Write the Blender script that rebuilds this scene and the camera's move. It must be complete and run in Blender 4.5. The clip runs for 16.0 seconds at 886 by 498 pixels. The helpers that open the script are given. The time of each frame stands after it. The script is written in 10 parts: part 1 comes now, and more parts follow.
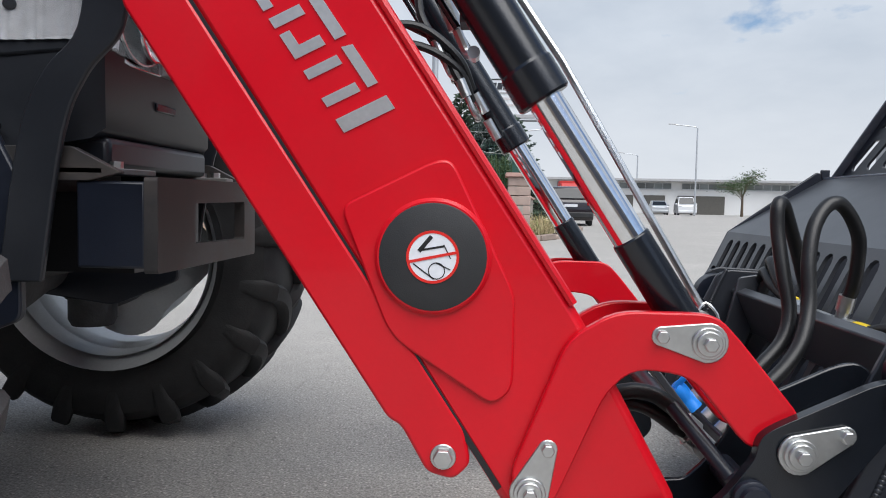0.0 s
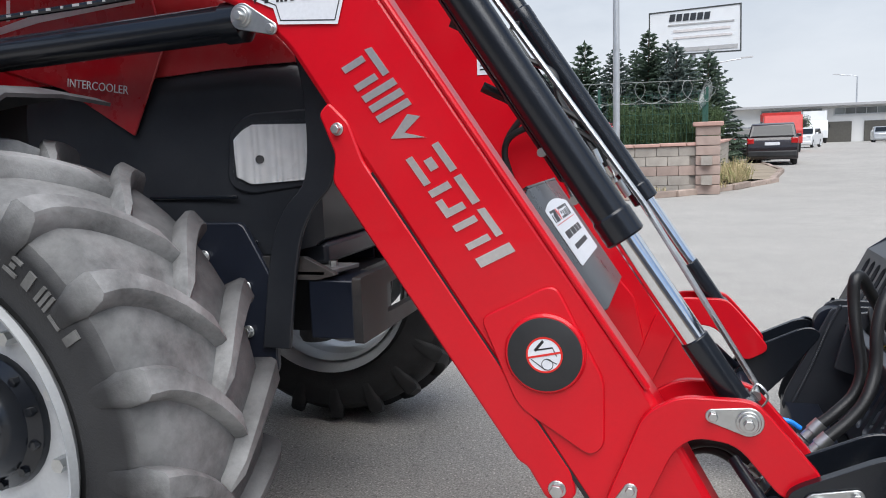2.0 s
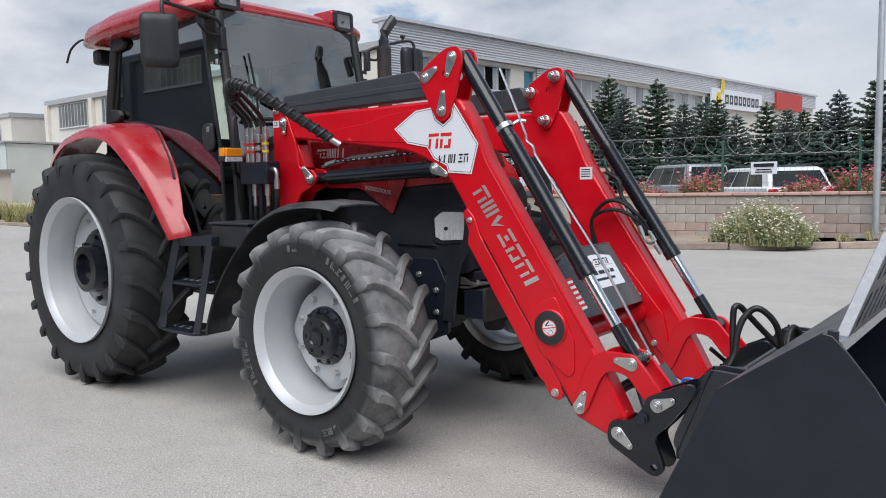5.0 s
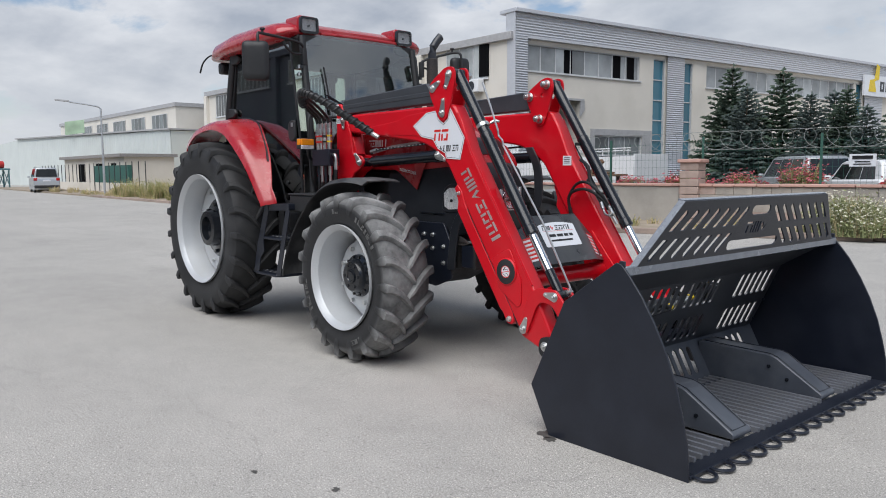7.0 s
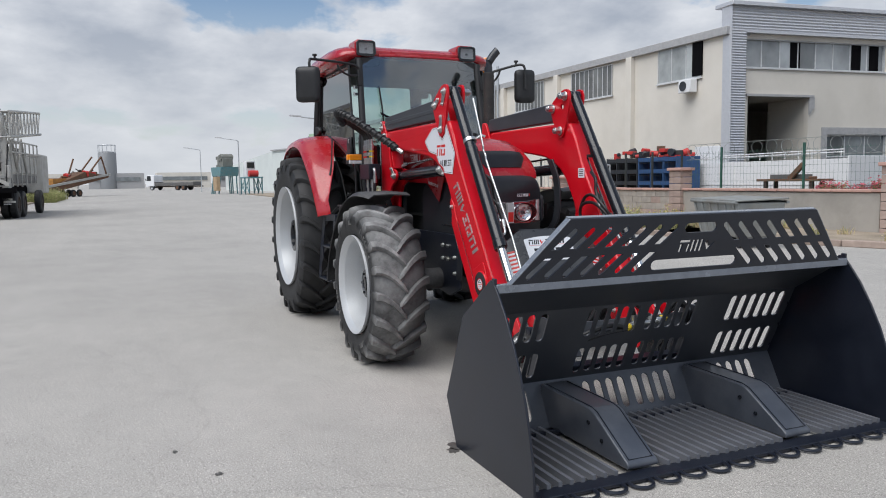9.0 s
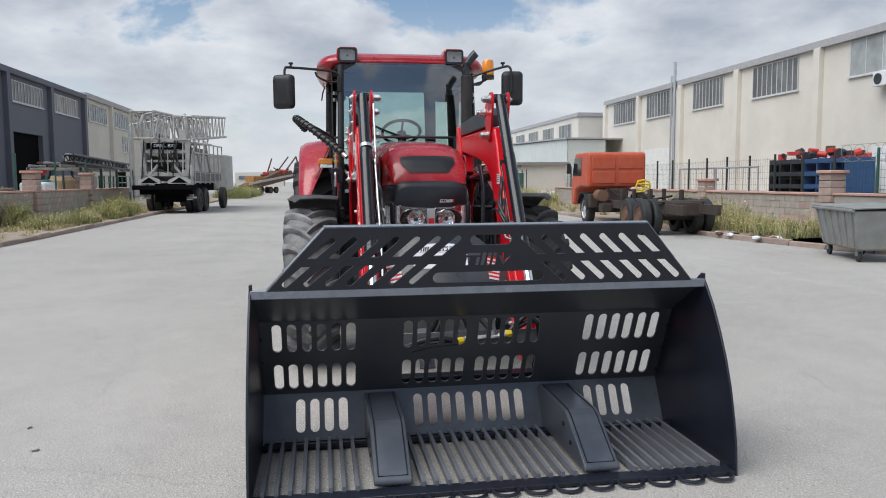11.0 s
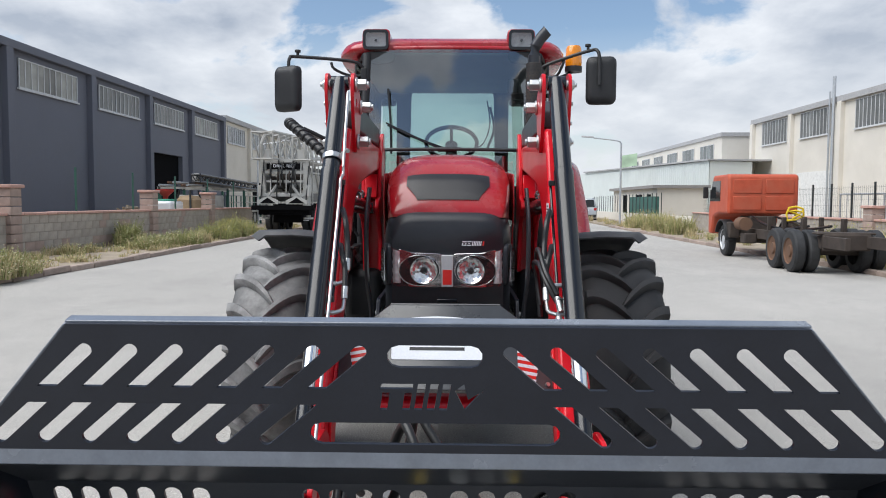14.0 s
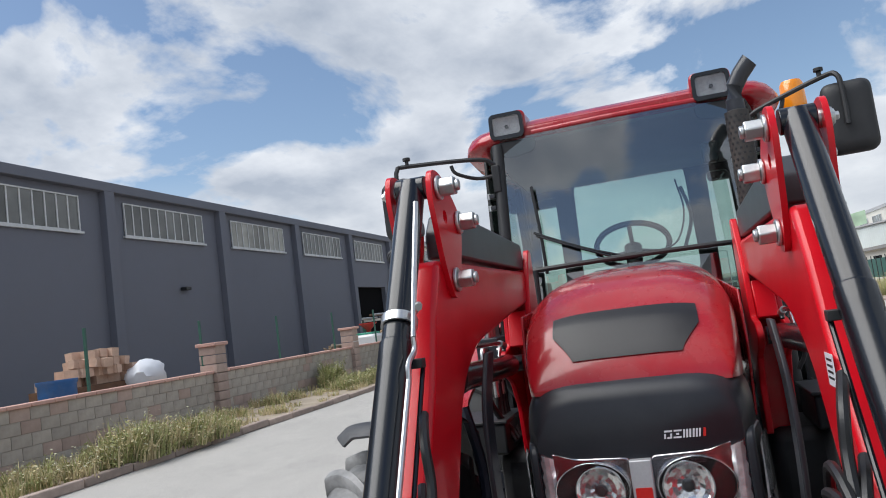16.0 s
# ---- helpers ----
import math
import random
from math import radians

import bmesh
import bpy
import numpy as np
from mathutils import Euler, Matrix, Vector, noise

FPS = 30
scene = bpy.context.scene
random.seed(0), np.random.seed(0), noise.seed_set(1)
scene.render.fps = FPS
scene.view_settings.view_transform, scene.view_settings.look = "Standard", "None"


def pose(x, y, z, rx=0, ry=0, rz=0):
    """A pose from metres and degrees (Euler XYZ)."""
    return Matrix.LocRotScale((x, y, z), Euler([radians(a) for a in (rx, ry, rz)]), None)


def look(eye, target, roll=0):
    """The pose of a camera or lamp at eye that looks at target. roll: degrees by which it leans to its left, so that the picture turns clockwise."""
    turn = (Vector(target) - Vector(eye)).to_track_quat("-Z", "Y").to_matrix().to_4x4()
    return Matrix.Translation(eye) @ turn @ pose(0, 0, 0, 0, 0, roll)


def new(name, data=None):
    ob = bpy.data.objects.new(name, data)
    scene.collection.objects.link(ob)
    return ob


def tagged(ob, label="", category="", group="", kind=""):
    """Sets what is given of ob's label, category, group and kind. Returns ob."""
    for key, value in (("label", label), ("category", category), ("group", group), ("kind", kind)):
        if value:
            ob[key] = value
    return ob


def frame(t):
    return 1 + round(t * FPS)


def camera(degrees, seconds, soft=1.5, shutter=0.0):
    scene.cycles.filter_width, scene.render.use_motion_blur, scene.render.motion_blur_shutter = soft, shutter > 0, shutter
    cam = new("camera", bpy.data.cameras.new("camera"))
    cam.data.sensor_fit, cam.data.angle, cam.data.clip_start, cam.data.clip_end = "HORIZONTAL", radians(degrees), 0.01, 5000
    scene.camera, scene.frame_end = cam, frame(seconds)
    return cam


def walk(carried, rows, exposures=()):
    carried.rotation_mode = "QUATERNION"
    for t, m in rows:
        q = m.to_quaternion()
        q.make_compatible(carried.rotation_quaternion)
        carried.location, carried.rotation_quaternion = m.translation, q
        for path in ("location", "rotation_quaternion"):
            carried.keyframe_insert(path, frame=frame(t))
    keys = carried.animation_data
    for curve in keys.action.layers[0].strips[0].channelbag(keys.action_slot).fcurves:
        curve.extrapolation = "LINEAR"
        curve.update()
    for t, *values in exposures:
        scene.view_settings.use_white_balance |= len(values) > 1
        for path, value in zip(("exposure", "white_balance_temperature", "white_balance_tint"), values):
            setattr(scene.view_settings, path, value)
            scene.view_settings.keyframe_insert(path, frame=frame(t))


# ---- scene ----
cam = camera(60.8, 16.0, 1.0)
PATH = [
    (0, (1.196, -1.643, 0.772), (1.091, 0.351, 0.651), 1.1),
    (0.5, (1.272, -1.705, 0.58), (1.176, 0.282, 0.372), 0.5),
    (1, (1.3, -1.743, 0.603), (1.134, 0.23, 0.326), -0.5),
    (1.5, (1.306, -1.817, 0.911), (0.953, 0.134, 0.65), -1.2),
    (2, (1.39, -2.067, 1.132), (0.792, -0.178, 0.86), -2.0),
    (2.5, (1.569, -2.369, 1.246), (0.739, -0.565, 1.01), -2.2),
    (3, (1.812, -2.558, 1.315), (0.807, -0.84, 1.119), -2.2),
    (3.5, (2.051, -2.797, 1.366), (0.944, -1.14, 1.198), -2.2),
    (4, (2.307, -3.105, 1.352), (1.126, -1.498, 1.204), -2.0),
    (4.2, (2.403, -3.189, 1.37), (1.207, -1.593, 1.216), -1.8),
    (6.3, (3.9, -3.845, 1.308), (2.505, -2.424, 1.117), -0.4),
    (6.5, (4.067, -3.886, 1.3), (2.644, -2.493, 1.107), -0.3),
    (7, (4.417, -3.905, 1.314), (2.909, -2.607, 1.112), -0.3),
    (7.5, (4.755, -3.741, 1.32), (3.156, -2.557, 1.114), -0.5),
    (8, (4.967, -3.429, 1.303), (3.283, -2.37, 1.1), -0.5),
    (8.5, (5.177, -3.083, 1.327), (3.416, -2.155, 1.13), -0.7),
    (9, (5.398, -2.655, 1.363), (3.57, -1.865, 1.179), -0.8),
    (9.2, (5.469, -2.479, 1.342), (3.618, -1.742, 1.172), -1.1),
    (11.3, (5.954, -0.536, 1.409), (3.98, -0.284, 1.211), -0.1),
    (11.5, (5.962, -0.397, 1.422), (3.985, -0.184, 1.212), 0.0),
    (12, (5.816, -0.191, 1.397), (3.834, -0.058, 1.166), 0.2),
    (12.5, (5.51, -0.064, 1.417), (3.524, 0.008, 1.188), 0.3),
    (13, (5.038, 0.016, 1.438), (3.049, 0.044, 1.232), 0.4),
    (13.5, (4.532, 0.012, 1.437), (2.539, 0.009, 1.269), 0.5),
    (14, (4.041, 0.045, 1.43), (2.045, 0.008, 1.307), 0.3),
    (14.5, (3.514, 0.037, 1.437), (1.518, -0.05, 1.367), -0.0),
    (15, (3.028, 0.024, 1.463), (1.036, -0.151, 1.466), -1.3),
    (15.5, (2.652, 0.1, 1.567), (0.688, -0.259, 1.691), -4.8),
    (16, (2.541, 0.131, 1.603), (0.626, -0.415, 1.79), -7.5),
]
walk(cam, [(t, look(eye, target, roll)) for t, eye, target, roll in PATH],
     [(0, 0.16, 6300, 10), (0.5, 0.30, 6300, 10), (1.5, 0.28, 6300, 10), (3, 0.24, 6300, 10), (4.2, 0.16, 6300, 10), (6.3, -0.02, 6320, 10), (9.2, -0.06, 6320, 10), (11.3, 0.04, 6330, 9), (13, 0.14, 6330, 9), (14, 0.24, 6330, 9), (16, 0.20, 6330, 9)])


# ---- light ----
SUN_EL, SUN_AZ = 58.0, 295.0
world = bpy.data.worlds.new("sky")
scene.world = world
world.use_nodes = True


def link(nt, a, ao, b, bi):
    nt.links.new(a.outputs[ao], b.inputs[bi])


def build_sky(nt):
    nt.nodes.clear()
    n = nt.nodes.new
    out, bg = n("ShaderNodeOutputWorld"), n("ShaderNodeBackground")
    sky = n("ShaderNodeTexSky")
    sky.sky_type, sky.sun_disc = "NISHITA", False
    sky.sun_elevation, sky.sun_rotation = radians(SUN_EL), radians(90 - SUN_AZ)
    sky.air_density, sky.dust_density = 1.0, 1.0
    # cloud layer, as if on a flat sheet overhead
    co, sep = n("ShaderNodeTexCoord"), n("ShaderNodeSeparateXYZ")
    link(nt, co, "Generated", sep, 0)
    zz = n("ShaderNodeMath"); zz.operation = "ADD"; zz.inputs[1].default_value = 0.30
    zm = n("ShaderNodeMath"); zm.operation = "MAXIMUM"; zm.inputs[1].default_value = 0.0
    link(nt, sep, "Z", zm, 0); link(nt, zm, 0, zz, 0)
    dx, dy = n("ShaderNodeMath"), n("ShaderNodeMath")
    dx.operation = dy.operation = "DIVIDE"
    link(nt, sep, "X", dx, 0); link(nt, zz, 0, dx, 1)
    link(nt, sep, "Y", dy, 0); link(nt, zz, 0, dy, 1)
    flat = n("ShaderNodeCombineXYZ")
    link(nt, dx, 0, flat, 0); link(nt, dy, 0, flat, 1)
    big = n("ShaderNodeTexNoise"); big.inputs["Scale"].default_value = 1.75
    big.inputs["Detail"].default_value = 9; big.inputs["Roughness"].default_value = 0.56
    big.inputs["Distortion"].default_value = 0.25
    off = n("ShaderNodeVectorMath"); off.operation = "ADD"; off.inputs[1].default_value = SKY_SHIFT
    link(nt, flat, 0, off, 0); link(nt, off, 0, big, "Vector")
    cover = n("ShaderNodeValToRGB")
    cover.color_ramp.elements[0].position, cover.color_ramp.elements[1].position = 0.405, 0.465
    # cloud thins out higher up
    gap = n("ShaderNodeMapRange"); gap.inputs[1].default_value, gap.inputs[2].default_value = 0.24, 0.50
    gap.inputs[3].default_value, gap.inputs[4].default_value = 0.0, 0.075
    link(nt, sep, "Z", gap, 0)
    less = n("ShaderNodeMath"); less.operation = "SUBTRACT"
    link(nt, big, "Fac", less, 0); link(nt, gap, 0, less, 1)
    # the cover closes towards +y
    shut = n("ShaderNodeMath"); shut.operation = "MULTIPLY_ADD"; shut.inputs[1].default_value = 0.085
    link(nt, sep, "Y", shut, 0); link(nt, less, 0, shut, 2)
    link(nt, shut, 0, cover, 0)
    shade = n("ShaderNodeTexNoise"); shade.inputs["Scale"].default_value = 3.2
    shade.inputs["Detail"].default_value = 6; shade.inputs["Roughness"].default_value = 0.55
    link(nt, off, 0, shade, "Vector")
    tone = n("ShaderNodeValToRGB")
    tone.color_ramp.elements[0].position, tone.color_ramp.elements[1].position = 0.40, 0.60
    tone.color_ramp.elements[0].color = (3.2, 3.6, 4.3, 1)
    tone.color_ramp.elements[1].color = (6.9, 7.05, 7.35, 1)
    # thick cloud is greyer, thin cloud whiter
    thin = n("ShaderNodeMath"); thin.operation = "MULTIPLY_ADD"
    thin.inputs[1].default_value, thin.inputs[2].default_value = -0.75, 0.875
    half = n("ShaderNodeMath"); half.operation = "MULTIPLY_ADD"; half.inputs[1].default_value = 0.45
    side = n("ShaderNodeMath"); side.operation = "MULTIPLY"; side.inputs[1].default_value = 0.55
    link(nt, big, "Fac", thin, 0); link(nt, thin, 0, side, 0)
    link(nt, shade, "Fac", half, 0); link(nt, side, 0, half, 2); link(nt, half, 0, tone, 0)
    # the veil is even and smooth towards the north-east
    ne = n("ShaderNodeVectorMath"); ne.operation = "DOT_PRODUCT"; ne.inputs[1].default_value = (0.35, 0.94, 0.0)
    link(nt, co, "Generated", ne, 0)
    ev = n("ShaderNodeMapRange"); ev.inputs[1].default_value, ev.inputs[2].default_value = 0.45, 0.95
    ev.inputs[3].default_value, ev.inputs[4].default_value = 0.0, 0.75
    link(nt, ne, "Value", ev, 0)
    even = n("ShaderNodeMix"); even.data_type = "RGBA"; even.inputs[7].default_value = (4.6, 5.1, 5.7, 1)
    link(nt, ev, 0, even, 0); link(nt, tone, 0, even, 6)
    # thin haze towards the horizon
    hz = n("ShaderNodeMapRange"); hz.inputs[1].default_value, hz.inputs[2].default_value = 0.0, 0.22
    hz.inputs[3].default_value, hz.inputs[4].default_value = 0.85, 0.0
    link(nt, sep, "Z", hz, 0)
    mix = n("ShaderNodeMix"); mix.data_type = "RGBA"
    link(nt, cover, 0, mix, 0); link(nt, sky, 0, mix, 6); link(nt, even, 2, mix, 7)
    mix2 = n("ShaderNodeMix"); mix2.data_type = "RGBA"
    mix2.inputs[7].default_value = (6.2, 6.35, 6.5, 1)
    link(nt, hz, 0, mix2, 0); link(nt, mix, 2, mix2, 6)
    link(nt, mix2, 2, bg, 0)
    bg.inputs[1].default_value = 0.115
    link(nt, bg, 0, out, 0)


SKY_SHIFT = (3.1, 1.7, 0.0)
build_sky(world.node_tree)
sun = new("sun", bpy.data.lights.new("sun", "SUN"))
sun.data.energy, sun.data.angle, sun.data.color = 3.5, radians(60), (1.0, 0.97, 0.92)
_d = Vector((math.cos(radians(SUN_EL)) * math.cos(radians(SUN_AZ)), math.cos(radians(SUN_EL)) * math.sin(radians(SUN_AZ)), math.sin(radians(SUN_EL))))
sun.matrix_world = look(_d * 50, (0, 0, 0))


# ---- materials ----
def material(name, color, rough=0.5, metal=0.0, coat=0.0, vary=0.12, scale=6.0, fine=0.05, fine_scale=120.0, bump=0.0, bump_scale=200.0,
             dirt=None, dirt_amount=0.0, dirt_scale=3.0, per_object=0.0, spec=0.5):
    """Painted, moulded or mineral surface: base colour with blotches and grain, optional dirt, bump and per-piece variation."""
    m = bpy.data.materials.new(name)
    m.use_nodes = True
    nt = m.node_tree
    n, b = nt.nodes.new, nt.nodes["Principled BSDF"]
    b.inputs["Roughness"].default_value, b.inputs["Metallic"].default_value = rough, metal
    b.inputs["Coat Weight"].default_value, b.inputs["Coat Roughness"].default_value = coat, 0.04
    b.inputs["Specular IOR Level"].default_value = spec
    co = n("ShaderNodeTexCoord")
    a, g = n("ShaderNodeTexNoise"), n("ShaderNodeTexNoise")
    a.inputs["Scale"].default_value, a.inputs["Detail"].default_value = scale, 5
    g.inputs["Scale"].default_value, g.inputs["Detail"].default_value = fine_scale, 3
    link(nt, co, "Object", a, "Vector"); link(nt, co, "Object", g, "Vector")
    f1 = n("ShaderNodeMapRange"); f1.inputs[1].default_value, f1.inputs[2].default_value = 0.25, 0.75
    f1.inputs[3].default_value, f1.inputs[4].default_value = 1 - vary, 1 + vary
    f2 = n("ShaderNodeMapRange"); f2.inputs[1].default_value, f2.inputs[2].default_value = 0.25, 0.75
    f2.inputs[3].default_value, f2.inputs[4].default_value = 1 - fine, 1 + fine
    link(nt, a, "Fac", f1, 0); link(nt, g, "Fac", f2, 0)
    mul = n("ShaderNodeMath"); mul.operation = "MULTIPLY"
    link(nt, f1, 0, mul, 0); link(nt, f2, 0, mul, 1)
    last = mul
    if per_object:
        oi = n("ShaderNodeObjectInfo")
        f3 = n("ShaderNodeMapRange"); f3.inputs[3].default_value, f3.inputs[4].default_value = 1 - per_object, 1 + per_object
        link(nt, oi, "Random", f3, 0)
        m2 = n("ShaderNodeMath"); m2.operation = "MULTIPLY"
        link(nt, mul, 0, m2, 0); link(nt, f3, 0, m2, 1)
        last = m2
    sc = n("ShaderNodeVectorMath"); sc.operation = "SCALE"
    sc.inputs[0].default_value = color[:3]
    link(nt, last, 0, sc, "Scale")
    colour_out = (sc, 0)
    if dirt is not None:
        d = n("ShaderNodeTexNoise"); d.inputs["Scale"].default_value, d.inputs["Detail"].default_value = dirt_scale, 8
        d.inputs["Roughness"].default_value = 0.65
        link(nt, co, "Object", d, "Vector")
        dr = n("ShaderNodeMapRange"); dr.inputs[1].default_value, dr.inputs[2].default_value = 0.42, 0.72
        dr.inputs[3].default_value, dr.inputs[4].default_value = 0.0, dirt_amount
        link(nt, d, "Fac", dr, 0)
        mx = n("ShaderNodeMix"); mx.data_type = "RGBA"
        mx.inputs[7].default_value = (*dirt, 1)
        link(nt, dr, 0, mx, 0); link(nt, sc, 0, mx, 6)
        colour_out = (mx, 2)
        rr = n("ShaderNodeMapRange"); rr.inputs[3].default_value, rr.inputs[4].default_value = rough, min(1.0, rough + 0.45)
        link(nt, dr, 0, rr, 0); link(nt, rr, 0, b, "Roughness")
    nt.links.new(colour_out[0].outputs[colour_out[1]], b.inputs["Base Color"])
    if bump:
        bn = n("ShaderNodeTexNoise"); bn.inputs["Scale"].default_value, bn.inputs["Detail"].default_value = bump_scale, 4
        link(nt, co, "Object", bn, "Vector")
        bp = n("ShaderNodeBump"); bp.inputs["Strength"].default_value, bp.inputs["Distance"].default_value = bump, 0.01
        link(nt, bn, "Fac", bp, "Height"); link(nt, bp, 0, b, "Normal")
    return m


def glass(name, tint, gloss=1.0, base=0.04):
    """A pane: tinted see-through with a true mirror reflection that grows towards grazing."""
    m = bpy.data.materials.new(name)
    m.use_nodes = True
    nt = m.node_tree
    nt.nodes.clear()
    n = nt.nodes.new
    out, mix, tr, gl, fr = n("ShaderNodeOutputMaterial"), n("ShaderNodeMixShader"), n("ShaderNodeBsdfTransparent"), n("ShaderNodeBsdfGlossy"), n("ShaderNodeLayerWeight")
    tr.inputs[0].default_value = (*tint, 1)
    gl.inputs["Roughness"].default_value = 0.02
    gl.inputs["Color"].default_value = (gloss, gloss, gloss, 1)
    fr.inputs[0].default_value = 0.5
    pw = n("ShaderNodeMath"); pw.operation = "POWER"; pw.inputs[1].default_value = 5.0
    rf = n("ShaderNodeMapRange"); rf.inputs[3].default_value, rf.inputs[4].default_value = base, 1.0
    link(nt, fr, "Facing", pw, 0); link(nt, pw, 0, rf, 0)
    link(nt, rf, 0, mix, 0); link(nt, tr, 0, mix, 1); link(nt, gl, 0, mix, 2); link(nt, mix, 0, out, 0)
    return m


RED = material("red_paint", (0.58, 0.0035, 0.013), 0.28, coat=0.22, spec=0.3, vary=0.05, fine=0.02, dirt=(0.48, 0.06, 0.06), dirt_amount=0.10, dirt_scale=5)
RED_DARK = material("dark_red_paint", (0.36, 0.006, 0.013), 0.24, coat=0.5, spec=0.4, vary=0.05, fine=0.02, dirt=(0.40, 0.16, 0.15), dirt_amount=0.26, dirt_scale=5)
BLACK = material("black_powder_coat", (0.0085, 0.0115, 0.021), 0.34, vary=0.15, fine=0.10, bump=0.05, bump_scale=420, dirt=(0.055, 0.06, 0.07), dirt_amount=0.12)
BLACK_GLOSS = material("black_gloss_paint", (0.008, 0.010, 0.014), 0.22, coat=0.12, vary=0.1)
COVER = material("dark_grey_cover", (0.042, 0.046, 0.054), 0.36, vary=0.1, dirt=(0.12, 0.12, 0.12), dirt_amount=0.15)
# base lifted above the bucket's black, part of the sky sheen
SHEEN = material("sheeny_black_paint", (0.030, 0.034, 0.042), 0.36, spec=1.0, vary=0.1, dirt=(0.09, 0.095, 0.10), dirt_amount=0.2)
GUNMETAL = material("dark_grey_paint", (0.022, 0.025, 0.032), 0.33, vary=0.12, dirt=(0.12, 0.12, 0.12), dirt_amount=0.15)
PLASTIC = material("black_plastic", (0.014, 0.015, 0.017), 0.5, vary=0.1, bump=0.1, bump_scale=700, dirt=(0.09, 0.09, 0.09), dirt_amount=0.2)
SATIN = material("satin_black_hood", (0.020, 0.0225, 0.028), 0.34, vary=0.12, spec=0.36, dirt=(0.065, 0.067, 0.072), dirt_amount=0.20)
RUBBER = material("tyre_rubber", (0.012, 0.0125, 0.014), 0.62, vary=0.2, scale=9, bump=0.12, bump_scale=180, dirt=(0.075, 0.076, 0.078), dirt_amount=0.45, dirt_scale=4)


def dusty_rubber(name, axle, lo, hi):
    """Tyre rubber with pale dust on the tread, which also holds the light on its outer half; lo and hi: distance from
    the axle (x, z) where the dust sets in.
    """
    m = material(name, (0.013, 0.0135, 0.015), 0.58, vary=0.2, scale=9, bump=0.14, bump_scale=180, dirt=(0.06, 0.06, 0.062), dirt_amount=0.45, dirt_scale=4)
    nt = m.node_tree
    n, b = nt.nodes.new, nt.nodes["Principled BSDF"]
    src = b.inputs["Base Color"].links[0].from_socket
    co = n("ShaderNodeTexCoord")
    ns = n("ShaderNodeTexNoise"); ns.inputs["Scale"].default_value, ns.inputs["Detail"].default_value = 7.0, 9
    ns.inputs["Roughness"].default_value = 0.65
    oi, sh = n("ShaderNodeObjectInfo"), n("ShaderNodeVectorMath")
    sh.operation = "ADD"
    link(nt, co, "Object", sh, 0); link(nt, oi, "Random", sh, 1); link(nt, sh, 0, ns, "Vector")
    flat = n("ShaderNodeVectorMath"); flat.operation = "MULTIPLY_ADD"
    flat.inputs[1].default_value, flat.inputs[2].default_value = (1, 0, 1), (-axle[0], 0, -axle[1])
    ln = n("ShaderNodeVectorMath"); ln.operation = "LENGTH"
    link(nt, co, "Object", flat, 0); link(nt, flat, 0, ln, 0)
    mr = n("ShaderNodeMapRange"); mr.inputs[1].default_value, mr.inputs[2].default_value = lo, hi
    link(nt, ln, "Value", mr, 0)
    nr = n("ShaderNodeMapRange"); nr.inputs[1].default_value, nr.inputs[2].default_value = 0.34, 0.64
    nr.inputs[3].default_value, nr.inputs[4].default_value = 0.24, 0.97
    link(nt, ns, "Fac", nr, 0)
    mu = n("ShaderNodeMath"); mu.operation = "MULTIPLY"; link(nt, mr, 0, mu, 0); link(nt, nr, 0, mu, 1)
    # fade across the width paints the brighter lit outer half into the dust
    sp, out = n("ShaderNodeSeparateXYZ"), n("ShaderNodeMapRange")
    out.inputs[1].default_value, out.inputs[2].default_value, out.inputs[3].default_value, out.inputs[4].default_value = 0.14, -0.02, 0.22, 1.0
    link(nt, co, "Object", sp, 0); link(nt, sp, "Y", out, 0)
    m3 = n("ShaderNodeMath"); m3.operation = "MULTIPLY"; link(nt, mu, 0, m3, 0); link(nt, out, 0, m3, 1)
    mu = m3
    mx = n("ShaderNodeMix"); mx.data_type = "RGBA"; mx.inputs[7].default_value = (0.31, 0.312, 0.31, 1)
    link(nt, mu, 0, mx, 0); nt.links.new(src, mx.inputs[6]); link(nt, mx, 2, b, "Base Color")
    return m


DUSTY_RUBBER = dusty_rubber("dusty_tyre_rubber", (0.0, 0.0), 0.485, 0.565)
# bucket edges: pale grey base holds the sky's reflection
LIP = material("sky_sheen_edge_paint", (0.15, 0.17, 0.205), 0.22, coat=0.5, vary=0.15, scale=14, dirt=(0.26, 0.27, 0.28), dirt_amount=0.25)
DUSTY_PLASTIC = material("dusty_plastic", (0.022, 0.023, 0.026), 0.55, vary=0.1, dirt=(0.20, 0.20, 0.20), dirt_amount=0.45, dirt_scale=5)
BRIGHT_FOIL = material("bright_foil", (0.85, 0.84, 0.83), 0.32, metal=0.9, vary=0.08)
HOSE = material("hose_rubber", (0.010, 0.0105, 0.0115), 0.42, vary=0.1, bump=0.08, bump_scale=260)
RIM = material("silver_rim_paint", (0.52, 0.54, 0.56), 0.36, metal=0.25, vary=0.05, dirt=(0.38, 0.36, 0.33), dirt_amount=0.3)
CHROME = material("chromed_rod", (0.82, 0.83, 0.84), 0.09, metal=1.0, vary=0.03)
ZINC = material("zinc_plated_steel", (0.58, 0.59, 0.585), 0.33, metal=0.95, vary=0.1, scale=20)
WHITE = material("white_vinyl", (0.72, 0.74, 0.78), 0.35, vary=0.02)
BLACK_INK = material("black_ink", (0.012, 0.012, 0.014), 0.4)
RED_INK = material("red_ink", (0.62, 0.02, 0.015), 0.35)
YELLOW = material("yellow_plastic", (0.72, 0.52, 0.02), 0.4)
BLUE = material("blue_cap", (0.02, 0.24, 0.80), 0.4)
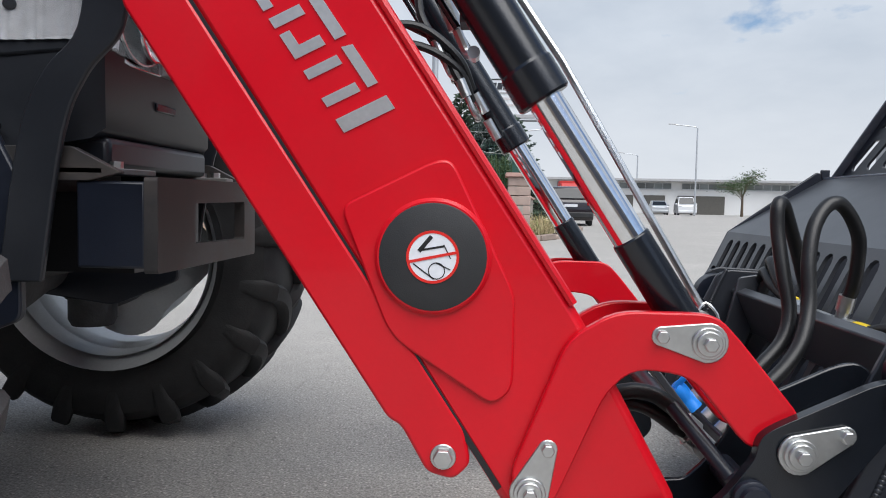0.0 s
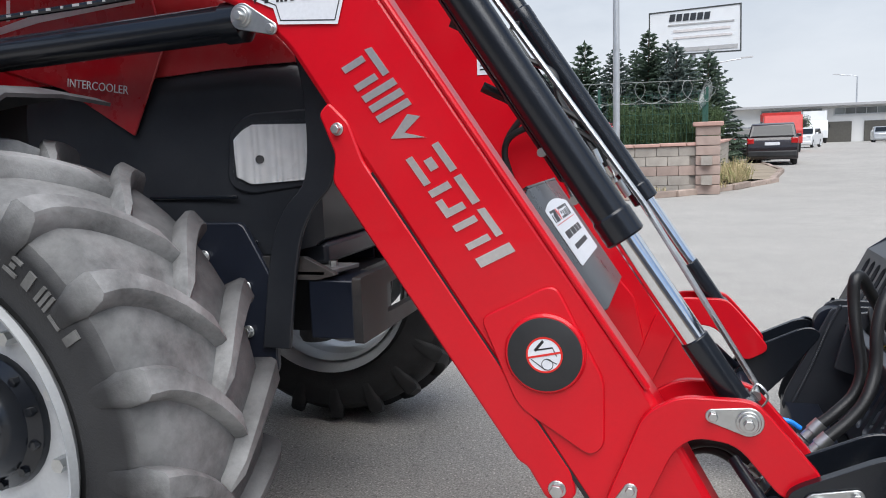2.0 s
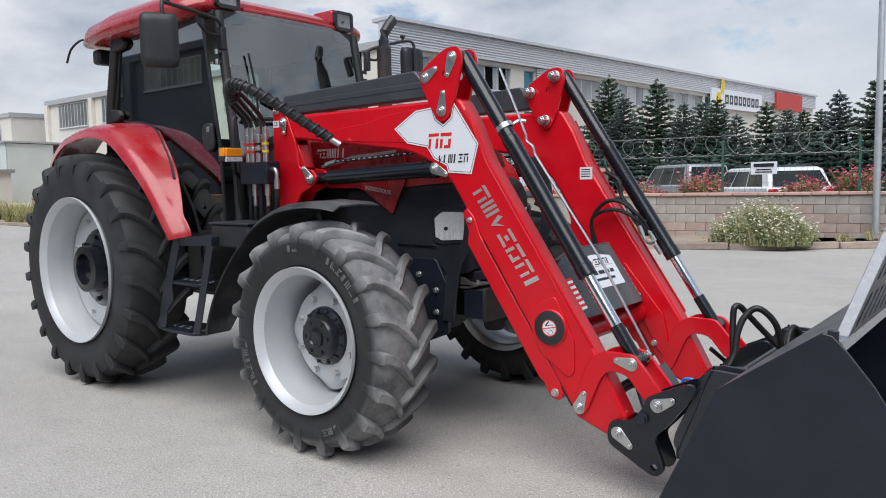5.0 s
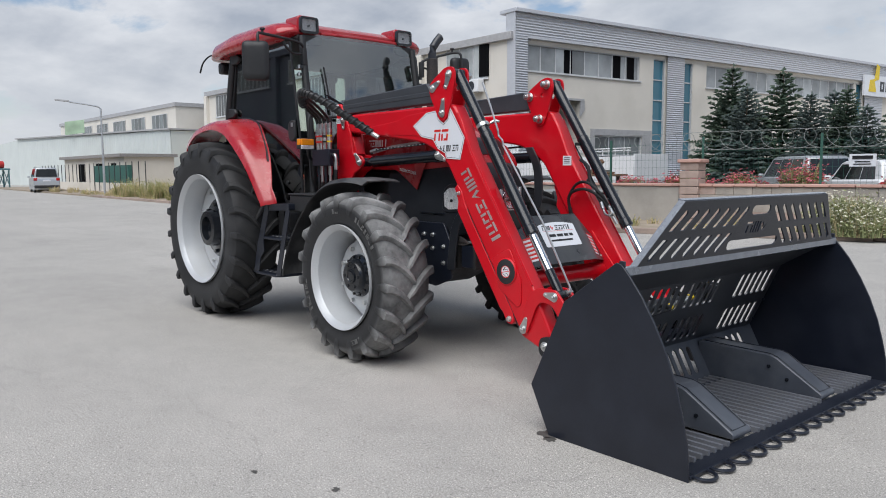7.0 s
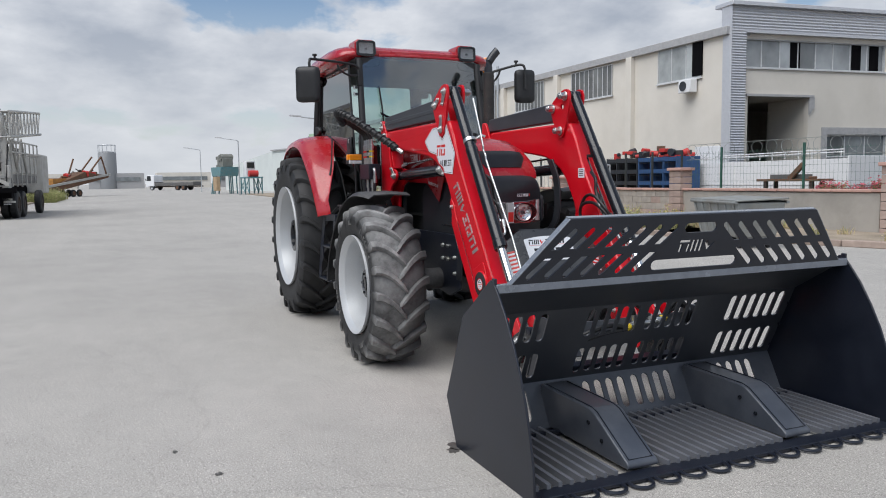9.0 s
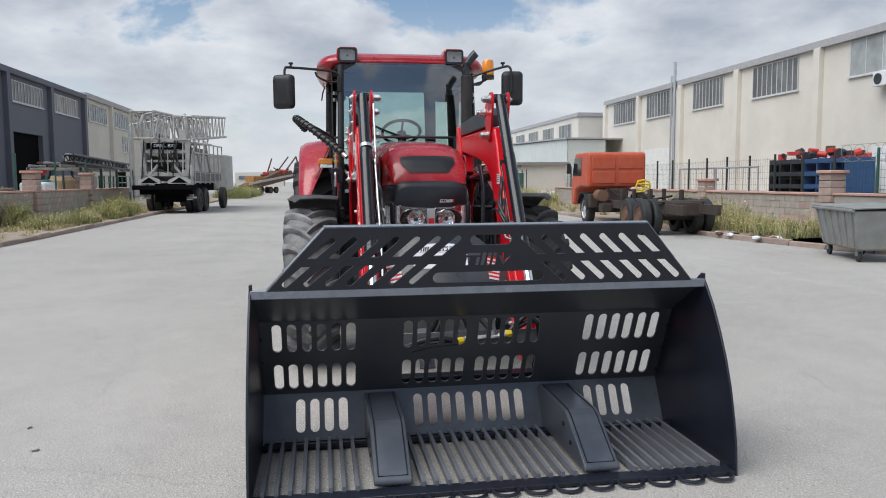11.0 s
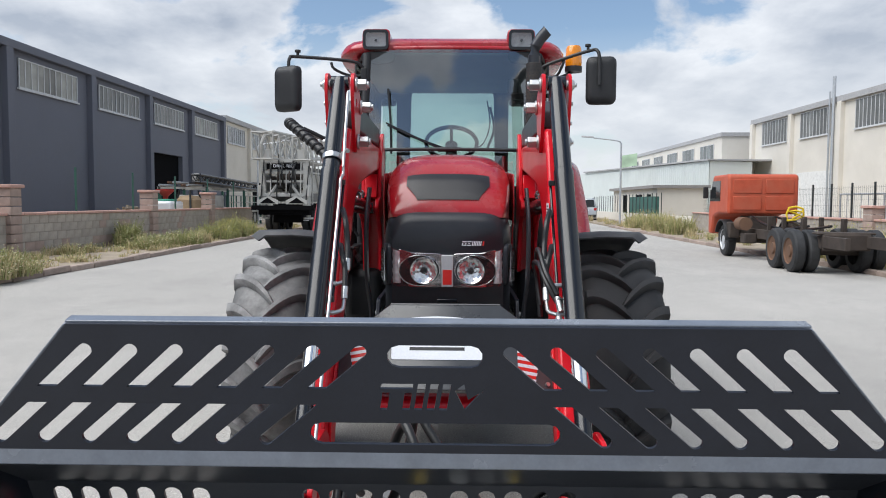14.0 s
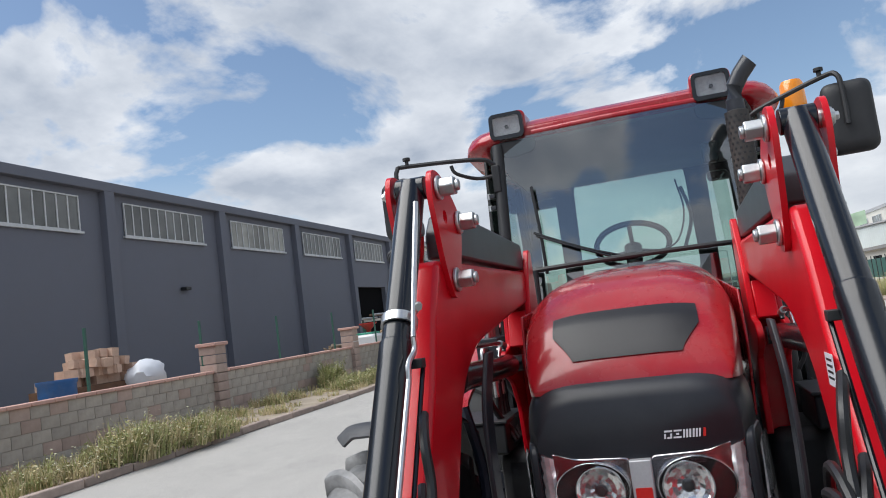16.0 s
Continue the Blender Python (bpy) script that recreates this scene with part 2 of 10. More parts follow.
AMBER = material("amber_lens", (0.85, 0.28, 0.01), 0.15, coat=0.6)
CAB_GLASS = glass("tinted_door_glass", (0.085, 0.11, 0.098), 1.0, 0.24)
WIND_GLASS = glass("windscreen_glass", (0.58, 0.71, 0.67), 1.0, 0.22)
CLEAR = glass("clear_lens", (0.95, 0.95, 0.95), 1.0, 0.04)
MIRROR = material("mirror_face", (0.85, 0.85, 0.85), 0.02, metal=1.0, vary=0.0)
STEEL_RUST = material("worn_dark_steel", (0.055, 0.054, 0.056), 0.45, metal=0.4, vary=0.25, scale=14, dirt=(0.12, 0.09, 0.07), dirt_amount=0.4, dirt_scale=7)
# floor bars: wear, with their sky sheen also put into the grey
BAR_STEEL = material("worn_bar_with_sheen", (0.15, 0.16, 0.185), 0.34, metal=0.1, vary=0.25, dirt=(0.13, 0.13, 0.135), dirt_amount=0.45, dirt_scale=12)

# mottled tone paints the bright and dark glints of facets
REFLECTOR = material("lamp_reflector", (0.88, 0.89, 0.91), 0.20, metal=0.6, coat=0.5, vary=0.3, scale=60)
CRYSTAL = material("crystal_reflector", (0.90, 0.91, 0.92), 0.14, metal=0.85, coat=0.3, vary=0.15, scale=60)
FLUTED = material("fluted_reflector", (0.93, 0.94, 0.95), 0.16, metal=0.18, coat=0.5, vary=0.10, scale=50)
LAMP_DARK = material("dark_lamp_surround", (0.035, 0.028, 0.030), 0.12, metal=0.5, vary=0.1)
# strong mottle here too paints facet glints into the colour
LAMP_WHITE = material("frosted_reflector", (0.86, 0.87, 0.89), 0.22, metal=0.6, coat=0.6, vary=0.35, scale=45)
# near-black for rig parts; in openings it paints the shade inside
PAINTED_DARK = material("painted_dark", (0.006, 0.006, 0.007), 0.95, spec=0.05)
# bucket black lifted to slate for faces that catch the sky
SLATE = material("sky_lit_black_paint", (0.062, 0.071, 0.090), 0.28, vary=0.15, dirt=(0.20, 0.205, 0.21), dirt_amount=0.2)
BEZEL = material("lamp_bezel", (0.07, 0.07, 0.075), 0.25, metal=0.4)
LAMP_GREY = material("dull_lamp_reflector", (0.34, 0.35, 0.37), 0.3, vary=0.2, scale=60)
LAMP_BODY = material("lamp_body", (0.46, 0.44, 0.45), 0.13, metal=0.95, coat=0.3, vary=0.15, scale=40)


# ---- geometry helpers ----
from mathutils.geometry import tessellate_polygon

PLANES = {"xz": lambda u, v, w: (u, w, v), "yz": lambda u, v, w: (w, u, v), "xy": lambda u, v, w: (u, v, w)}


def prism(bm, outline, lo, hi, plane="xz", holes=(), m=None):
    """An outline, with holes, pushed from lo to hi across its plane."""
    to3 = PLANES[plane]
    loops = [list(outline)] + [list(h) for h in holes]
    low, high = [], []
    for lp in loops:
        for u, v in lp:
            a, b = Vector(to3(u, v, lo)), Vector(to3(u, v, hi))
            low.append(bm.verts.new(m @ a if m else a))
            high.append(bm.verts.new(m @ b if m else b))
    if holes:
        for t in tessellate_polygon([[Vector((u, v, 0)) for u, v in lp] for lp in loops]):
            bm.faces.new([low[i] for i in t])
            bm.faces.new([high[i] for i in reversed(t)])
    else:
        bm.faces.new(low)
        bm.faces.new(high[::-1])
    k = 0
    for lp in loops:
        c = len(lp)
        for i in range(c):
            j = (i + 1) % c
            bm.faces.new((low[k + i], low[k + j], high[k + j], high[k + i]))
        k += c
    return bm


def fillet(pts, r, n=4):
    """Round the corners of a closed outline."""
    out, c = [], len(pts)
    for i in range(c):
        p, a, b = Vector(pts[i][:2]), Vector(pts[i - 1][:2]), Vector(pts[(i + 1) % c][:2])
        rr = pts[i][2] if len(pts[i]) > 2 else r
        da, db = a - p, b - p
        la, lb = min(rr, da.length * 0.45), min(rr, db.length * 0.45)
        if rr <= 0 or da.length < 1e-6 or db.length < 1e-6:
            out.append((p.x, p.y)); continue
        s, e = p + da.normalized() * la, p + db.normalized() * lb
        for k in range(n + 1):
            t = k / n
            q = s * (1 - t) ** 2 + p * 2 * t * (1 - t) + e * t * t
            out.append((q.x, q.y))
    return out


def slot(u0, v0, u1, v1, w, n=5):
    """A long hole with round ends from (u0, v0) to (u1, v1)."""
    a = math.atan2(v1 - v0, u1 - u0)
    pts = []
    for (cu, cv), s in (((u1, v1), -90), ((u0, v0), 90)):
        for k in range(n + 1):
            t = a + radians(s + 180 * k / n)
            pts.append((cu + math.cos(t) * w / 2, cv + math.sin(t) * w / 2))
    return pts


def circle(cu, cv, r, n=16):
    return [(cu + r * math.cos(2 * math.pi * k / n), cv + r * math.sin(2 * math.pi * k / n)) for k in range(n)]


def box(bm, c, s, rot=None):
    """A box with centre c and sizes s; rot: a rotation about its centre."""
    vs = []
    for dx in (-0.5, 0.5):
        for dy in (-0.5, 0.5):
            for dz in (-0.5, 0.5):
                p = Vector((dx * s[0], dy * s[1], dz * s[2]))
                if rot is not None:
                    p = rot @ p
                vs.append(bm.verts.new(Vector(c) + p))
    for f in ((0, 1, 3, 2), (4, 6, 7, 5), (0, 4, 5, 1), (2, 3, 7, 6), (0, 2, 6, 4), (1, 5, 7, 3)):
        bm.faces.new([vs[i] for i in f])
    return bm


def rings(bm, loops, closed=True, caps=True):
    """Skin a row of rings with the same count of points."""
    rows = [[bm.verts.new(p) for p in lp] for lp in loops]
    c = len(rows[0])
    for a, b in zip(rows, rows[1:]):
        for i in range(c if closed else c - 1):
            j = (i + 1) % c
            bm.faces.new((a[i], a[j], b[j], b[i]))
    if caps and closed:
        bm.faces.new(rows[0][::-1])
        bm.faces.new(rows[-1])
    return bm


def frame_of(d):
    d = Vector(d).normalized()
    up = Vector((0, 0, 1)) if abs(d.z) < 0.95 else Vector((1, 0, 0))
    a = d.cross(up).normalized()
    return a, a.cross(d).normalized()


def cyl(bm, p0, p1, r0, r1=None, n=16, caps=True):
    p0, p1 = Vector(p0), Vector(p1)
    r1 = r0 if r1 is None else r1
    a, b = frame_of(p1 - p0)
    lp = []
    for p, r in ((p0, r0), (p1, r1)):
        lp.append([p + (a * math.cos(2 * math.pi * k / n) + b * math.sin(2 * math.pi * k / n)) * r for k in range(n)])
    return rings(bm, lp, caps=caps)


def lathe(bm, p0, axis, profile, n=24, caps=False):
    """Turn a profile of (distance along, radius) about the axis that starts at p0."""
    p0, d = Vector(p0), Vector(axis).normalized()
    a, b = frame_of(d)
    return rings(bm, [[p0 + d * s + (a * math.cos(2 * math.pi * k / n) + b * math.sin(2 * math.pi * k / n)) * max(r, 1e-4) for k in range(n)] for s, r in profile], caps=caps)


def smooth_line(pts, n=6):
    pts = [Vector(p) for p in pts]
    if len(pts) < 3:
        return pts
    out = []
    ext = [pts[0] * 2 - pts[1]] + pts + [pts[-1] * 2 - pts[-2]]
    for i in range(1, len(ext) - 2):
        p0, p1, p2, p3 = ext[i - 1:i + 3]
        for k in range(n):
            t = k / n
            out.append(0.5 * (2 * p1 + (p2 - p0) * t + (2 * p0 - 5 * p1 + 4 * p2 - p3) * t * t + (3 * p1 - p0 - 3 * p2 + p3) * t ** 3))
    out.append(pts[-1])
    return out


def tube(bm, pts, r, n=8, smooth=6):
    """A round tube along a line of points; r may be a list of radii for the ends."""
    line = smooth_line(pts, smooth) if smooth else [Vector(p) for p in pts]
    lp, a = [], None
    for i, p in enumerate(line):
        d = (line[min(i + 1, len(line) - 1)] - line[max(i - 1, 0)]).normalized()
        if a is None:
            a, b = frame_of(d)
        else:
            a = (a - d * a.dot(d)).normalized()
            b = a.cross(d).normalized()
        lp.append([p + (a * math.cos(2 * math.pi * k / n) + b * math.sin(2 * math.pi * k / n)) * r for k in range(n)])
    return rings(bm, lp)


def mesh_of(name, bm, mat, sharp=38):
    bmesh.ops.recalc_face_normals(bm, faces=bm.faces)
    me = bpy.data.meshes.new(name)
    for f in bm.faces:
        f.smooth = True
    bm.to_mesh(me)
    bm.free()
    me.set_sharp_from_angle(angle=radians(sharp))
    for x in (mat if isinstance(mat, (list, tuple)) else [mat]):
        me.materials.append(x)
    return me


def part(name, bm, mat, parent, label="", bevel=0.0, sharp=38):
    """A bmesh as one mesh object under a thing or under a part."""
    ob = new(name, mesh_of(name, bm, mat, sharp))
    if parent is not None:
        ob.parent = parent
        ob.matrix_parent_inverse = parent.matrix_world.inverted() if False else Matrix.Identity(4)
    if bevel:
        md = ob.modifiers.new("bevel", "BEVEL")
        md.width, md.segments, md.limit_method, md.angle_limit = bevel, 2, "ANGLE", radians(40)
    return tagged(ob, label)


def thing(name, label, category, group="", kind="", at=(0, 0, 0)):
    ob = new(name)
    ob.location = at
    ob.empty_display_size = 0.2
    return tagged(ob, label, category, group, kind)


def setting(name, bm, mat, label="", category="", bevel=0.0, kind="structure", sharp=38):
    ob = part(name, bm, mat, None, label, bevel, sharp)
    return tagged(ob, label, category, "", kind)


def BM():
    return bmesh.new()


def text_part(name, body, size, m, mat, parent, depth=0.001, sx=1.0, align="CENTER", shear=0.0):
    """Lettering as a mesh: the letters lie in the plane of the pose m, x along the line."""
    cu = bpy.data.curves.new(name, "FONT")
    cu.body, cu.size, cu.extrude, cu.align_x, cu.align_y, cu.shear = body, size, depth, align, "CENTER", shear
    cu.resolution_u = 3
    tmp = bpy.data.objects.new(name, cu)
    me = bpy.data.meshes.new_from_object(tmp)
    bpy.data.objects.remove(tmp)
    me.transform(m @ Matrix.Diagonal((sx, 1, 1, 1)))
    me.materials.clear()
    me.materials.append(mat)
    ob = new(name, me)
    ob.parent = parent
    return ob


# poses for lettering on upright faces: seen from -y, from +x, from -x, from +y
FACE_S = Matrix(((1, 0, 0, 0), (0, 0, -1, 0), (0, 1, 0, 0), (0, 0, 0, 1)))
FACE_E = Matrix(((0, 0, 1, 0), (1, 0, 0, 0), (0, 1, 0, 0), (0, 0, 0, 1)))


def bolt(s, x, z, y0, ob, r=0.016, mat=None):
    b = BM()
    cyl(b, (x, s * y0, z), (x, s * (y0 + 0.004), z), r * 1.3, n=20)
    cyl(b, (x, s * (y0 + 0.004), z), (x, s * (y0 + 0.018), z), r, n=6)
    return part("bolt", b, mat or ZINC, ob, "zinc-plated hexagon bolt", bevel=0.0015)


def grown(pts, d):
    """An outline moved outwards by d (inwards: minus)."""
    out, c = [], len(pts)
    area = sum(pts[i][0] * pts[(i + 1) % c][1] - pts[(i + 1) % c][0] * pts[i][1] for i in range(c))
    sg = 1 if area > 0 else -1
    for i in range(c):
        p, a, b = Vector(pts[i]), Vector(pts[i - 1]), Vector(pts[(i + 1) % c])
        e0, e1 = (p - a).normalized(), (b - p).normalized()
        n0, n1 = Vector((e0.y, -e0.x)) * sg, Vector((e1.y, -e1.x)) * sg
        m = (n0 + n1)
        m = m.normalized() / max(0.35, m.normalized().dot(n0)) if m.length > 1e-4 else n0
        out.append((p.x + m.x * d, p.y + m.y * d))
    return out


def marks(u0, w, h, kind, lean=0.25):
    """Plain slanted stroke shapes of a trade mark: polygons in a cell w wide and h high at u0."""
    t = h * 0.2

    def P(*q):
        return [(u0 + a * w + lean * (v - 0.5) * h * 0.6, (v - 0.5) * h) for a, v in q]
    k = t / h
    if kind == 0:
        return [P((0, 1 - k), (0.05, 1), (1, 1), (1, 1 - k)), P((0.1, 0), (0.32, 0), (0.32, 0.66), (0.1, 0.66)), P((0.78, 0), (1, 0), (1, 0.66), (0.78, 0.66))]
    if kind == 1:
        return [P((0, 0), (0, 1), (0.24, 1), (0.24, 0)), P((0.38, 0), (0.38, 1), (0.62, 1), (0.62, 0)), P((0.76, 0), (0.76, 1), (1, 1), (1, 0))]
    if kind == 2:
        return [P((0, 0.75), (0.25, 1), (0.45, 0.4), (0.9, 0.8), (0.4, 0.0))]
    if kind == 3:
        return [P((0, 0), (1, 0), (1, k), (0, k)), P((0, 1 - k), (1, 1 - k), (1, 1), (0, 1)), P((0.3, 0.38), (0.3, 0.62), (0.7, 0.62), (0.7, 0.38))]
    if kind == 4:
        return [P((0, 0), (0.24, 0), (0.24, 0.6), (0, 0.6)), P((0.0, 0.78), (1, 0.78), (1, 1), (0, 1)), P((0.4, 0), (1, 0), (1, 0.6), (0.76, 0.6), (0.76, k), (0.4, k))]
    return [P((0.2, 0), (0.75, 0), (0.75, 1), (0.2, 1))]


def mark_row(name, m, length, h, kinds, mat, parent, label, thick=0.0012, split=None):
    """A row of stroke shapes in the plane of m; split: a cell that takes a second material."""
    cell = length / len(kinds)
    for i, k in enumerate(kinds):
        b = BM()
        for poly in marks(-length / 2 + i * cell, cell * (0.84 if k < 5 else 0.5), h, k):
            prism(b, poly, 0, thick, "xy", (), m)
        part(name, b, split[1] if split and i in split[0] else mat, parent, label)


# ---- ground and setting ----
CONCRETE = material("concrete_yard", (0.385, 0.368, 0.342), 0.85, vary=0.06, scale=0.35, fine=0.16, fine_scale=70, bump=0.22, bump_scale=120, dirt=(0.31, 0.30, 0.28), dirt_amount=0.5, dirt_scale=0.8)
SOIL = material("dry_soil", (0.30, 0.25, 0.19), 0.95, vary=0.25, scale=1.5, fine=0.2, bump=0.5, bump_scale=30)
BLOCK = material("concrete_block", (0.37, 0.335, 0.295), 0.9, vary=0.18, scale=5, fine=0.16, bump=0.5, bump_scale=50, per_object=0.09)
BLOCK_PINK = material("pinkish_block", (0.38, 0.29, 0.25), 0.9, vary=0.15, scale=5, fine=0.12, bump=0.5, bump_scale=50, per_object=0.10)
MORTAR = material("grey_mortar", (0.32, 0.29, 0.26), 0.95, vary=0.15, bump=0.3, bump_scale=60)
COPING = material("pink_coping", (0.52, 0.32, 0.27), 0.85, vary=0.12, per_object=0.10)
KERB = material("kerb_stone", (0.33, 0.26, 0.22), 0.9, vary=0.2, per_object=0.2, bump=0.3, bump_scale=40)
CREAM = material("cream_render", (0.68, 0.645, 0.58), 0.85, vary=0.05, scale=0.4, dirt=(0.50, 0.47, 0.41), dirt_amount=0.35, dirt_scale=0.35)
DARK_WALL = material("anthracite_render", (0.140, 0.150, 0.186), 0.75, vary=0.08, scale=0.4, dirt=(0.11, 0.11, 0.12), dirt_amount=0.3, dirt_scale=0.4)
GREY_CLAD = material("grey_corrugated_sheet", (0.56, 0.575, 0.61), 0.45, metal=0.25, vary=0.05)
PALE_CLAD = material("pale_corrugated_sheet", (0.62, 0.66, 0.64), 0.5, metal=0.1, vary=0.06, scale=0.5)
TRIM_GREY = material("grey_trim", (0.38, 0.38, 0.385), 0.6)
WIN_FRAME = material("window_frame_grey", (0.55, 0.56, 0.57), 0.5)
WIN_DARK = material("dusty_window", (0.14, 0.155, 0.16), 0.10, vary=0.35, scale=0.8, per_object=0.45)
WIN_BLUE = material("blue_window", (0.05, 0.16, 0.22), 0.08, vary=0.2, scale=0.6, per_object=0.2)
FENCE_GREEN = material("green_fence_paint", (0.03, 0.10, 0.075), 0.5)
FENCE_DARK = material("dark_fence_paint", (0.03, 0.035, 0.035), 0.5)
GALV = material("galvanised_steel", (0.50, 0.52, 0.54), 0.45, metal=0.7, vary=0.1)
WHITE_CAR = material("white_car_paint", (0.75, 0.76, 0.77), 0.25, coat=0.5, vary=0.02)
DARK_CAR = material("black_car_paint", (0.02, 0.015, 0.018), 0.2, coat=0.6, vary=0.05)
SILVER_CAR = material("silver_car_paint", (0.48, 0.50, 0.52), 0.3, metal=0.5, coat=0.4, vary=0.03)
ORANGE = material("orange_cab_paint", (0.50, 0.082, 0.035), 0.45, vary=0.12, dirt=(0.36, 0.12, 0.07), dirt_amount=0.55)
DARK_RUST = material("dark_rusty_frame", (0.045, 0.034, 0.028), 0.8, vary=0.3, dirt=(0.08, 0.06, 0.048), dirt_amount=0.4, dirt_scale=4)
RIG_GREY = material("rig_grey_paint", (0.46, 0.46, 0.44), 0.55, vary=0.12, dirt=(0.25, 0.22, 0.19), dirt_amount=0.5)
RIG_DARK = material("rig_dark_paint", (0.11, 0.11, 0.108), 0.55, vary=0.2, dirt=(0.20, 0.18, 0.16), dirt_amount=0.4)
RUST = material("rusty_steel", (0.16, 0.085, 0.05), 0.85, vary=0.3, dirt=(0.07, 0.05, 0.04), dirt_amount=0.6)
TEAL = material("teal_machine_paint", (0.09, 0.23, 0.26), 0.5, vary=0.2, dirt=(0.24, 0.22, 0.19), dirt_amount=0.6)
BLUE_STEEL = material("blue_rack_paint", (0.025, 0.075, 0.19), 0.5, vary=0.1)
BRIGHT_RED = material("faded_red_paint", (0.50, 0.035, 0.03), 0.5, vary=0.1)
CAR_GLASS = material("car_glass", (0.015, 0.018, 0.02), 0.05, vary=0.1)
TAIL_RED = material("tail_lamp_red", (0.45, 0.01, 0.012), 0.15, coat=0.5)
TAN = material("tan_drum", (0.42, 0.30, 0.18), 0.7, vary=0.15, dirt=(0.25, 0.2, 0.15), dirt_amount=0.4)
BRICK_RED = material("hollow_brick", (0.54, 0.38, 0.29), 0.9, vary=0.15, per_object=0.15)


def swept(path, prof):
    """A strip of constant section along a plan line: prof gives (offset to the left of travel, height)."""
    b = BM()
    lp = []
    for i, p in enumerate(path):
        a, c = Vector(path[max(i - 1, 0)]), Vector(path[min(i + 1, len(path) - 1)])
        d = (c - a).normalized()
        n = Vector((-d.y, d.x))
        lp.append([(p[0] + n.x * o, p[1] + n.y * o, z) for o, z in prof])
    return rings(b, lp)


b = BM()
rings(b, [[(-1500, -1500, 0), (1500, -1500, 0)], [(-1500, 1500, 0), (1500, 1500, 0)]], closed=False)


def worn_concrete(m):
    """Long wheel-worn streaks, hairline cracks and darker patches over the yard."""
    nt = m.node_tree
    n, bs = nt.nodes.new, nt.nodes["Principled BSDF"]
    src = bs.inputs["Base Color"].links[0].from_socket
    co = n("ShaderNodeTexCoord")

    def noise_map(scale, detail, stretch):
        mp = n("ShaderNodeMapping"); mp.inputs["Scale"].default_value = stretch
        t = n("ShaderNodeTexNoise"); t.inputs["Scale"].default_value, t.inputs["Detail"].default_value = scale, detail
        link(nt, co, "Object", mp, 0); link(nt, mp, 0, t, "Vector")
        return t

    def ranged(node, out, a, c, lo, hi):
        r = n("ShaderNodeMapRange")
        r.inputs[1].default_value, r.inputs[2].default_value, r.inputs[3].default_value, r.inputs[4].default_value = a, c, lo, hi
        link(nt, node, out, r, 0)
        return r

    streak = ranged(noise_map(1.0, 6, (0.12, 1.6, 1)), "Fac", 0.35, 0.65, 0.97, 1.03)
    patch = ranged(noise_map(0.14, 4, (1, 1, 1)), "Fac", 0.35, 0.65, 0.95, 1.05)
    speck = ranged(noise_map(150, 4, (1, 1, 1)), "Fac", 0.32, 0.68, 0.60, 1.34)
    grit = ranged(noise_map(75, 2, (1, 1, 1)), "Fac", 0.60, 0.70, 1.0, 1.45)
    pit = ranged(noise_map(48, 3, (1, 1, 1)), "Fac", 0.30, 0.40, 0.62, 1.0)
    mottle = ranged(noise_map(5.5, 6, (1, 1, 1)), "Fac", 0.35, 0.65, 0.96, 1.03)
    warp = noise_map(0.9, 5, (1, 1, 1))
    wv = n("ShaderNodeVectorMath"); wv.operation = "MULTIPLY_ADD"; wv.inputs[1].default_value = (1.2, 1.2, 0)
    link(nt, warp, "Color", wv, 0); link(nt, co, "Object", wv, 2)
    vo = n("ShaderNodeTexVoronoi"); vo.feature = "DISTANCE_TO_EDGE"; vo.inputs["Scale"].default_value = 0.22
    link(nt, wv, 0, vo, "Vector")
    crack = ranged(vo, "Distance", 0.0, 0.0022, 0.88, 1.0)
    last = streak
    for other in (patch, speck, grit, pit, mottle, crack):
        mu = n("ShaderNodeMath"); mu.operation = "MULTIPLY"
        link(nt, last, 0, mu, 0); link(nt, other, 0, mu, 1)
        last = mu
    sc = n("ShaderNodeVectorMath"); sc.operation = "SCALE"
    nt.links.new(src, sc.inputs[0]); link(nt, last, 0, sc, "Scale"); link(nt, sc, 0, bs, "Base Color")


worn_concrete(CONCRETE)
setting("ground", b, CONCRETE, "pale worn concrete yard and road", "ground")
# small oil stains
STAIN = material("oil_stain", (0.08, 0.075, 0.07), 0.6, vary=0.2)
for x, y, r in ((1.97, -1.11, 0.06), (1.83, -2.27, 0.022), (1.43, -2.44, 0.018), (2.02, -1.16, 0.035)):
    b = BM()
    rr = random.Random(int(x * 100))
    b.faces.new([b.verts.new((x + r * rr.uniform(0.5, 1.5) * math.cos(t), y + r * rr.uniform(0.4, 1.1) * math.sin(t), 0.003)) for t in [2 * math.pi * k / 14 for k in range(14)]])
    setting("oil_stain", b, STAIN, "dark oil stain on concrete", "stain")

# north verge, kerb and wall; the plan lines bend round the corner of the side street
WALL_N = [(3.7, 36.0), (1.9, 13.75), (-5.4, 12.5), (-11.8, 12.3), (-17.6, 12.1), (-34.0, 11.9)]
KERB_N = [(4.6, 60.0), (4.2, 22.0), (3.4, 17.0), (2.5, 14.9), (1.4, 13.2), (0.2, 12.1), (-1.3, 10.9), (-4.6, 9.85), (-7.5, 8.95), (-10.3, 8.55), (-25.0, 8.7), (-80.0, 10.6)]
KERB_S = [(-80.0, -8.3), (-28.0, -7.9), (-14.0, -7.75), (-2.0, -7.8), (20.0, -7.8)]
b = swept(KERB_N, [(-40.0, 0.09), (-0.06, 0.09), (-0.06, 0.0), (-40.0, 0.0)])
setting("verge_north", b, SOIL, "dry bare verge beside the road", "verge")
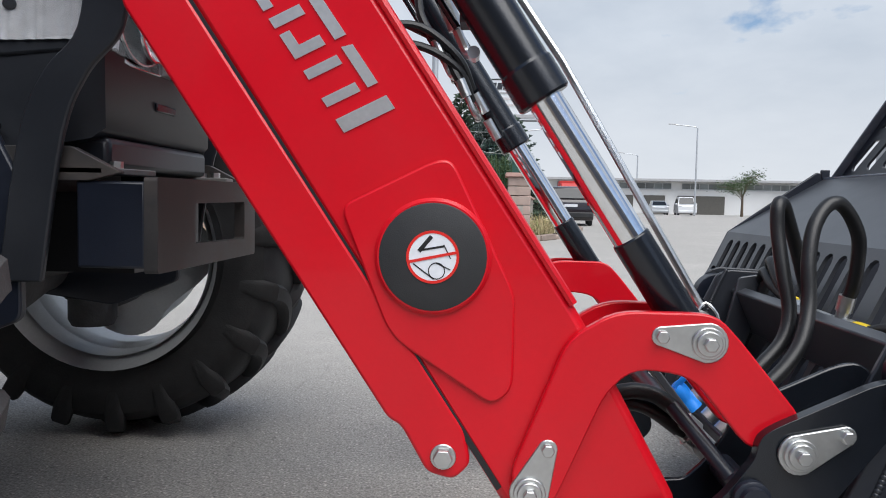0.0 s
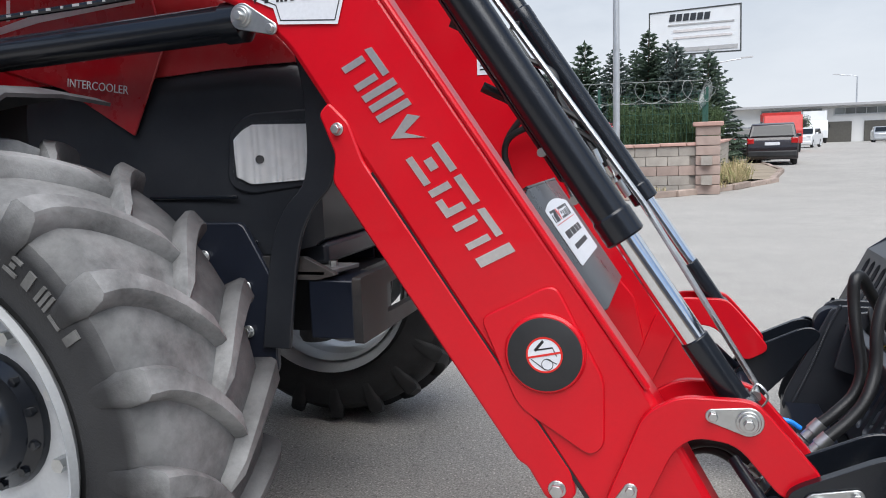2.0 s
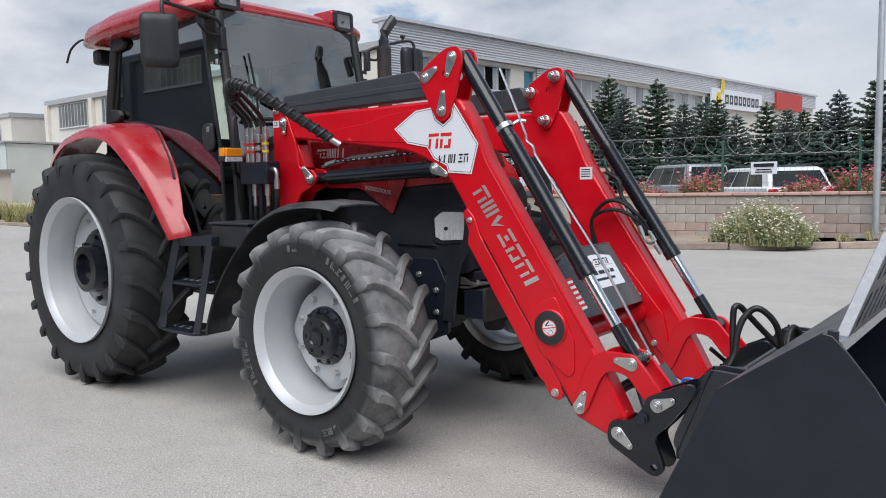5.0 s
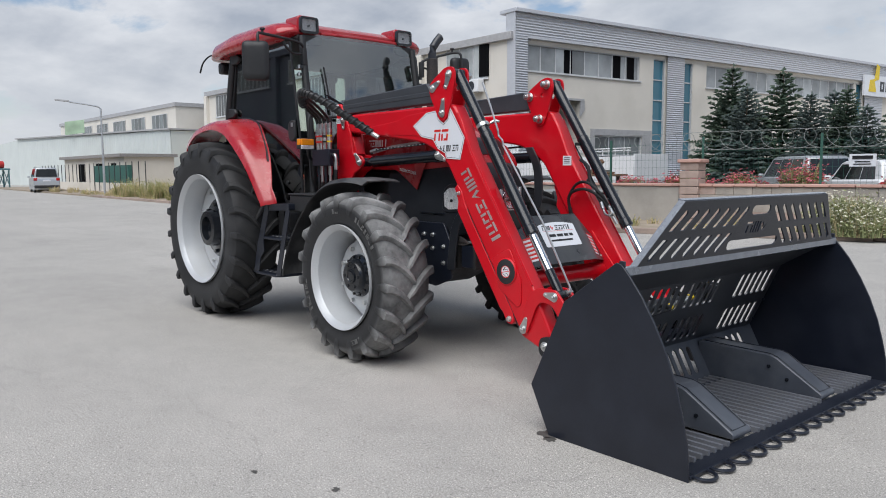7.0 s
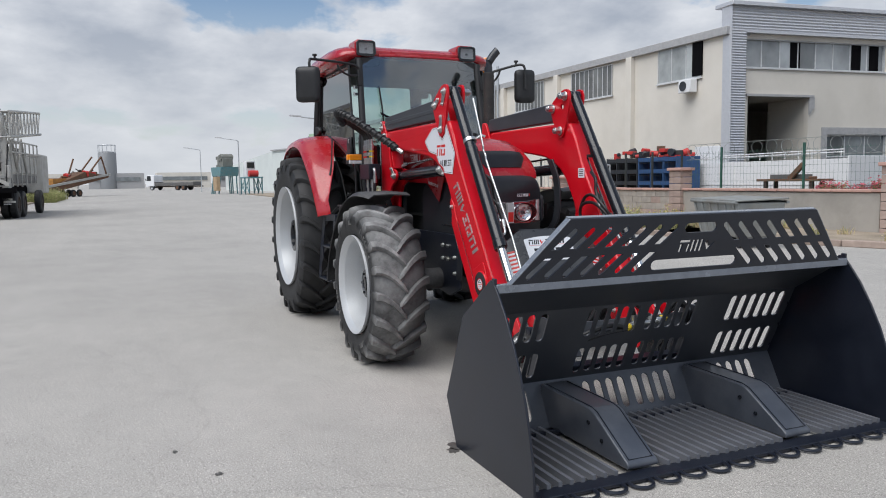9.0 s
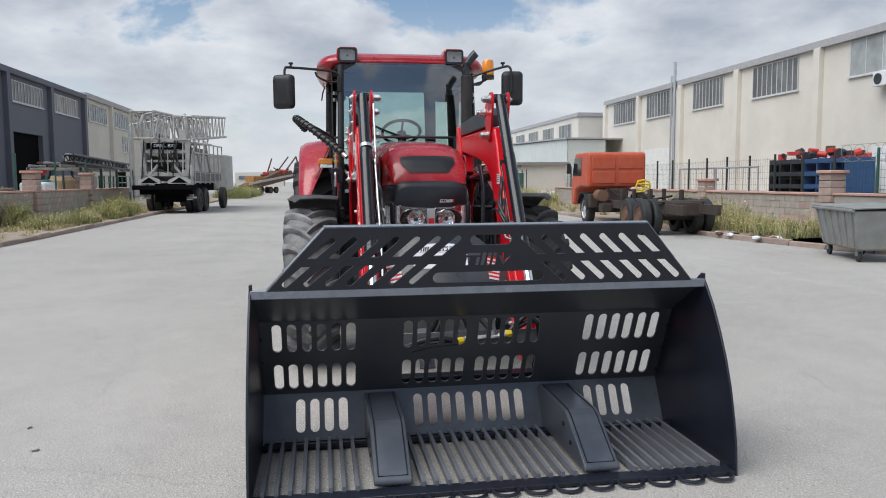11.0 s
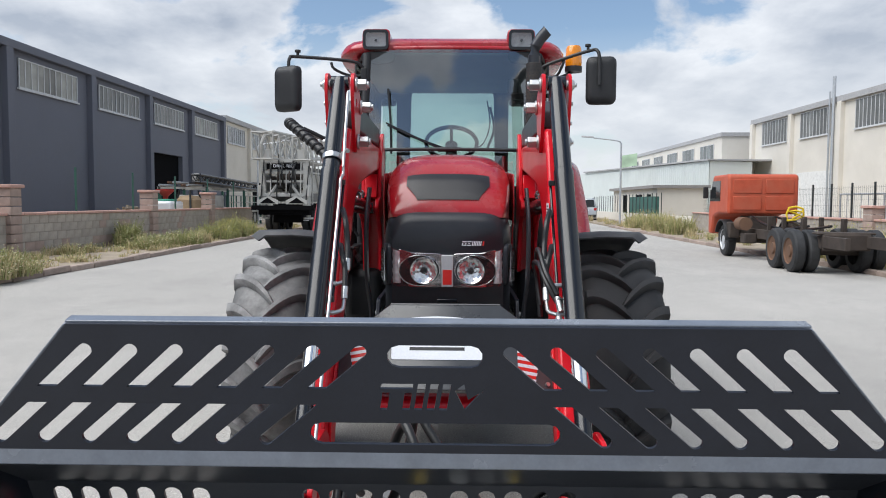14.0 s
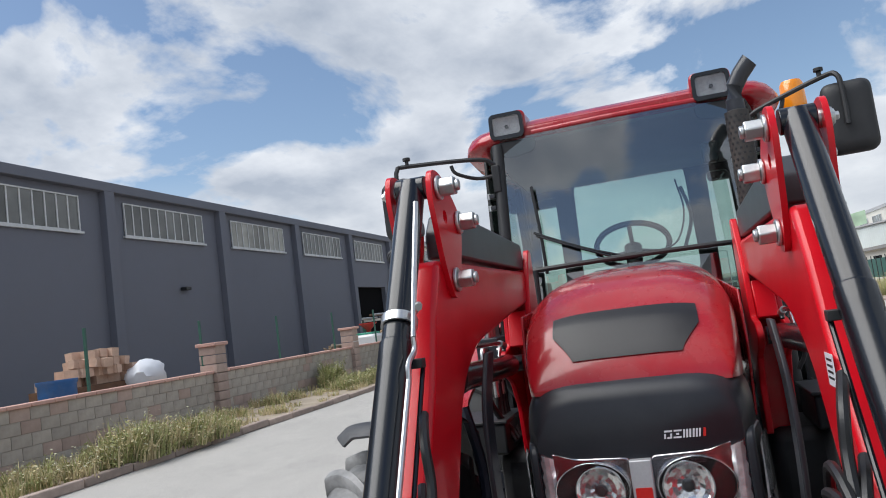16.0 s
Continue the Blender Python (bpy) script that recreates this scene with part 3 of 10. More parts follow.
b = swept(KERB_S, [(-60.0, 0.0), (-60.0, 0.09), (-0.06, 0.09), (-0.06, 0.0)])
setting("verge_south", b, SOIL, "dry bare verge beside the road", "verge")


def along(path, step):
    """Points every step metres along a plan line, with the heading."""
    out, left = [], 0.0
    for a, c in zip(path, path[1:]):
        a, c = Vector(a), Vector(c)
        L = (c - a).length
        d = (c - a) / L
        s = left
        while s < L:
            p = a + d * s
            out.append((p.x, p.y, math.atan2(d.y, d.x)))
            s += step
        left = s - L
    return out


kb = BM(); box(kb, (0, 0, 0.055), (0.96, 0.14, 0.13))
bmesh.ops.bevel(kb, geom=kb.edges[:], offset=0.015, segments=1, affect="EDGES")
kerb_me = mesh_of("kerb_stone", kb, KERB)
for nm, path in (("kerb_north", KERB_N), ("kerb_south", KERB_S)):
    line = [p for p in along(path, 0.98) if -42 < p[0] < 12 and abs(p[1]) < 30]
    base = BM()
    root = None
    for i, (x, y, h) in enumerate(line):
        o = new("kerb_stone" if root else nm, kerb_me)
        o.location, o.rotation_euler = (x, y, random.uniform(-0.02, 0.015)), (random.uniform(-0.02, 0.02), random.uniform(-0.01, 0.01), h + random.uniform(-0.02, 0.02))
        if root is None:
            root = tagged(o, "worn reddish kerb stones along the road", "kerb", kind="structure")
        else:
            o.parent = root
            o.matrix_parent_inverse = (Matrix.LocRotScale(root.location, root.rotation_euler, None)).inverted()
    base.free()

BH, BL, BD = 0.205, 0.42, 0.20
blk = BM(); box(blk, (0, 0, 0), (BL - 0.007, BD, BH - 0.007))
bmesh.ops.bevel(blk, geom=blk.edges[:], offset=0.005, segments=1, affect="EDGES")
block_me, block_me_p = mesh_of("block", blk.copy(), BLOCK), mesh_of("block", blk, BLOCK_PINK)
cp_ = BM(); box(cp_, (0, 0, 0), (0.49, 0.30, 0.065))
bmesh.ops.bevel(cp_, geom=cp_.edges[:], offset=0.01, segments=1, affect="EDGES")
coping_me = mesh_of("coping_stone", cp_, COPING)
pb_ = BM(); box(pb_, (0, 0, 0), (0.45, 0.45, BH - 0.015))
bmesh.ops.bevel(pb_, geom=pb_.edges[:], offset=0.008, segments=1, affect="EDGES")
pier_me = mesh_of("pier_block", pb_, BLOCK_PINK)


def block_wall(name, path, near, piers, rows=5, pink=(1, 2), bh=BH):
    """A wall of separate blocks and coping stones on a mortar core; near(x, y) tells which blocks are single pieces."""
    core = swept(path, [(-BD / 2 + 0.012, 0.0), (-BD / 2 + 0.012, rows * bh), (BD / 2 - 0.012, rows * bh), (BD / 2 - 0.012, 0.0)])
    w = setting(name, core, MORTAR, "low concrete-block wall with pink coping stones", "wall")
    far = BM()
    rnd = random.Random(5)
    for r in range(rows):
        for i, (x, y, h) in enumerate(along(path, BL)):
            ox = (BL / 2) * (r % 2)
            m = Matrix.Translation((x + math.cos(h) * ox, y + math.sin(h) * ox, (r + 0.5) * bh)) @ Matrix.Rotation(h, 4, "Z")
            red = rnd.random() < (0.55 if r in pink else 0.08)
            if near(x, y):
                o = new("block", block_me_p if red else block_me)
                o.parent = w
                o.matrix_basis = m @ Matrix.Diagonal((1, 1, bh / BH, 1))
            else:
                box(far, m.translation, (BL - 0.012, BD, bh - 0.012), m.to_3x3())
    if far.verts:
        tagged(part("far_blocks", far, BLOCK, w), kind="stuff")
    else:
        far.free()
    for i, (x, y, h) in enumerate(along(path, 0.5)):
        o = new("coping_stone", coping_me)
        o.parent = w
        o.matrix_basis = Matrix.Translation((x, y, rows * bh + 0.033 + rnd.uniform(-0.004, 0.004))) @ Matrix.Rotation(h + rnd.uniform(-0.015, 0.015), 4, "Z")
    for x, y, h, n in piers:
        top = 0
        for k in range(n):
            o = new("pier_block", pier_me)
            o.parent = w
            o.matrix_basis = Matrix.Translation((x, y, (k + 0.5) * bh)) @ Matrix.Rotation(h + rnd.uniform(-0.01, 0.01), 4, "Z") @ Matrix.Diagonal((1, 1, bh / BH, 1))
        o = new("pier_cap", coping_me)
        o.parent = w
        o.matrix_basis = Matrix.Translation((x, y, n * bh + 0.035)) @ Matrix.Rotation(h, 4, "Z") @ Matrix.Diagonal((1.15, 1.85, 1.3, 1))
    return w


wall_n = block_wall("wall_north", WALL_N, lambda x, y: -13.5 < x < 1.8 and y < 13.7, [(1.9, 13.75, 0.0, 7), (-5.45, 12.5, 0.15, 8), (-11.9, 12.3, 0.04, 8), (-18.0, 12.1, 0.05, 7), (-25.0, 12.0, 0.05, 7)], bh=0.19)
PLASTER = material("stained_plaster", (0.37, 0.345, 0.31), 0.9, vary=0.12, scale=1.2, bump=0.2, bump_scale=60, dirt=(0.24, 0.23, 0.20), dirt_amount=0.6, dirt_scale=1.6)
b = swept([(-5.75, 12.49), (-11.60, 12.306)], [(0.102, 0.0), (0.116, 0.0), (0.114, 0.70), (0.110, 0.935), (0.102, 0.94)])
part("render_coat", b, PLASTER, wall_n, "stained plaster coat")
block_wall("wall_south", [(8.0, -10.4), (-34.0, -10.4)], lambda x, y: -25 < x < -7, [(-5.6, -10.4, 0, 8), (-13.3, -10.4, 0, 8), (-21.4, -10.4, 0, 8), (-27.5, -10.4, 0, 8)], 5, (0, 1), 0.215)


DULL_WIRE = material("dull_wire", (0.30, 0.32, 0.31), 0.55, metal=0.5, vary=0.1)


def fence(name, path, z0, z1, step, mat, label, wires=True, coil=False, lean=0.0):
    """Posts with wires between them and, on top, a coil of barbed wire."""
    t = thing(name, label, "fence")
    pts = along(path, step)
    for x, y, h in pts:
        b = BM(); box(b, (x, y, (z0 + z1) / 2), (0.05, 0.05, z1 - z0), Matrix.Rotation(h, 3, "Z")); 
        part("post", b, mat, t, bevel=0.004)
    if wires:
        b = BM()
        fine = along(path, 0.11)
        for x, y, h in fine:
            cyl(b, (x, y, z0), (x, y, z1 - 0.1), 0.0028, n=3, caps=False)
        for k in range(6):
            z = z0 + 0.05 + (z1 - z0 - 0.2) * k / 5
            tube(b, [(x, y, z) for x, y, h in along(path, 2.0)] + [(path[-1][0], path[-1][1], z)], 0.0028, 3, 0)
        tagged(part("wire_mesh", b, mat, t), kind="stuff")
    if coil:
        b = BM()
        line = along(path, 0.035)
        pts = []
        for i, (x, y, h) in enumerate(line):
            a = i * 2 * math.pi / 13
            pts.append((x - math.sin(h) * 0.21 * math.cos(a) * 0.35 + math.cos(h) * 0.21 * math.cos(a), y + math.cos(h) * 0.21 * math.cos(a) * 0.35 + math.sin(h) * 0.21 * math.cos(a), z1 - 0.10 + 0.21 * math.sin(a)))
        tube(b, pts, 0.0055, 4, 0)
        part("barbed_coil", b, DULL_WIRE, t, "galvanised barbed-wire coil")
        for dz in (0.11, -0.31):
            b = BM(); tube(b, [(x, y, z1 + dz) for x, y, h in along(path, 2.0)] + [(path[-1][0], path[-1][1], z1 + dz)], 0.005, 4, 0)
            part("strand", b, DULL_WIRE, t)
    return t


fence("wire_fence", [(1.9, 30.0), (1.9, 13.9), (-5.4, 12.65), (-11.8, 12.42)], 0.97, 2.12, 2.6, FENCE_GREEN, "green wire fence topped by a barbed coil, on the block wall", True, True)
fence("wire_fence", [(-12.0, 12.42), (-17.6, 12.22), (-33.0, 12.02)], 0.97, 2.1, 1.25, FENCE_DARK, "dark post fence on the block wall", True)
fence("post_fence", [(-2.0, -10.55), (-34.0, -10.55)], 1.08, 2.35, 3.7, FENCE_GREEN, "thin green fence posts behind the block wall", False)
# rails among the dark fence
t = thing("gate_rail", "pale steel rail gate behind the wall", "gate")
for x0 in (-20.2, -17.6):
    b = BM(); tube(b, [(x0, 12.2, 1.0), (x0, 12.2, 1.75), (x0 + 2.3, 12.3, 1.75), (x0 + 2.3, 12.3, 1.0)], 0.03, 8, 0)
    part("frame", b, GALV, t)
    for k in range(5):
        b = BM(); cyl(b, (x0 + 0.38 * (k + 1), 12.217 + 0.016 * k, 1.0), (x0 + 0.38 * (k + 1), 12.217 + 0.016 * k, 1.75), 0.012, n=6)
        part("bar", b, GALV, t)


# ---- buildings ----
def window_unit(parent, m, w, h, n, frame=WIN_FRAME, pane=WIN_DARK, sill=True, name="window", back=0.0, bar=0.022, rim=0.05):
    """A window in the plane of m (x along the wall, y up, z outwards): frame, upright bars, panes and a sill; back: how deep it sits in its opening."""
    b = prism(BM(), [(-w / 2, 0), (w / 2, 0), (w / 2, h), (-w / 2, h)], -back, 0.05 - back * 0.5, "xy", [[(-w / 2 + rim, rim), (w / 2 - rim, rim), (w / 2 - rim, h - rim), (-w / 2 + rim, h - rim)]], m)
    win = part(name, b, frame, parent)
    for k in range(1, n):
        u = -w / 2 + w * k / n
        b = prism(BM(), [(u - bar, rim), (u + bar, rim), (u + bar, h - rim), (u - bar, h - rim)], -back + 0.002, 0.04 - back, "xy", (), m)
        part("glazing_bar", b, frame, win)
    for k in range(n):
        u0, u1 = -w / 2 + w * k / n + bar * 0.5, -w / 2 + w * (k + 1) / n - bar * 0.5
        b = prism(BM(), [(u0, 0.03), (u1, 0.03), (u1, h - 0.03), (u0, h - 0.03)], -back + 0.004, -back + 0.014, "xy", (), m)
        part("pane", b, pane, win)
    if sill:
        b = prism(BM(), [(-w / 2 - 0.1, -0.08), (w / 2 + 0.1, -0.08), (w / 2 + 0.1, 0.0), (-w / 2 - 0.1, 0.0)], 0.002, 0.10, "xy", (), m)
        part("sill", b, WIN_FRAME, win)
    return win


def on_wall(x, y, z, heading):
    """A pose on an upright wall: x along the heading, y up, z to the right of the heading."""
    c, s = math.cos(heading), math.sin(heading)
    return Matrix(((c, 0, s, x), (s, 0, -c, y), (0, 1, 0, z), (0, 0, 0, 1)))


PALE_PANE_2 = material("ribbed_pane", (0.34, 0.36, 0.36), 0.2, vary=0.3, scale=1.0, per_object=0.2)
# hall north: long side along the road
hall = thing("industrial_hall", "cream rendered industrial hall with grey corrugated office front", "building")
HX0, HX1, HY = -68.4, -26.5, 28.0
b = BM()
box(b, ((HX0 + HX1 - 12) / 2, HY + 13, 4.45), (HX1 - 12 - HX0, 26, 8.9))
box(b, (HX1 - 6.0, HY + 0.15, 4.45), (12.0, 0.30, 8.9))
part("wall", b, CREAM, hall)
b = BM(); box(b, ((HX0 + HX1) / 2, HY + 12.9, 9.1), (HX1 - HX0 + 0.3, 26.3, 0.45))
part("eave", b, TRIM_GREY, hall, bevel=0.03)
for x in (-34.7, -43.4, -51.8, -60.0, -68.2):
    b = BM(); box(b, (x, HY - 0.16, 4.45), (0.55, 0.35, 8.9))
    part("pilaster", b, CREAM, hall, bevel=0.02)
b = BM(); cyl(b, (-52.4, HY - 0.4, 0), (-52.4, HY - 0.4, 10.8), 0.12, n=10); cyl(b, (-53.2, HY - 0.3, 0), (-53.2, HY - 0.3, 9.8), 0.08, n=8)
part("downpipe", b, GALV, hall)
GRIMY = material("grimy_window", (0.12, 0.125, 0.122), 0.3, vary=0.35, scale=1.0, per_object=0.35)
GRIMY_PALE = material("pale_grimy_window", (0.22, 0.22, 0.20), 0.35, vary=0.4, scale=1.2, per_object=0.4)
for x, w in ((-39.2, 4.9), (-47.7, 4.5), (-56.0, 5.0), (-63.6, 5.2)):
    window_unit(hall, on_wall(x, HY - 0.03, 6.75, 0.0), w, 2.05, 9, WIN_FRAME, GRIMY, True, back=0.0, bar=0.03)
window_unit(hall, on_wall(-30.3, HY - 0.03, 6.9, 0.0), 3.7, 2.15, 3, WIN_FRAME, PALE_PANE_2)
# open sash drawn as a near-black box, the room's shade painted
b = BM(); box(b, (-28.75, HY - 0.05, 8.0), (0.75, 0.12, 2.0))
part("open_sash", b, PAINTED_DARK, hall)
b = BM(); box(b, (-29.2, HY - 0.35, 6.45), (1.0, 0.5, 0.75))
ac = part("air_conditioner", b, WHITE_CAR, hall, "white air-conditioner unit", bevel=0.04)
b = BM(); lathe(b, (-29.3, HY - 0.61, 6.45), (0, -1, 0), [(0, 0.28), (0.02, 0.28), (0.02, 0.24), (0.0, 0.0)], 20)
part("fan_grille", b, GUNMETAL, ac)
b = BM(); box(b, (-56, HY - 0.02, 2.0), (5.6, 0.06, 4.0))
part("pale_patch", b, material("fresh_paint_patch", (0.72, 0.72, 0.70), 0.8), hall)

# office front, turned a little from the long side
FH = radians(84.0)
fd = Vector((math.cos(FH), math.sin(FH)))


def front(u, z, out=0.0):
    p = Vector((-26.5, 28.0)) + fd * u
    return on_wall(p.x + math.sin(FH) * out, p.y - math.cos(FH) * out, z, FH)


def corrugated(u0, u1, z0, z1, mm, parent, mat, pitch=0.16, depth=0.045, upright=False):
    """Ribbed sheet as real folds: level ribs, or upright ones."""
    b = BM()
    n = int(((u1 - u0) if upright else (z1 - z0)) / pitch)
    lp = []
    for k in range(n * 2 + 1):
        t = k / (n * 2)
        dd = depth if (k // 1) % 2 else 0.0
        if upright:
            u = u0 + (u1 - u0) * t
            lp.append([mm @ Vector((u, z0, dd)), mm @ Vector((u, z1, dd))])
        else:
            z = z0 + (z1 - z0) * t
            lp.append([mm @ Vector((u0, z, dd)), mm @ Vector((u1, z, dd))])
    rings(b, lp, closed=False)
    return part("cladding", b, mat, parent, sharp=10)


mm = front(0, 0)
# openings: (from, to, foot, top)
RIBBON = [(1.1, 10.9, 7.2, 8.75), (17.9, 38.2, 7.2, 8.75)]
SLIT = [(12.25, 13.45, 0.7, 8.75), (15.35, 16.4, 0.7, 8.75), (38.6, 39.7, 0.7, 8.75)]
GATE = (1.35, 5.45, 0.02, 5.65)
SHOP = (6.8, 11.2, 0.5, 3.6)


def hole(q):
    return [(q[0], q[2]), (q[1], q[2]), (q[1], q[3]), (q[0], q[3])]


b = prism(BM(), [(0, 0), (66, 0), (66, 9.2), (0, 9.2)], -0.32, 0, "xy", [hole(q) for q in RIBBON + SLIT + [GATE, SHOP]], mm)
part("front_wall", b, CREAM, hall)
b = prism(BM(), [(0, 0), (66, 0), (66, 9.2), (0, 9.2)], -3.2, -0.33, "xy", [hole(GATE)], mm)
part("inner_wall", b, CREAM, hall)
STORE = (0.5, 12.0, 0.02, 5.9)
b = prism(BM(), [(0, 0), (66, 0), (66, 9.2), (0, 9.2)], -11, -3.21, "xy", [hole(STORE)], mm)
part("store_room", b, CREAM, hall, "dark unlit store behind the gateway")
b = prism(BM(), [(0, 0), (66, 0), (66, 9.2), (0, 9.2)], -13, -11.01, "xy", [], mm)
part("rear_wall", b, CREAM, hall)
b = prism(BM(), [(1.2, 5.65), (5.75, 5.65), (5.75, 5.78), (1.2, 5.78)], 0.0, 0.12, "xy", [], mm)
prism(b, [(5.45, 4.7), (5.8, 5.1), (5.8, 5.65), (5.45, 5.65)], 0.0, 0.10, "xy", [], mm)
part("gate_canopy", b, TRIM_GREY, hall, "rust-stained gateway lintel")
corrugated(0.0, 66, 9.15, 10.4, front(0, 0, 0.25), hall, GREY_CLAD, 0.14)
corrugated(0.0, 0.95, 0.0, 9.15, front(0, 0, 0.28), hall, GREY_CLAD, 0.14)
b = prism(BM(), [(-0.04, 0), (0.0, 0), (0.0, 10.4), (-0.04, 10.4)], -0.5, 0.34, "xy", [], mm)
part("corner_trim", b, GREY_CLAD, hall)
b = prism(BM(), [(0.0, 9.0), (66, 9.0), (66, 9.15), (0.0, 9.15)], 0.0, 0.3, "xy", [], mm)
part("lintel_trim", b, GREY_CLAD, hall)
corrugated(13.5, 15.3, 0.0, 9.15, front(0, 0, 0.12), hall, GREY_CLAD, 0.14)
corrugated(39.8, 43.0, 0.0, 9.15, front(0, 0, 0.12), hall, GREY_CLAD, 0.14)
b = prism(BM(), [(-0.1, 10.38), (66.1, 10.38), (66.1, 10.6), (-0.1, 10.6)], -1.0, 0.5, "xy", [], mm)
part("parapet_cap", b, GREY_CLAD, hall, bevel=0.02)
# pane grey stands for the sky mirrored in the glass
PALE_PANE = material("painted_sky_window", (0.30, 0.32, 0.33), 0.10, vary=0.35, scale=0.7, per_object=0.4)
for q, n in zip(RIBBON, (8, 16)):
    w = window_unit(hall, front((q[0] + q[1]) / 2, q[2]), q[1] - q[0], q[3] - q[2], n, WIN_FRAME, PALE_PANE, True, back=0.2, bar=0.035)
# near-black slabs over the panes paint the shade behind open sashes
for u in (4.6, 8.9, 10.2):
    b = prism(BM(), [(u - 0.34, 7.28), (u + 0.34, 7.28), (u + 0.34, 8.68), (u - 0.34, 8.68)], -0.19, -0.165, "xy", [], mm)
    part("open_sash", b, PAINTED_DARK, hall)
for q in SLIT:
    uc = (q[0] + q[1]) / 2
    sl = window_unit(hall, front(uc, q[2]), q[1] - q[0], q[3] - q[2], 1, WIN_FRAME, WIN_BLUE, False, back=0.2)
    for k in range(1, 6):
        z = q[2] + (q[3] - q[2]) * k / 6
        b = prism(BM(), [(q[0] + 0.03, z - 0.035), (q[1] - 0.03, z - 0.035), (q[1] - 0.03, z + 0.035), (q[0] + 0.03, z + 0.035)], -0.19, -0.13, "xy", [], mm)
        part("transom", b, WIN_FRAME, sl)
b = prism(BM(), [(6.4, 0), (12.2, 0), (12.2, 4.0), (6.4, 4.0)], 0.004, 0.05, "xy", [hole(SHOP)], mm)
part("shopfront_band", b, TRIM_GREY, hall)
sw_ = window_unit(hall, front((SHOP[0] + SHOP[1]) / 2, SHOP[2]), SHOP[1] - SHOP[0], SHOP[3] - SHOP[2], 3, WIN_FRAME, WIN_DARK, True, back=0.2, bar=0.04)
b = prism(BM(), [(SHOP[0], 2.3), (SHOP[1], 2.3), (SHOP[1], 2.4), (SHOP[0], 2.4)], -0.19, -0.12, "xy", [], mm)
part("transom", b, WIN_FRAME, sw_)
# roof signs
for u0, w, z0, z1, mat in ((44.6, 11.2, 7.75, 9.5, WHITE), (57.6, 7.2, 8.35, 10.15, BRIGHT_RED)):
    b = prism(BM(), [(u0 - w / 2, z0), (u0 + w / 2, z0), (u0 + w / 2, z1), (u0 - w / 2, z1)], 0.32, 0.5, "xy", [], mm)
    sg = part("sign_board", b, mat, hall, "large sign board")
    if mat is WHITE:
        b = BM()
        for k in range(8):
            q = u0 - 2.9 + 0.98 * k
            prism(b, [(q, 8.2), (q + 0.7, 8.2), (q + 0.7, 9.05), (q, 9.05)], 0.5, 0.53, "xy", [[(q + 0.2, 8.4), (q + 0.5, 8.4), (q + 0.5, 8.85), (q + 0.2, 8.85)]], mm)
        part("sign_strokes", b, GUNMETAL, sg)
        b = prism(BM(), [(u0 - 4.9, 8.1), (u0 - 3.6, 8.1), (u0 - 4.0, 9.2), (u0 - 4.7, 9.1)], 0.5, 0.53, "xy", [], mm)
        part("sign_emblem", b, YELLOW, sg)
        b = prism(BM(), [(u0 - 4.0, 9.0), (u0 - 3.2, 9.2), (u0 - 3.1, 10.3), (u0 - 3.6, 10.5)], 0.5, 0.53, "xy", [], mm)
        part("sign_mark", b, YELLOW, sg)

# hall south: anthracite, long side to the road
hs = thing("industrial_hall", "anthracite rendered industrial hall with high window bands", "building")
SY = -19.0
b = prism(BM(), [(25, 0), (-57.2, 0), (-57.2, 7.85), (25, 7.85)], SY - 20, SY, "xz", [[(-42.9, 0.02), (-42.9, 4.5), (-48.2, 4.5), (-48.2, 0.02)]])
part("wall", b, DARK_WALL, hs)
# near-black box fills the gateway, the shade of its depth painted in
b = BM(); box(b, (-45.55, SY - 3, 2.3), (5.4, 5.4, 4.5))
part("gateway_dark", b, PAINTED_DARK, hs)
b = BM(); box(b, (-16.1, SY - 9.9, 8.02), (82.4, 20.4, 0.36))
part("eave", b, DARK_WALL, hs, bevel=0.03)
for k in range(11):
    x = -57.0 + 7.33 * k
    b = BM(); box(b, (x, SY + 0.14, 4.0), (0.5, 0.3, 8.0))
    part("pilaster", b, DARK_WALL, hs, bevel=0.02)
    if k < 10:
        window_unit(hs, on_wall(x + 3.85, SY + 0.03, 6.3, math.pi), 5.05, 1.27, 10, WIN_FRAME, GRIMY_PALE if k % 3 == 0 else GRIMY, True, bar=0.028)
b = BM(); box(b, (-24.6, SY + 0.15, 4.3), (0.35, 0.3, 0.14))
part("camera_box", b, PLASTIC, hs, bevel=0.02)
hs2 = thing("industrial_hall", "cream rendered industrial hall adjoining the dark one", "building")
b = BM(); box(b, (-74.3, SY - 10, 4.0), (34.0, 20, 8.0))
part("wall", b, CREAM, hs2)
b = BM(); box(b, (-74.4, SY - 9.9, 8.2), (34.2, 20.4, 0.42))
part("eave", b, TRIM_GREY, hs2, bevel=0.03)
for k in range(4):
    x = -61.0 - 7.4 * k
    window_unit(hs2, on_wall(x, SY + 0.03, 6.3, math.pi), 5.0, 1.4, 8)
    b = BM(); box(b, (x - 3.7, SY + 0.14, 4.0), (0.5, 0.3, 8.0))
    part("pilaster", b, CREAM, hs2)
window_unit(hs2, on_wall(-69.5, SY + 0.03, 4.2, math.pi), 1.6, 1.5, 2)
# doorway is a near-black panel on the wall, its shade painted
b = BM(); box(b, (-67.5, SY + 0.03, 1.6), (3.2, 0.1, 3.2))
part("doorway_dark", b, PAINTED_DARK, hs2)

# second hall and pale shed farther along the north side
h2 = thing("industrial_hall", "distant cream hall with grey window bands", "building")
b = BM(); box(b, (-96, 38, 4.2), (44, 22, 8.4))
part("wall", b, CREAM, h2)
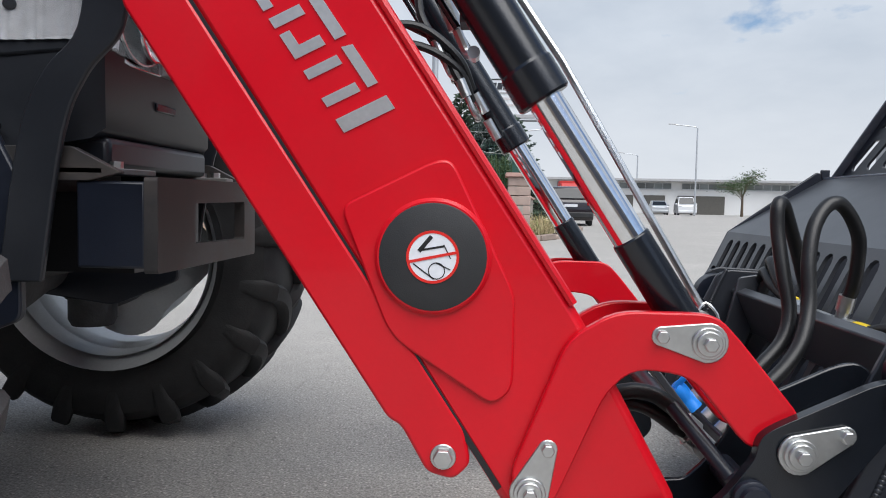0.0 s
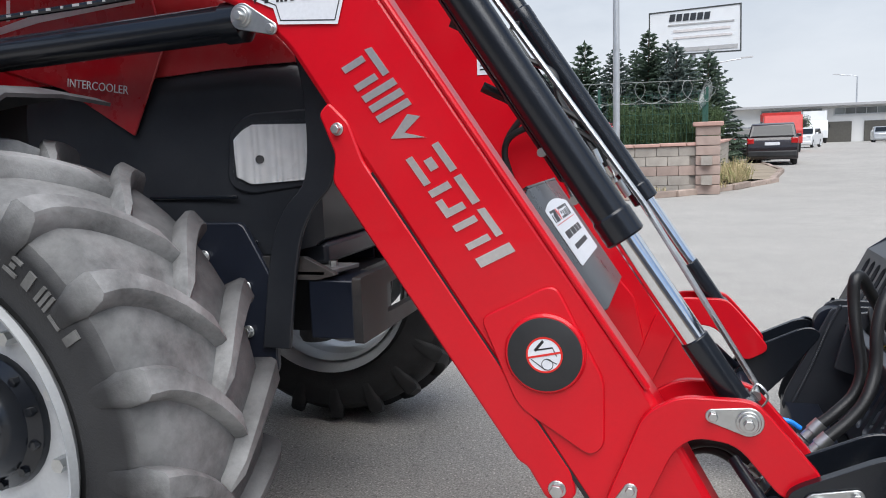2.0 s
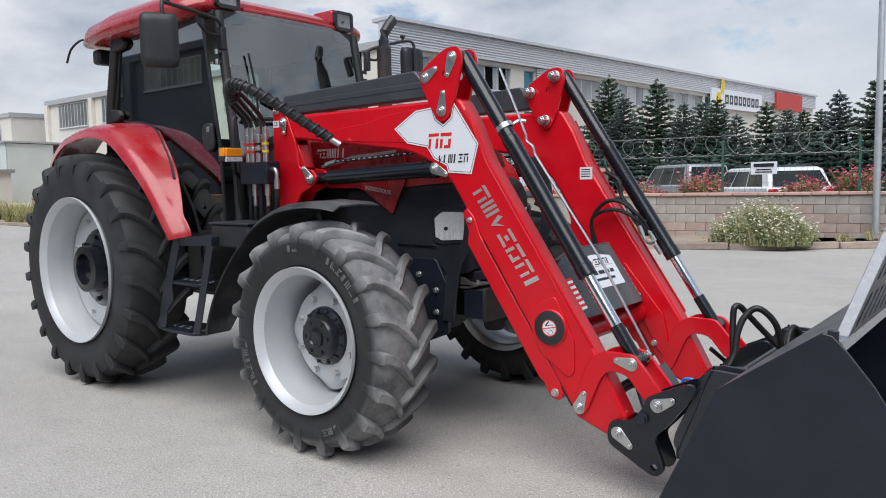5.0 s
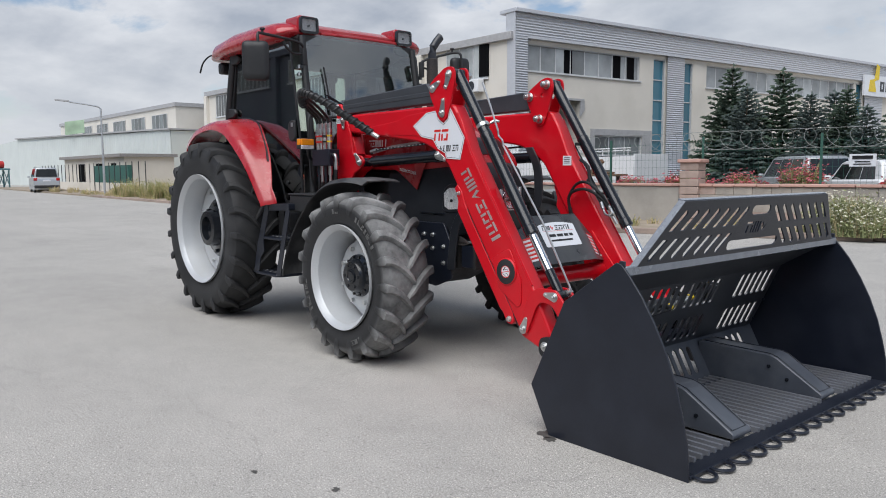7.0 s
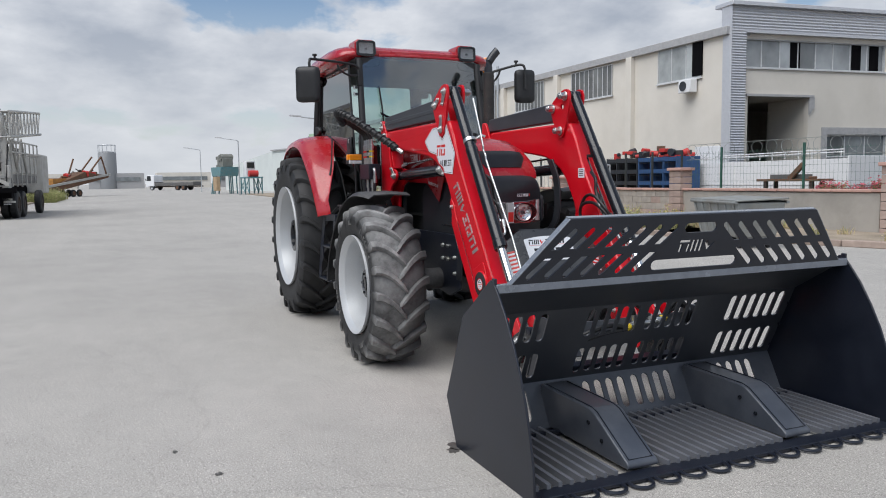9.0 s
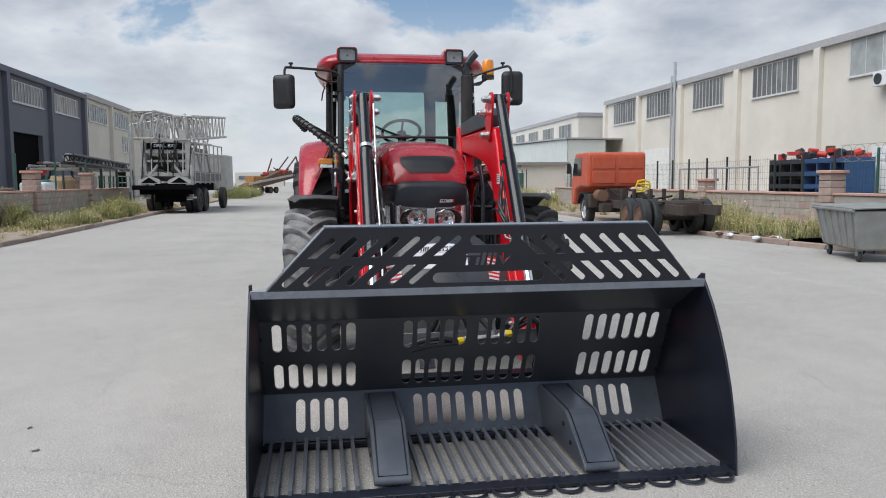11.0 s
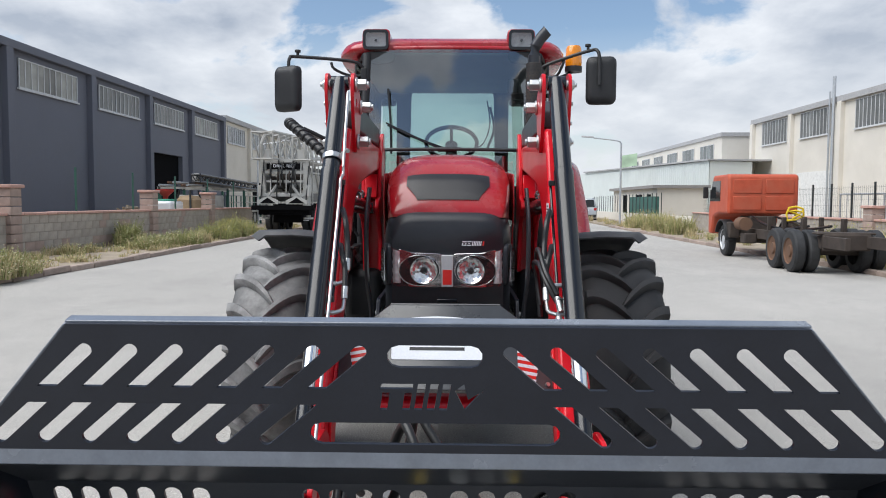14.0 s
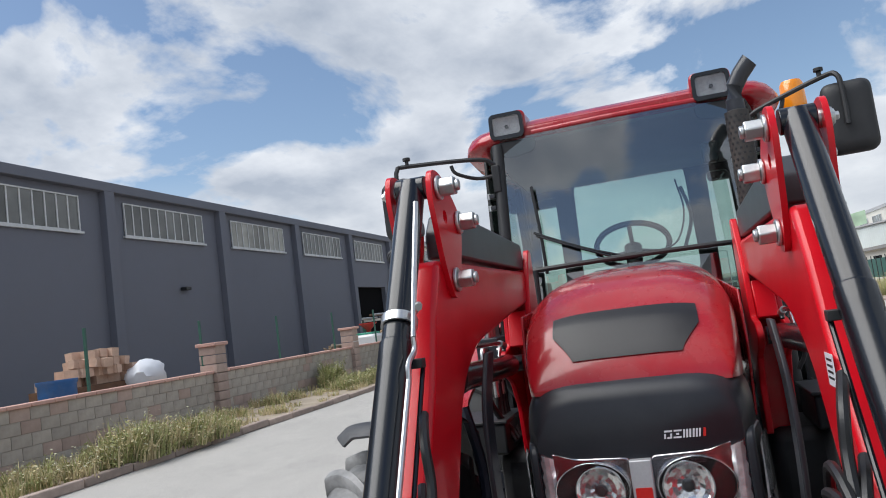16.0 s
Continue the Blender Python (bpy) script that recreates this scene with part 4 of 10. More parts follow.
b = BM(); box(b, (-96, 38, 8.5), (44.3, 22.3, 0.4))
part("eave", b, TRIM_GREY, h2)
window_unit(h2, on_wall(-74.0 + 0.03, 33.5, 5.6, math.pi / 2), 5.0, 2.1, 6)
window_unit(h2, on_wall(-74.0 + 0.03, 41.5, 5.6, math.pi / 2), 5.0, 2.1, 6)
for k in range(6):
    window_unit(h2, on_wall(-78.5 - 6.6 * k, 27 - 0.03, 5.6, 0.0), 4.4, 2.1, 4)
shed = thing("metal_shed", "pale green corrugated metal shed with pitched roof", "shed")
sa, sb = Vector((-63.5, 22.3)), Vector((-101.0, 17.7))
d_ = (sa - sb).normalized()
msh = on_wall(sb.x, sb.y, 0, math.atan2(d_.y, d_.x))
L = (sa - sb).length
b = prism(BM(), [(0, 0), (L, 0), (L, 5.2), (0, 5.6)], -4.0, -0.05, "xy", [], msh)
part("wall", b, PALE_CLAD, shed)
corrugated(0, L, 0.0, 5.25, msh, shed, PALE_CLAD, 0.5, 0.06, True)
b = prism(BM(), [(-0.2, 5.6), (L + 0.2, 5.25), (L + 0.2, 5.4), (-0.2, 5.75)], -8.0, 0.25, "xy", [], msh)
part("roof_edge", b, TRIM_GREY, shed)
b = BM(); prism(b, [(-26, 0), (0, 0), (0, 5.6), (-26, 3.8)], -8.0, -0.1, "xy", [], msh)
part("gable_wall", b, PALE_CLAD, shed)
ax = thing("annex", "low flat-roofed annex with dark doorway", "building")
b = BM(); box(b, (-66, 18.2, 1.35), (17, 4, 2.7))
part("wall", b, CREAM, ax)
b = BM(); box(b, (-66, 18.1, 2.8), (17.6, 4.6, 0.25))
part("roof_slab", b, material("grey_slab", (0.26, 0.25, 0.24), 0.8), ax)
# doorways are near-black panels, inner shade as colour
for x, w in ((-69, 1.6), (-63.5, 2.2), (-60, 1.2)):
    b = BM(); box(b, (x, 16.18, 1.15), (w, 0.08, 2.1))
    part("doorway_dark", b, PAINTED_DARK, ax)
fence("yard_fence", [(-42.0, 12.4), (-75.0, 14.2)], 0.1, 2.1, 1.4, FENCE_DARK, "dark yard fence far along the road", False)
b = BM(); box(b, (-55, 13.3, 0.35), (40, 0.3, 0.7)); setting("wall_far", b, CREAM, "low far boundary wall", "wall")
b = BM(); box(b, (-55, 14.5, 1.2), (8, 0.3, 1.5))
hd = thing("green_hoarding", "green sheet hoarding behind the far fence", "hoarding"); part("sheet", b, material("green_sheet", (0.03, 0.11, 0.09), 0.6), hd)
bl_ = thing("billboard", "small green and white billboard on the roof", "billboard")
b = prism(BM(), [(-0.95, 5.5), (0.95, 5.8), (0.95, 7.2), (-0.95, 6.9)], 0, 0.2, "xy", [], on_wall(-84, 19.8, 0, math.radians(80)))
part("panel", b, material("green_white_print", (0.45, 0.60, 0.42), 0.5, vary=0.4, scale=0.5), bl_)

# far low sheds across the end of the road and beyond the side street
far = thing("far_shed", "long low pale sheds near the horizon", "building")
for k in range(12):
    b = BM(); box(b, (-230 + 6 * (k % 3), -70 + 17 * k, 2.1), (10, 14, 4.2))
    s_ = part("wall", b, CREAM if k % 2 else TRIM_GREY, far)
    b = BM(); box(b, (-224.8 + 6 * (k % 3), -70 + 17 * k, 2.6), (0.2, 12, 1.0))
    part("window_band", b, WIN_DARK, far)
nb_ = thing("depot_building", "long low white depot with a dark window band", "building")
b = BM(); box(b, (40, 96, 1.95), (66, 12, 3.9))
part("wall", b, material("white_render", (0.68, 0.68, 0.67), 0.8, vary=0.06, scale=0.3), nb_)
for k in range(8):
    window_unit(nb_, on_wall(13 + 7.4 * k, 89.95, 2.95, 0.0), 6.2, 0.75, 6)
b = BM(); box(b, (40, 95.5, 4.0), (67, 14, 0.25))
part("roof_edge", b, TRIM_GREY, nb_)
# flat dark panels for gateways; the recess shade is only their colour
for k, (x, w) in enumerate(((17, 4.0), (21.5, 2.5), (27, 5.5), (38, 4.5), (48, 5.5))):
    b = BM(); box(b, (x, 89.9, 1.1), (w, 0.2, 2.2))
    part("gateway_dark", b, material("painted_recess_shade", (0.10, 0.095, 0.085), 0.9), nb_)
ob_ = thing("office_block", "distant grey and red office block", "building")
b = BM(); box(b, (62, 92, 4.6), (22, 12, 9.2))
part("wall", b, TRIM_GREY, ob_)
b = BM(); box(b, (56, 85.8, 4.0), (9, 0.6, 3.0))
part("red_band", b, BRIGHT_RED, ob_)
for k in range(5):
    window_unit(ob_, on_wall(54 + 4 * k, 85.95, 6.4, 0.0), 3.4, 1.6, 3)

# advertising board over the trees
ad = thing("billboard", "white advertising board with grey print on a steel post", "billboard")
BX = 0.75
bq = [(BX - 1.13, 5.9), (BX + 3.85, 5.9), (BX + 3.82, 8.45), (BX - 1.13, 8.28)]
bp_ = part("panel", prism(BM(), bq, 45.0, 45.15), material("pale_print", (0.70, 0.72, 0.74), 0.5, vary=0.04, scale=1.5), ad)
part("frame", prism(BM(), grown(bq, 0.05), 44.97, 45.18, holes=[grown(bq, -0.02)]), FENCE_DARK, bp_)
for k in range(6):
    b = prism(BM(), [(BX - 0.05 + 0.38 * k, 7.75), (BX + 0.26 + 0.38 * k, 7.76), (BX + 0.32 + 0.38 * k, 8.16), (BX + 0.01 + 0.38 * k, 8.15)], 44.96, 44.99)
    part("print_bar", b, GUNMETAL, bp_)
for z, x0, x1, h, mat in ((7.50, -0.1, 3.5, 0.08, TRIM_GREY), (7.12, 0.2, 3.3, 0.14, material("faint_print", (0.60, 0.57, 0.57), 0.5)), (6.75, 0.2, 3.4, 0.12, None), (6.02, 0.4, 3.7, 0.22, TRIM_GREY)):
    mat = mat or bpy.data.materials["faint_print"]
    b = prism(BM(), [(BX + x0, z), (BX + x1, z + 0.03), (BX + x1, z + 0.03 + h), (BX + x0, z + h)], 44.96, 44.99)
    part("print_bar", b, mat, bp_)
b = BM(); cyl(b, (BX + 1.3, 45.3, 0), (BX + 1.3, 45.3, 6.2), 0.15, n=12)
part("post", b, GALV, ad)


def street_lamp(x, y, h, arm, name="street_lamp", r=0.07):
    t = thing(name, "grey galvanised street lamp beside the road", "street lamp", "street lamps", at=(x, y, 0))
    b = BM(); cyl(b, (0, 0, 0), (0, 0, h), r, r * 0.7, n=12)
    part("pole", b, GALV, t)
    b = BM(); lathe(b, (0, 0, 0.0), (0, 0, 1), [(0.1, r * 1.9), (0.13, r * 1.9), (0.14, r * 1.1)], 12)
    part("collar", b, GALV, t)
    ax_, ay_ = arm
    b = BM(); tube(b, [(0, 0, h - 0.05), (ax_ * 0.15, ay_ * 0.15, h + 0.12), (ax_, ay_, h + 0.30)], r * 0.55, 8, 3)
    part("arm", b, GALV, t)
    L_ = math.hypot(ax_, ay_)
    ux, uy = ax_ / L_, ay_ / L_
    b = BM(); rings(b, [[(ax_ + ux * s + -uy * w, ay_ + uy * s + ux * w, h + 0.30 + 0.06 * s + dz) for w, dz in ((-0.11, 0.0), (0.11, 0.0), (0.08, 0.09), (-0.08, 0.09))] for s in (0.0, 0.3, 0.7)])
    part("lamp_head", b, TRIM_GREY, t, bevel=0.01)
    return t


street_lamp(0.2, 13.15, 8.2, (-0.3, -1.6))
street_lamp(3.5, 50.0, 5.6, (1.5, 0.2))
street_lamp(22.2, 75.0, 8.7, (-2.1, 0.2), r=0.1)
street_lamp(19.8, 92.0, 7.0, (-1.7, 0.2), r=0.1)
street_lamp(-41.0, 9.7, 5.0, (-0.2, -1.6))
street_lamp(-76.0, 9.4, 5.6, (-0.2, -1.6))
street_lamp(-40.0, -11.6, 4.6, (0.2, 1.5))
street_lamp(-110.0, 9.0, 6.0, (0.2, -1.6))


# ---- vehicles ----
def wheel_part(parent, x, y, r, w, side, rim_mat=None, name="wheel"):
    """A road wheel with its outer side towards side * y."""
    b = BM()
    lathe(b, (x, y - side * w / 2, r), (0, side, 0), [(0.0, r * 0.62), (w * 0.05, r * 0.92), (w * 0.2, r), (w * 0.8, r), (w * 0.95, r * 0.92), (w, r * 0.62), (w * 0.8, r * 0.60), (w * 0.8, 0.0)], 28)
    t = part(name, b, RUBBER, parent)
    b = BM()
    lathe(b, (x, y + side * w / 2, r), (0, side, 0), [(0.0, r * 0.62), (-w * 0.12, r * 0.58), (-w * 0.2, r * 0.3), (-w * 0.05, r * 0.25), (-w * 0.05, 0.0)], 28)
    part("rim", b, rim_mat or RIM, t)
    return t


def road_car(label, paint, L, W, H, bonnet, belt, glass_front, glass_rear, m, r=0.31, roof_rails=False, rear_plate=True, category="car"):
    """A closed car about its own centre, front at +x: body with arches, glasshouse, wheels, lamps."""
    t = thing("car", label, category, at=(0, 0, 0))
    t.matrix_basis = m
    h2 = L / 2
    fx, rx = h2 - L * 0.19, -h2 + L * 0.19

    def arch(cx):
        return [(cx + (r + 0.06) * math.cos(radians(180 - 18 * k)), 0.20 + (r + 0.10) * max(0, math.sin(radians(180 - 18 * k)))) for k in range(11)]
    low = [(-h2, 0.30), (-h2 + 0.03, 0.22)] + arch(rx) + arch(fx) + [(h2 - 0.05, 0.22), (h2, 0.40), (h2 - 0.02, bonnet - 0.10), (h2 - 0.12, bonnet - 0.02), (glass_front + 0.30, bonnet + 0.06), (glass_front, belt), (-h2 + 0.10, belt + 0.04), (-h2 + 0.01, belt - 0.12)]
    body = part("body", prism(BM(), low, -W / 2, W / 2), paint, t, bevel=0.05)
    # glasshouse tapering to the roof
    base = [(glass_front + 0.02, belt - 0.02), (glass_front - 0.62, H - 0.05), (glass_front - 0.85, H), (glass_rear + 0.25, H), (glass_rear + 0.05, H - 0.06), (-h2 + 0.08, belt)]
    b = BM()
    rings(b, [[(x, -(W / 2 - 0.05 - (z - belt) * 0.22), z) for x, z in base], [(x, (W / 2 - 0.05 - (z - belt) * 0.22), z) for x, z in base]])
    cab = part("roof", b, paint, t, bevel=0.04)
    for s in (-1, 1):
        span = [(glass_front - 0.20, belt + 0.02), (glass_front - 0.66, H - 0.10), (glass_rear + 0.32, H - 0.10), (-h2 + 0.42, belt + 0.04)]
        n = 3
        for k in range(n):
            a0, a1 = k / n + 0.012, (k + 1) / n - 0.012
            q = []
            for a, i0, i1 in ((a0, 0, 3), (a1, 0, 3), (a1, 1, 2), (a0, 1, 2)):
                x = span[i0][0] + (span[i1][0] - span[i0][0]) * a
                z = span[i0][1] + (span[i1][1] - span[i0][1]) * a
                q.append((x, z))
            b = BM()
            rings(b, [[(x, s * (W / 2 - 0.046 - (z - belt) * 0.22 + e), z) for x, z in q] for e in (-0.01, 0.006)])
            part("side_window", b, CAR_GLASS, cab)
        wheel_part(t, fx, s * (W / 2 - 0.11), r, 0.2, s)
        wheel_part(t, rx, s * (W / 2 - 0.11), r, 0.2, s)
        b = BM(); box(b, (-h2 + 0.03, s * (W / 2 - 0.13), belt - 0.12), (0.10, 0.24, 0.20))
        part("tail_lamp", b, TAIL_RED, t, "red tail lamp", bevel=0.03)
        b = BM(); box(b, (h2 - 0.10, s * (W / 2 - 0.20), bonnet - 0.12), (0.18, 0.34, 0.13))
        part("headlamp", b, REFLECTOR, t, "clear headlamp", bevel=0.03)
        b = BM(); box(b, (glass_front - 0.25, s * (W / 2 + 0.08), belt + 0.06), (0.10, 0.18, 0.13))
        part("door_mirror", b, paint, t, bevel=0.03)
        if roof_rails:
            b = BM(); tube(b, [(glass_front - 0.9, s * (W / 2 - 0.26), H), (glass_front - 1.0, s * (W / 2 - 0.26), H + 0.05), (glass_rear + 0.5, s * (W / 2 - 0.26), H + 0.05), (glass_rear + 0.4, s * (W / 2 - 0.26), H)], 0.02, 6, 0)
            part("roof_rail", b, GUNMETAL, t)
    b = BM()
    wq = W / 2 - 0.16
    rings(b, [[(-h2 + 0.085, -wq, belt + 0.06), (-h2 + 0.085, wq, belt + 0.06), (glass_rear + 0.06, wq - 0.10, H - 0.10), (glass_rear + 0.06, -wq + 0.10, H - 0.10)], [(-h2 + 0.065, -wq, belt + 0.06), (-h2 + 0.065, wq, belt + 0.06), (glass_rear + 0.02, wq - 0.10, H - 0.10), (glass_rear + 0.02, -wq + 0.10, H - 0.10)]])
    part("rear_window", b, CAR_GLASS, cab)
    b = BM()
    rings(b, [[(glass_front - 0.04, -wq, belt + 0.03), (glass_front - 0.04, wq, belt + 0.03), (glass_front - 0.60, wq - 0.10, H - 0.08), (glass_front - 0.60, -wq + 0.10, H - 0.08)], [(glass_front + 0.0, -wq, belt + 0.04), (glass_front + 0.0, wq, belt + 0.04), (glass_front - 0.56, wq - 0.10, H - 0.07), (glass_front - 0.56, -wq + 0.10, H - 0.07)]])
    part("windscreen", b, CAR_GLASS, cab)
    b = BM(); box(b, (-h2 - 0.01, 0, 0.42), (0.14, W - 0.08, 0.22))
    part("rear_bumper", b, paint if L > 4.2 else PLASTIC, t, bevel=0.04)
    b = BM(); box(b, (h2 - 0.02, 0, 0.40), (0.14, W - 0.08, 0.22))
    part("front_bumper", b, paint, t, bevel=0.04)
    if rear_plate:
        b = BM(); box(b, (-h2 - 0.012, 0, belt - 0.22), (0.03, 0.5, 0.11))
        part("number_plate", b, WHITE, t, "plain pale plate")
    return t


road_car("white estate car with red tail lamps, parked behind the wall", WHITE_CAR, 4.7, 1.8, 1.58, 0.98, 1.04, 1.05, -2.05, pose(-3.75, 19.1, 0.0, 0, 0, 133), 0.34, True)
road_car("silver people carrier parked beside the white car", SILVER_CAR, 4.4, 1.75, 1.80, 1.0, 1.08, 1.2, -2.0, pose(-7.7, 23.2, 0.0, 0, 0, 140), 0.33, True)
road_car("black hatchback with pale number plate, parked at the kerb", DARK_CAR, 4.1, 1.72, 1.52, 0.95, 1.0, 0.85, -1.85, pose(4.75, 29.6, 0.0, 0, 0, 84), 0.31)
road_car("dark saloon car parked further along the kerb", DARK_CAR, 4.2, 1.72, 1.45, 0.92, 0.98, 0.85, -1.8, pose(4.35, 35.0, 0.0, 0, 0, 88), 0.31)
road_car("white hatchback facing the side street", WHITE_CAR, 4.0, 1.72, 1.50, 0.95, 1.0, 0.85, -1.8, pose(10.5, 62.0, 0.0, 0, 0, 250), 0.31)
road_car("silver car parked by the far depot", SILVER_CAR, 4.2, 1.75, 1.48, 0.92, 0.98, 0.85, -1.8, pose(19.8, 80.0, 0.0, 0, 0, 262), 0.31)
road_car("white people carrier parked by the far depot", WHITE_CAR, 4.5, 1.85, 1.90, 1.05, 1.12, 1.3, -2.1, pose(22.3, 79.0, 0.0, 0, 0, 262), 0.34)
road_car("silver compact van parked on the verge far down the road", SILVER_CAR, 4.1, 1.72, 1.80, 1.0, 1.08, 1.1, -1.95, pose(-58.0, 10.5, 0.0, 0, 0, 172), 0.31, True)
t = thing("fence_sign", "white board with dark print, hung on the wire fence", "sign")
b = BM(); box(b, (-1.85, 13.0, 1.52), (0.52, 0.02, 0.26))
pl = part("board", b, WHITE, t)
b = BM(); box(b, (-1.85, 12.985, 1.58), (0.40, 0.012, 0.07)); box(b, (-1.85, 12.985, 1.49), (0.30, 0.012, 0.02)); box(b, (-1.85, 12.985, 1.44), (0.34, 0.012, 0.02))
part("print_bar", b, BLACK_INK, pl)


def lorry(label, m, cab_paint, cab_w, cab_l, cab_h, L, r, axles, bed=None, category="lorry", foot=0.0):
    """A lorry: cab at the front (+x), ladder frame, axles; bed: (material, height of sides)."""
    t = thing("lorry", label, category)
    t.matrix_basis = m
    fz = r * 1.15 + 0.15
    for s in (-1, 1):
        b = BM(); box(b, (-L / 2 + cab_l * 0.3, s * 0.42, fz), (L, 0.09, 0.24))
        part("frame_rail", b, DARK_RUST, t, bevel=0.01)
    for k in range(5):
        b = BM(); box(b, (-L + cab_l + L * 0.18 * k, 0, fz), (0.10, 0.84, 0.16))
        part("cross_member", b, DARK_RUST, t)
    x0 = cab_l * 0.9
    cz = max(fz + 0.05, foot)
    prof = fillet([(x0 - cab_l, cz), (x0 - cab_l, cab_h - 0.05), (x0 - cab_l + 0.12, cab_h), (x0 - 0.45, cab_h), (x0 - 0.10, fz + (cab_h - fz) * 0.52), (x0, fz + (cab_h - fz) * 0.42), (x0, fz - 0.1), (x0 - cab_l * 0.15, fz - 0.1), (x0 - cab_l * 0.25, cz - 0.1), (x0 - cab_l * 0.5, cz)], 0.08)
    cab = part("cab", prism(BM(), prof, -cab_w / 2, cab_w / 2), cab_paint, t, bevel=0.06)
    for s in (-1, 1):
        zb, zt = max(fz + (cab_h - fz) * 0.50, cz + 0.35), cab_h - 0.16
        b = prism(BM(), fillet([(x0 - cab_l * 0.62, zb), (x0 - cab_l * 0.62, zt), (x0 - 0.42, zt), (x0 - 0.18, zb)], 0.03), s * cab_w / 2, s * (cab_w / 2 + 0.008))
        part("side_window", b, CAR_GLASS, cab)
        b = BM(); box(b, (x0 - 0.1, s * (cab_w / 2 + 0.12), zb + 0.25), (0.08, 0.14, 0.34))
        part("mirror", b, PLASTIC, cab, bevel=0.02)
        b = BM(); box(b, (cab_l * 0.15, s * (cab_w / 2 - 0.1), fz - 0.12), (cab_l * 0.5, 0.14, 0.34))
        part("step", b, PLASTIC, t, bevel=0.02)
    b = BM()
    for k in range(2):
        for j in range(2):
            zc = cz + (cab_h - cz) * (0.27 + 0.42 * j)
            yc = (k - 0.5) * cab_w * 0.46
            box(b, (x0 - cab_l - 0.008, yc, zc), (0.03, cab_w * 0.40, (cab_h - cz) * 0.34))
    part("back_panel", b, cab_paint, cab, bevel=0.012)
    for x, dual in axles:
        for s in (-1, 1):
            if dual:
                wheel_part(t, x, s * (cab_w / 2 - 0.12), r, 0.24, s, RUST if x < -2 else RIM)
                wheel_part(t, x, s * (cab_w / 2 - 0.40), r, 0.24, s, DARK_RUST)
            else:
                wheel_part(t, x, s * (cab_w / 2 - 0.14), r, 0.26, s)
        b = BM(); cyl(b, (x, -cab_w / 2 + 0.2, r), (x, cab_w / 2 - 0.2, r), 0.09, n=12)
        part("axle", b, DARK_RUST, t)
    if bed:
        mat, z1, zt = bed
        xb0, xb1 = -L + cab_l * 0.8, x0 - cab_l - 0.12
        b = BM(); box(b, ((xb0 + xb1) / 2, 0, fz + 0.2), (xb1 - xb0, cab_w, 0.12))
        bd_ = part("bed", b, mat, t, bevel=0.01)
        for s in (-1, 1):
            b = BM(); box(b, ((xb0 + xb1) / 2, s * cab_w / 2, fz + 0.26 + z1 / 2), (xb1 - xb0, 0.05, z1))
            sd = part("side_board", b, mat, bd_, bevel=0.008)
            for k in range(4):
                b = BM(); box(b, (xb0 + (xb1 - xb0) * (k + 0.5) / 4, s * (cab_w / 2 + 0.03), fz + 0.26 + z1 / 2), (0.06, 0.03, z1))
                part("stake", b, mat, sd)
        for x in (xb0, xb1):
            b = BM(); box(b, (x, 0, fz + 0.26 + zt / 2), (0.05, cab_w, zt))
            part("end_board", b, mat, bd_, bevel=0.008)
    return t


lorry_o = lorry("orange cab lorry with bare rusty frame and old tyres", pose(-16.7, 8.30, 0.0, 0, 0, 176), ORANGE, 1.84, 2.0, 2.24, 7.0, 0.45, ((0.25, False), (-3.70, True), (-4.72, True)), foot=1.16)
for x, y, z, s_ in ((-2.0, -0.42, 0.92, (0.09, 0.09, 0.40)), (-2.0, 0.42, 0.92, (0.09, 0.09, 0.40)), (-3.0, -0.42, 0.95, (0.10, 0.09, 0.36)), (-3.0, 0.42, 0.95, (0.10, 0.09, 0.36)), (-4.2, -0.42, 0.95, (0.14, 0.09, 0.34)), (-4.2, 0.42, 0.95, (0.14, 0.09, 0.34))):
    b = BM(); box(b, (x, y, z), s_)
    part("stake", b, DARK_RUST, lorry_o, bevel=0.01)
b = BM(); tube(b, [(-1.32, -0.62, 1.0), (-1.32, -0.62, 1.32), (-1.32, -0.28, 1.34), (-1.32, -0.25, 1.02), (-1.36, -0.60, 1.12), (-1.36, -0.26, 1.26), (-1.38, -0.58, 1.24), (-1.34, -0.36, 1.06)], 0.028, 8, 2)
part("yellow_bracket", b, YELLOW, lorry_o, "yellow steel bracket behind the cab")
# tanks, boxes and pipes hung on the frame under and behind the cab
for x, y, z, s_ in ((-0.30, 0.80, 0.74, (0.34, 0.26, 0.42)), (-0.30, -0.80, 0.74, (0.34, 0.26, 0.42)), (-1.05, 0.62, 0.55, (0.42, 0.30, 0.26)), (0.2, 0.0, 0.90, (0.9, 0.7, 0.42)), (-5.35, 0.0, 0.66, (0.06, 0.95, 0.34)), (-4.2, 0.0, 0.80, (1.3, 0.62, 0.05)), (-5.20, 0.0, 0.84, (0.30, 1.15, 0.05)), (-2.6, 0.0, 0.56, (0.4, 0.4, 0.28))):
    b = BM(); box(b, (x, y, z), s_)
    part("frame_box", b, DARK_RUST, lorry_o, bevel=0.03)
for y in (-0.86, 0.86):
    b = BM()
    rings(b, [[(0.25 + q * math.cos(radians(a)), y - 0.13, 0.45 + q * math.sin(radians(a))) for q in (0.53, 0.56)] + [(0.25 + q * math.cos(radians(a)), y + 0.13, 0.45 + q * math.sin(radians(a))) for q in (0.56, 0.53)] for a in range(20, 196, 16)])
    part("wheel_arch", b, PLASTIC, lorry_o)
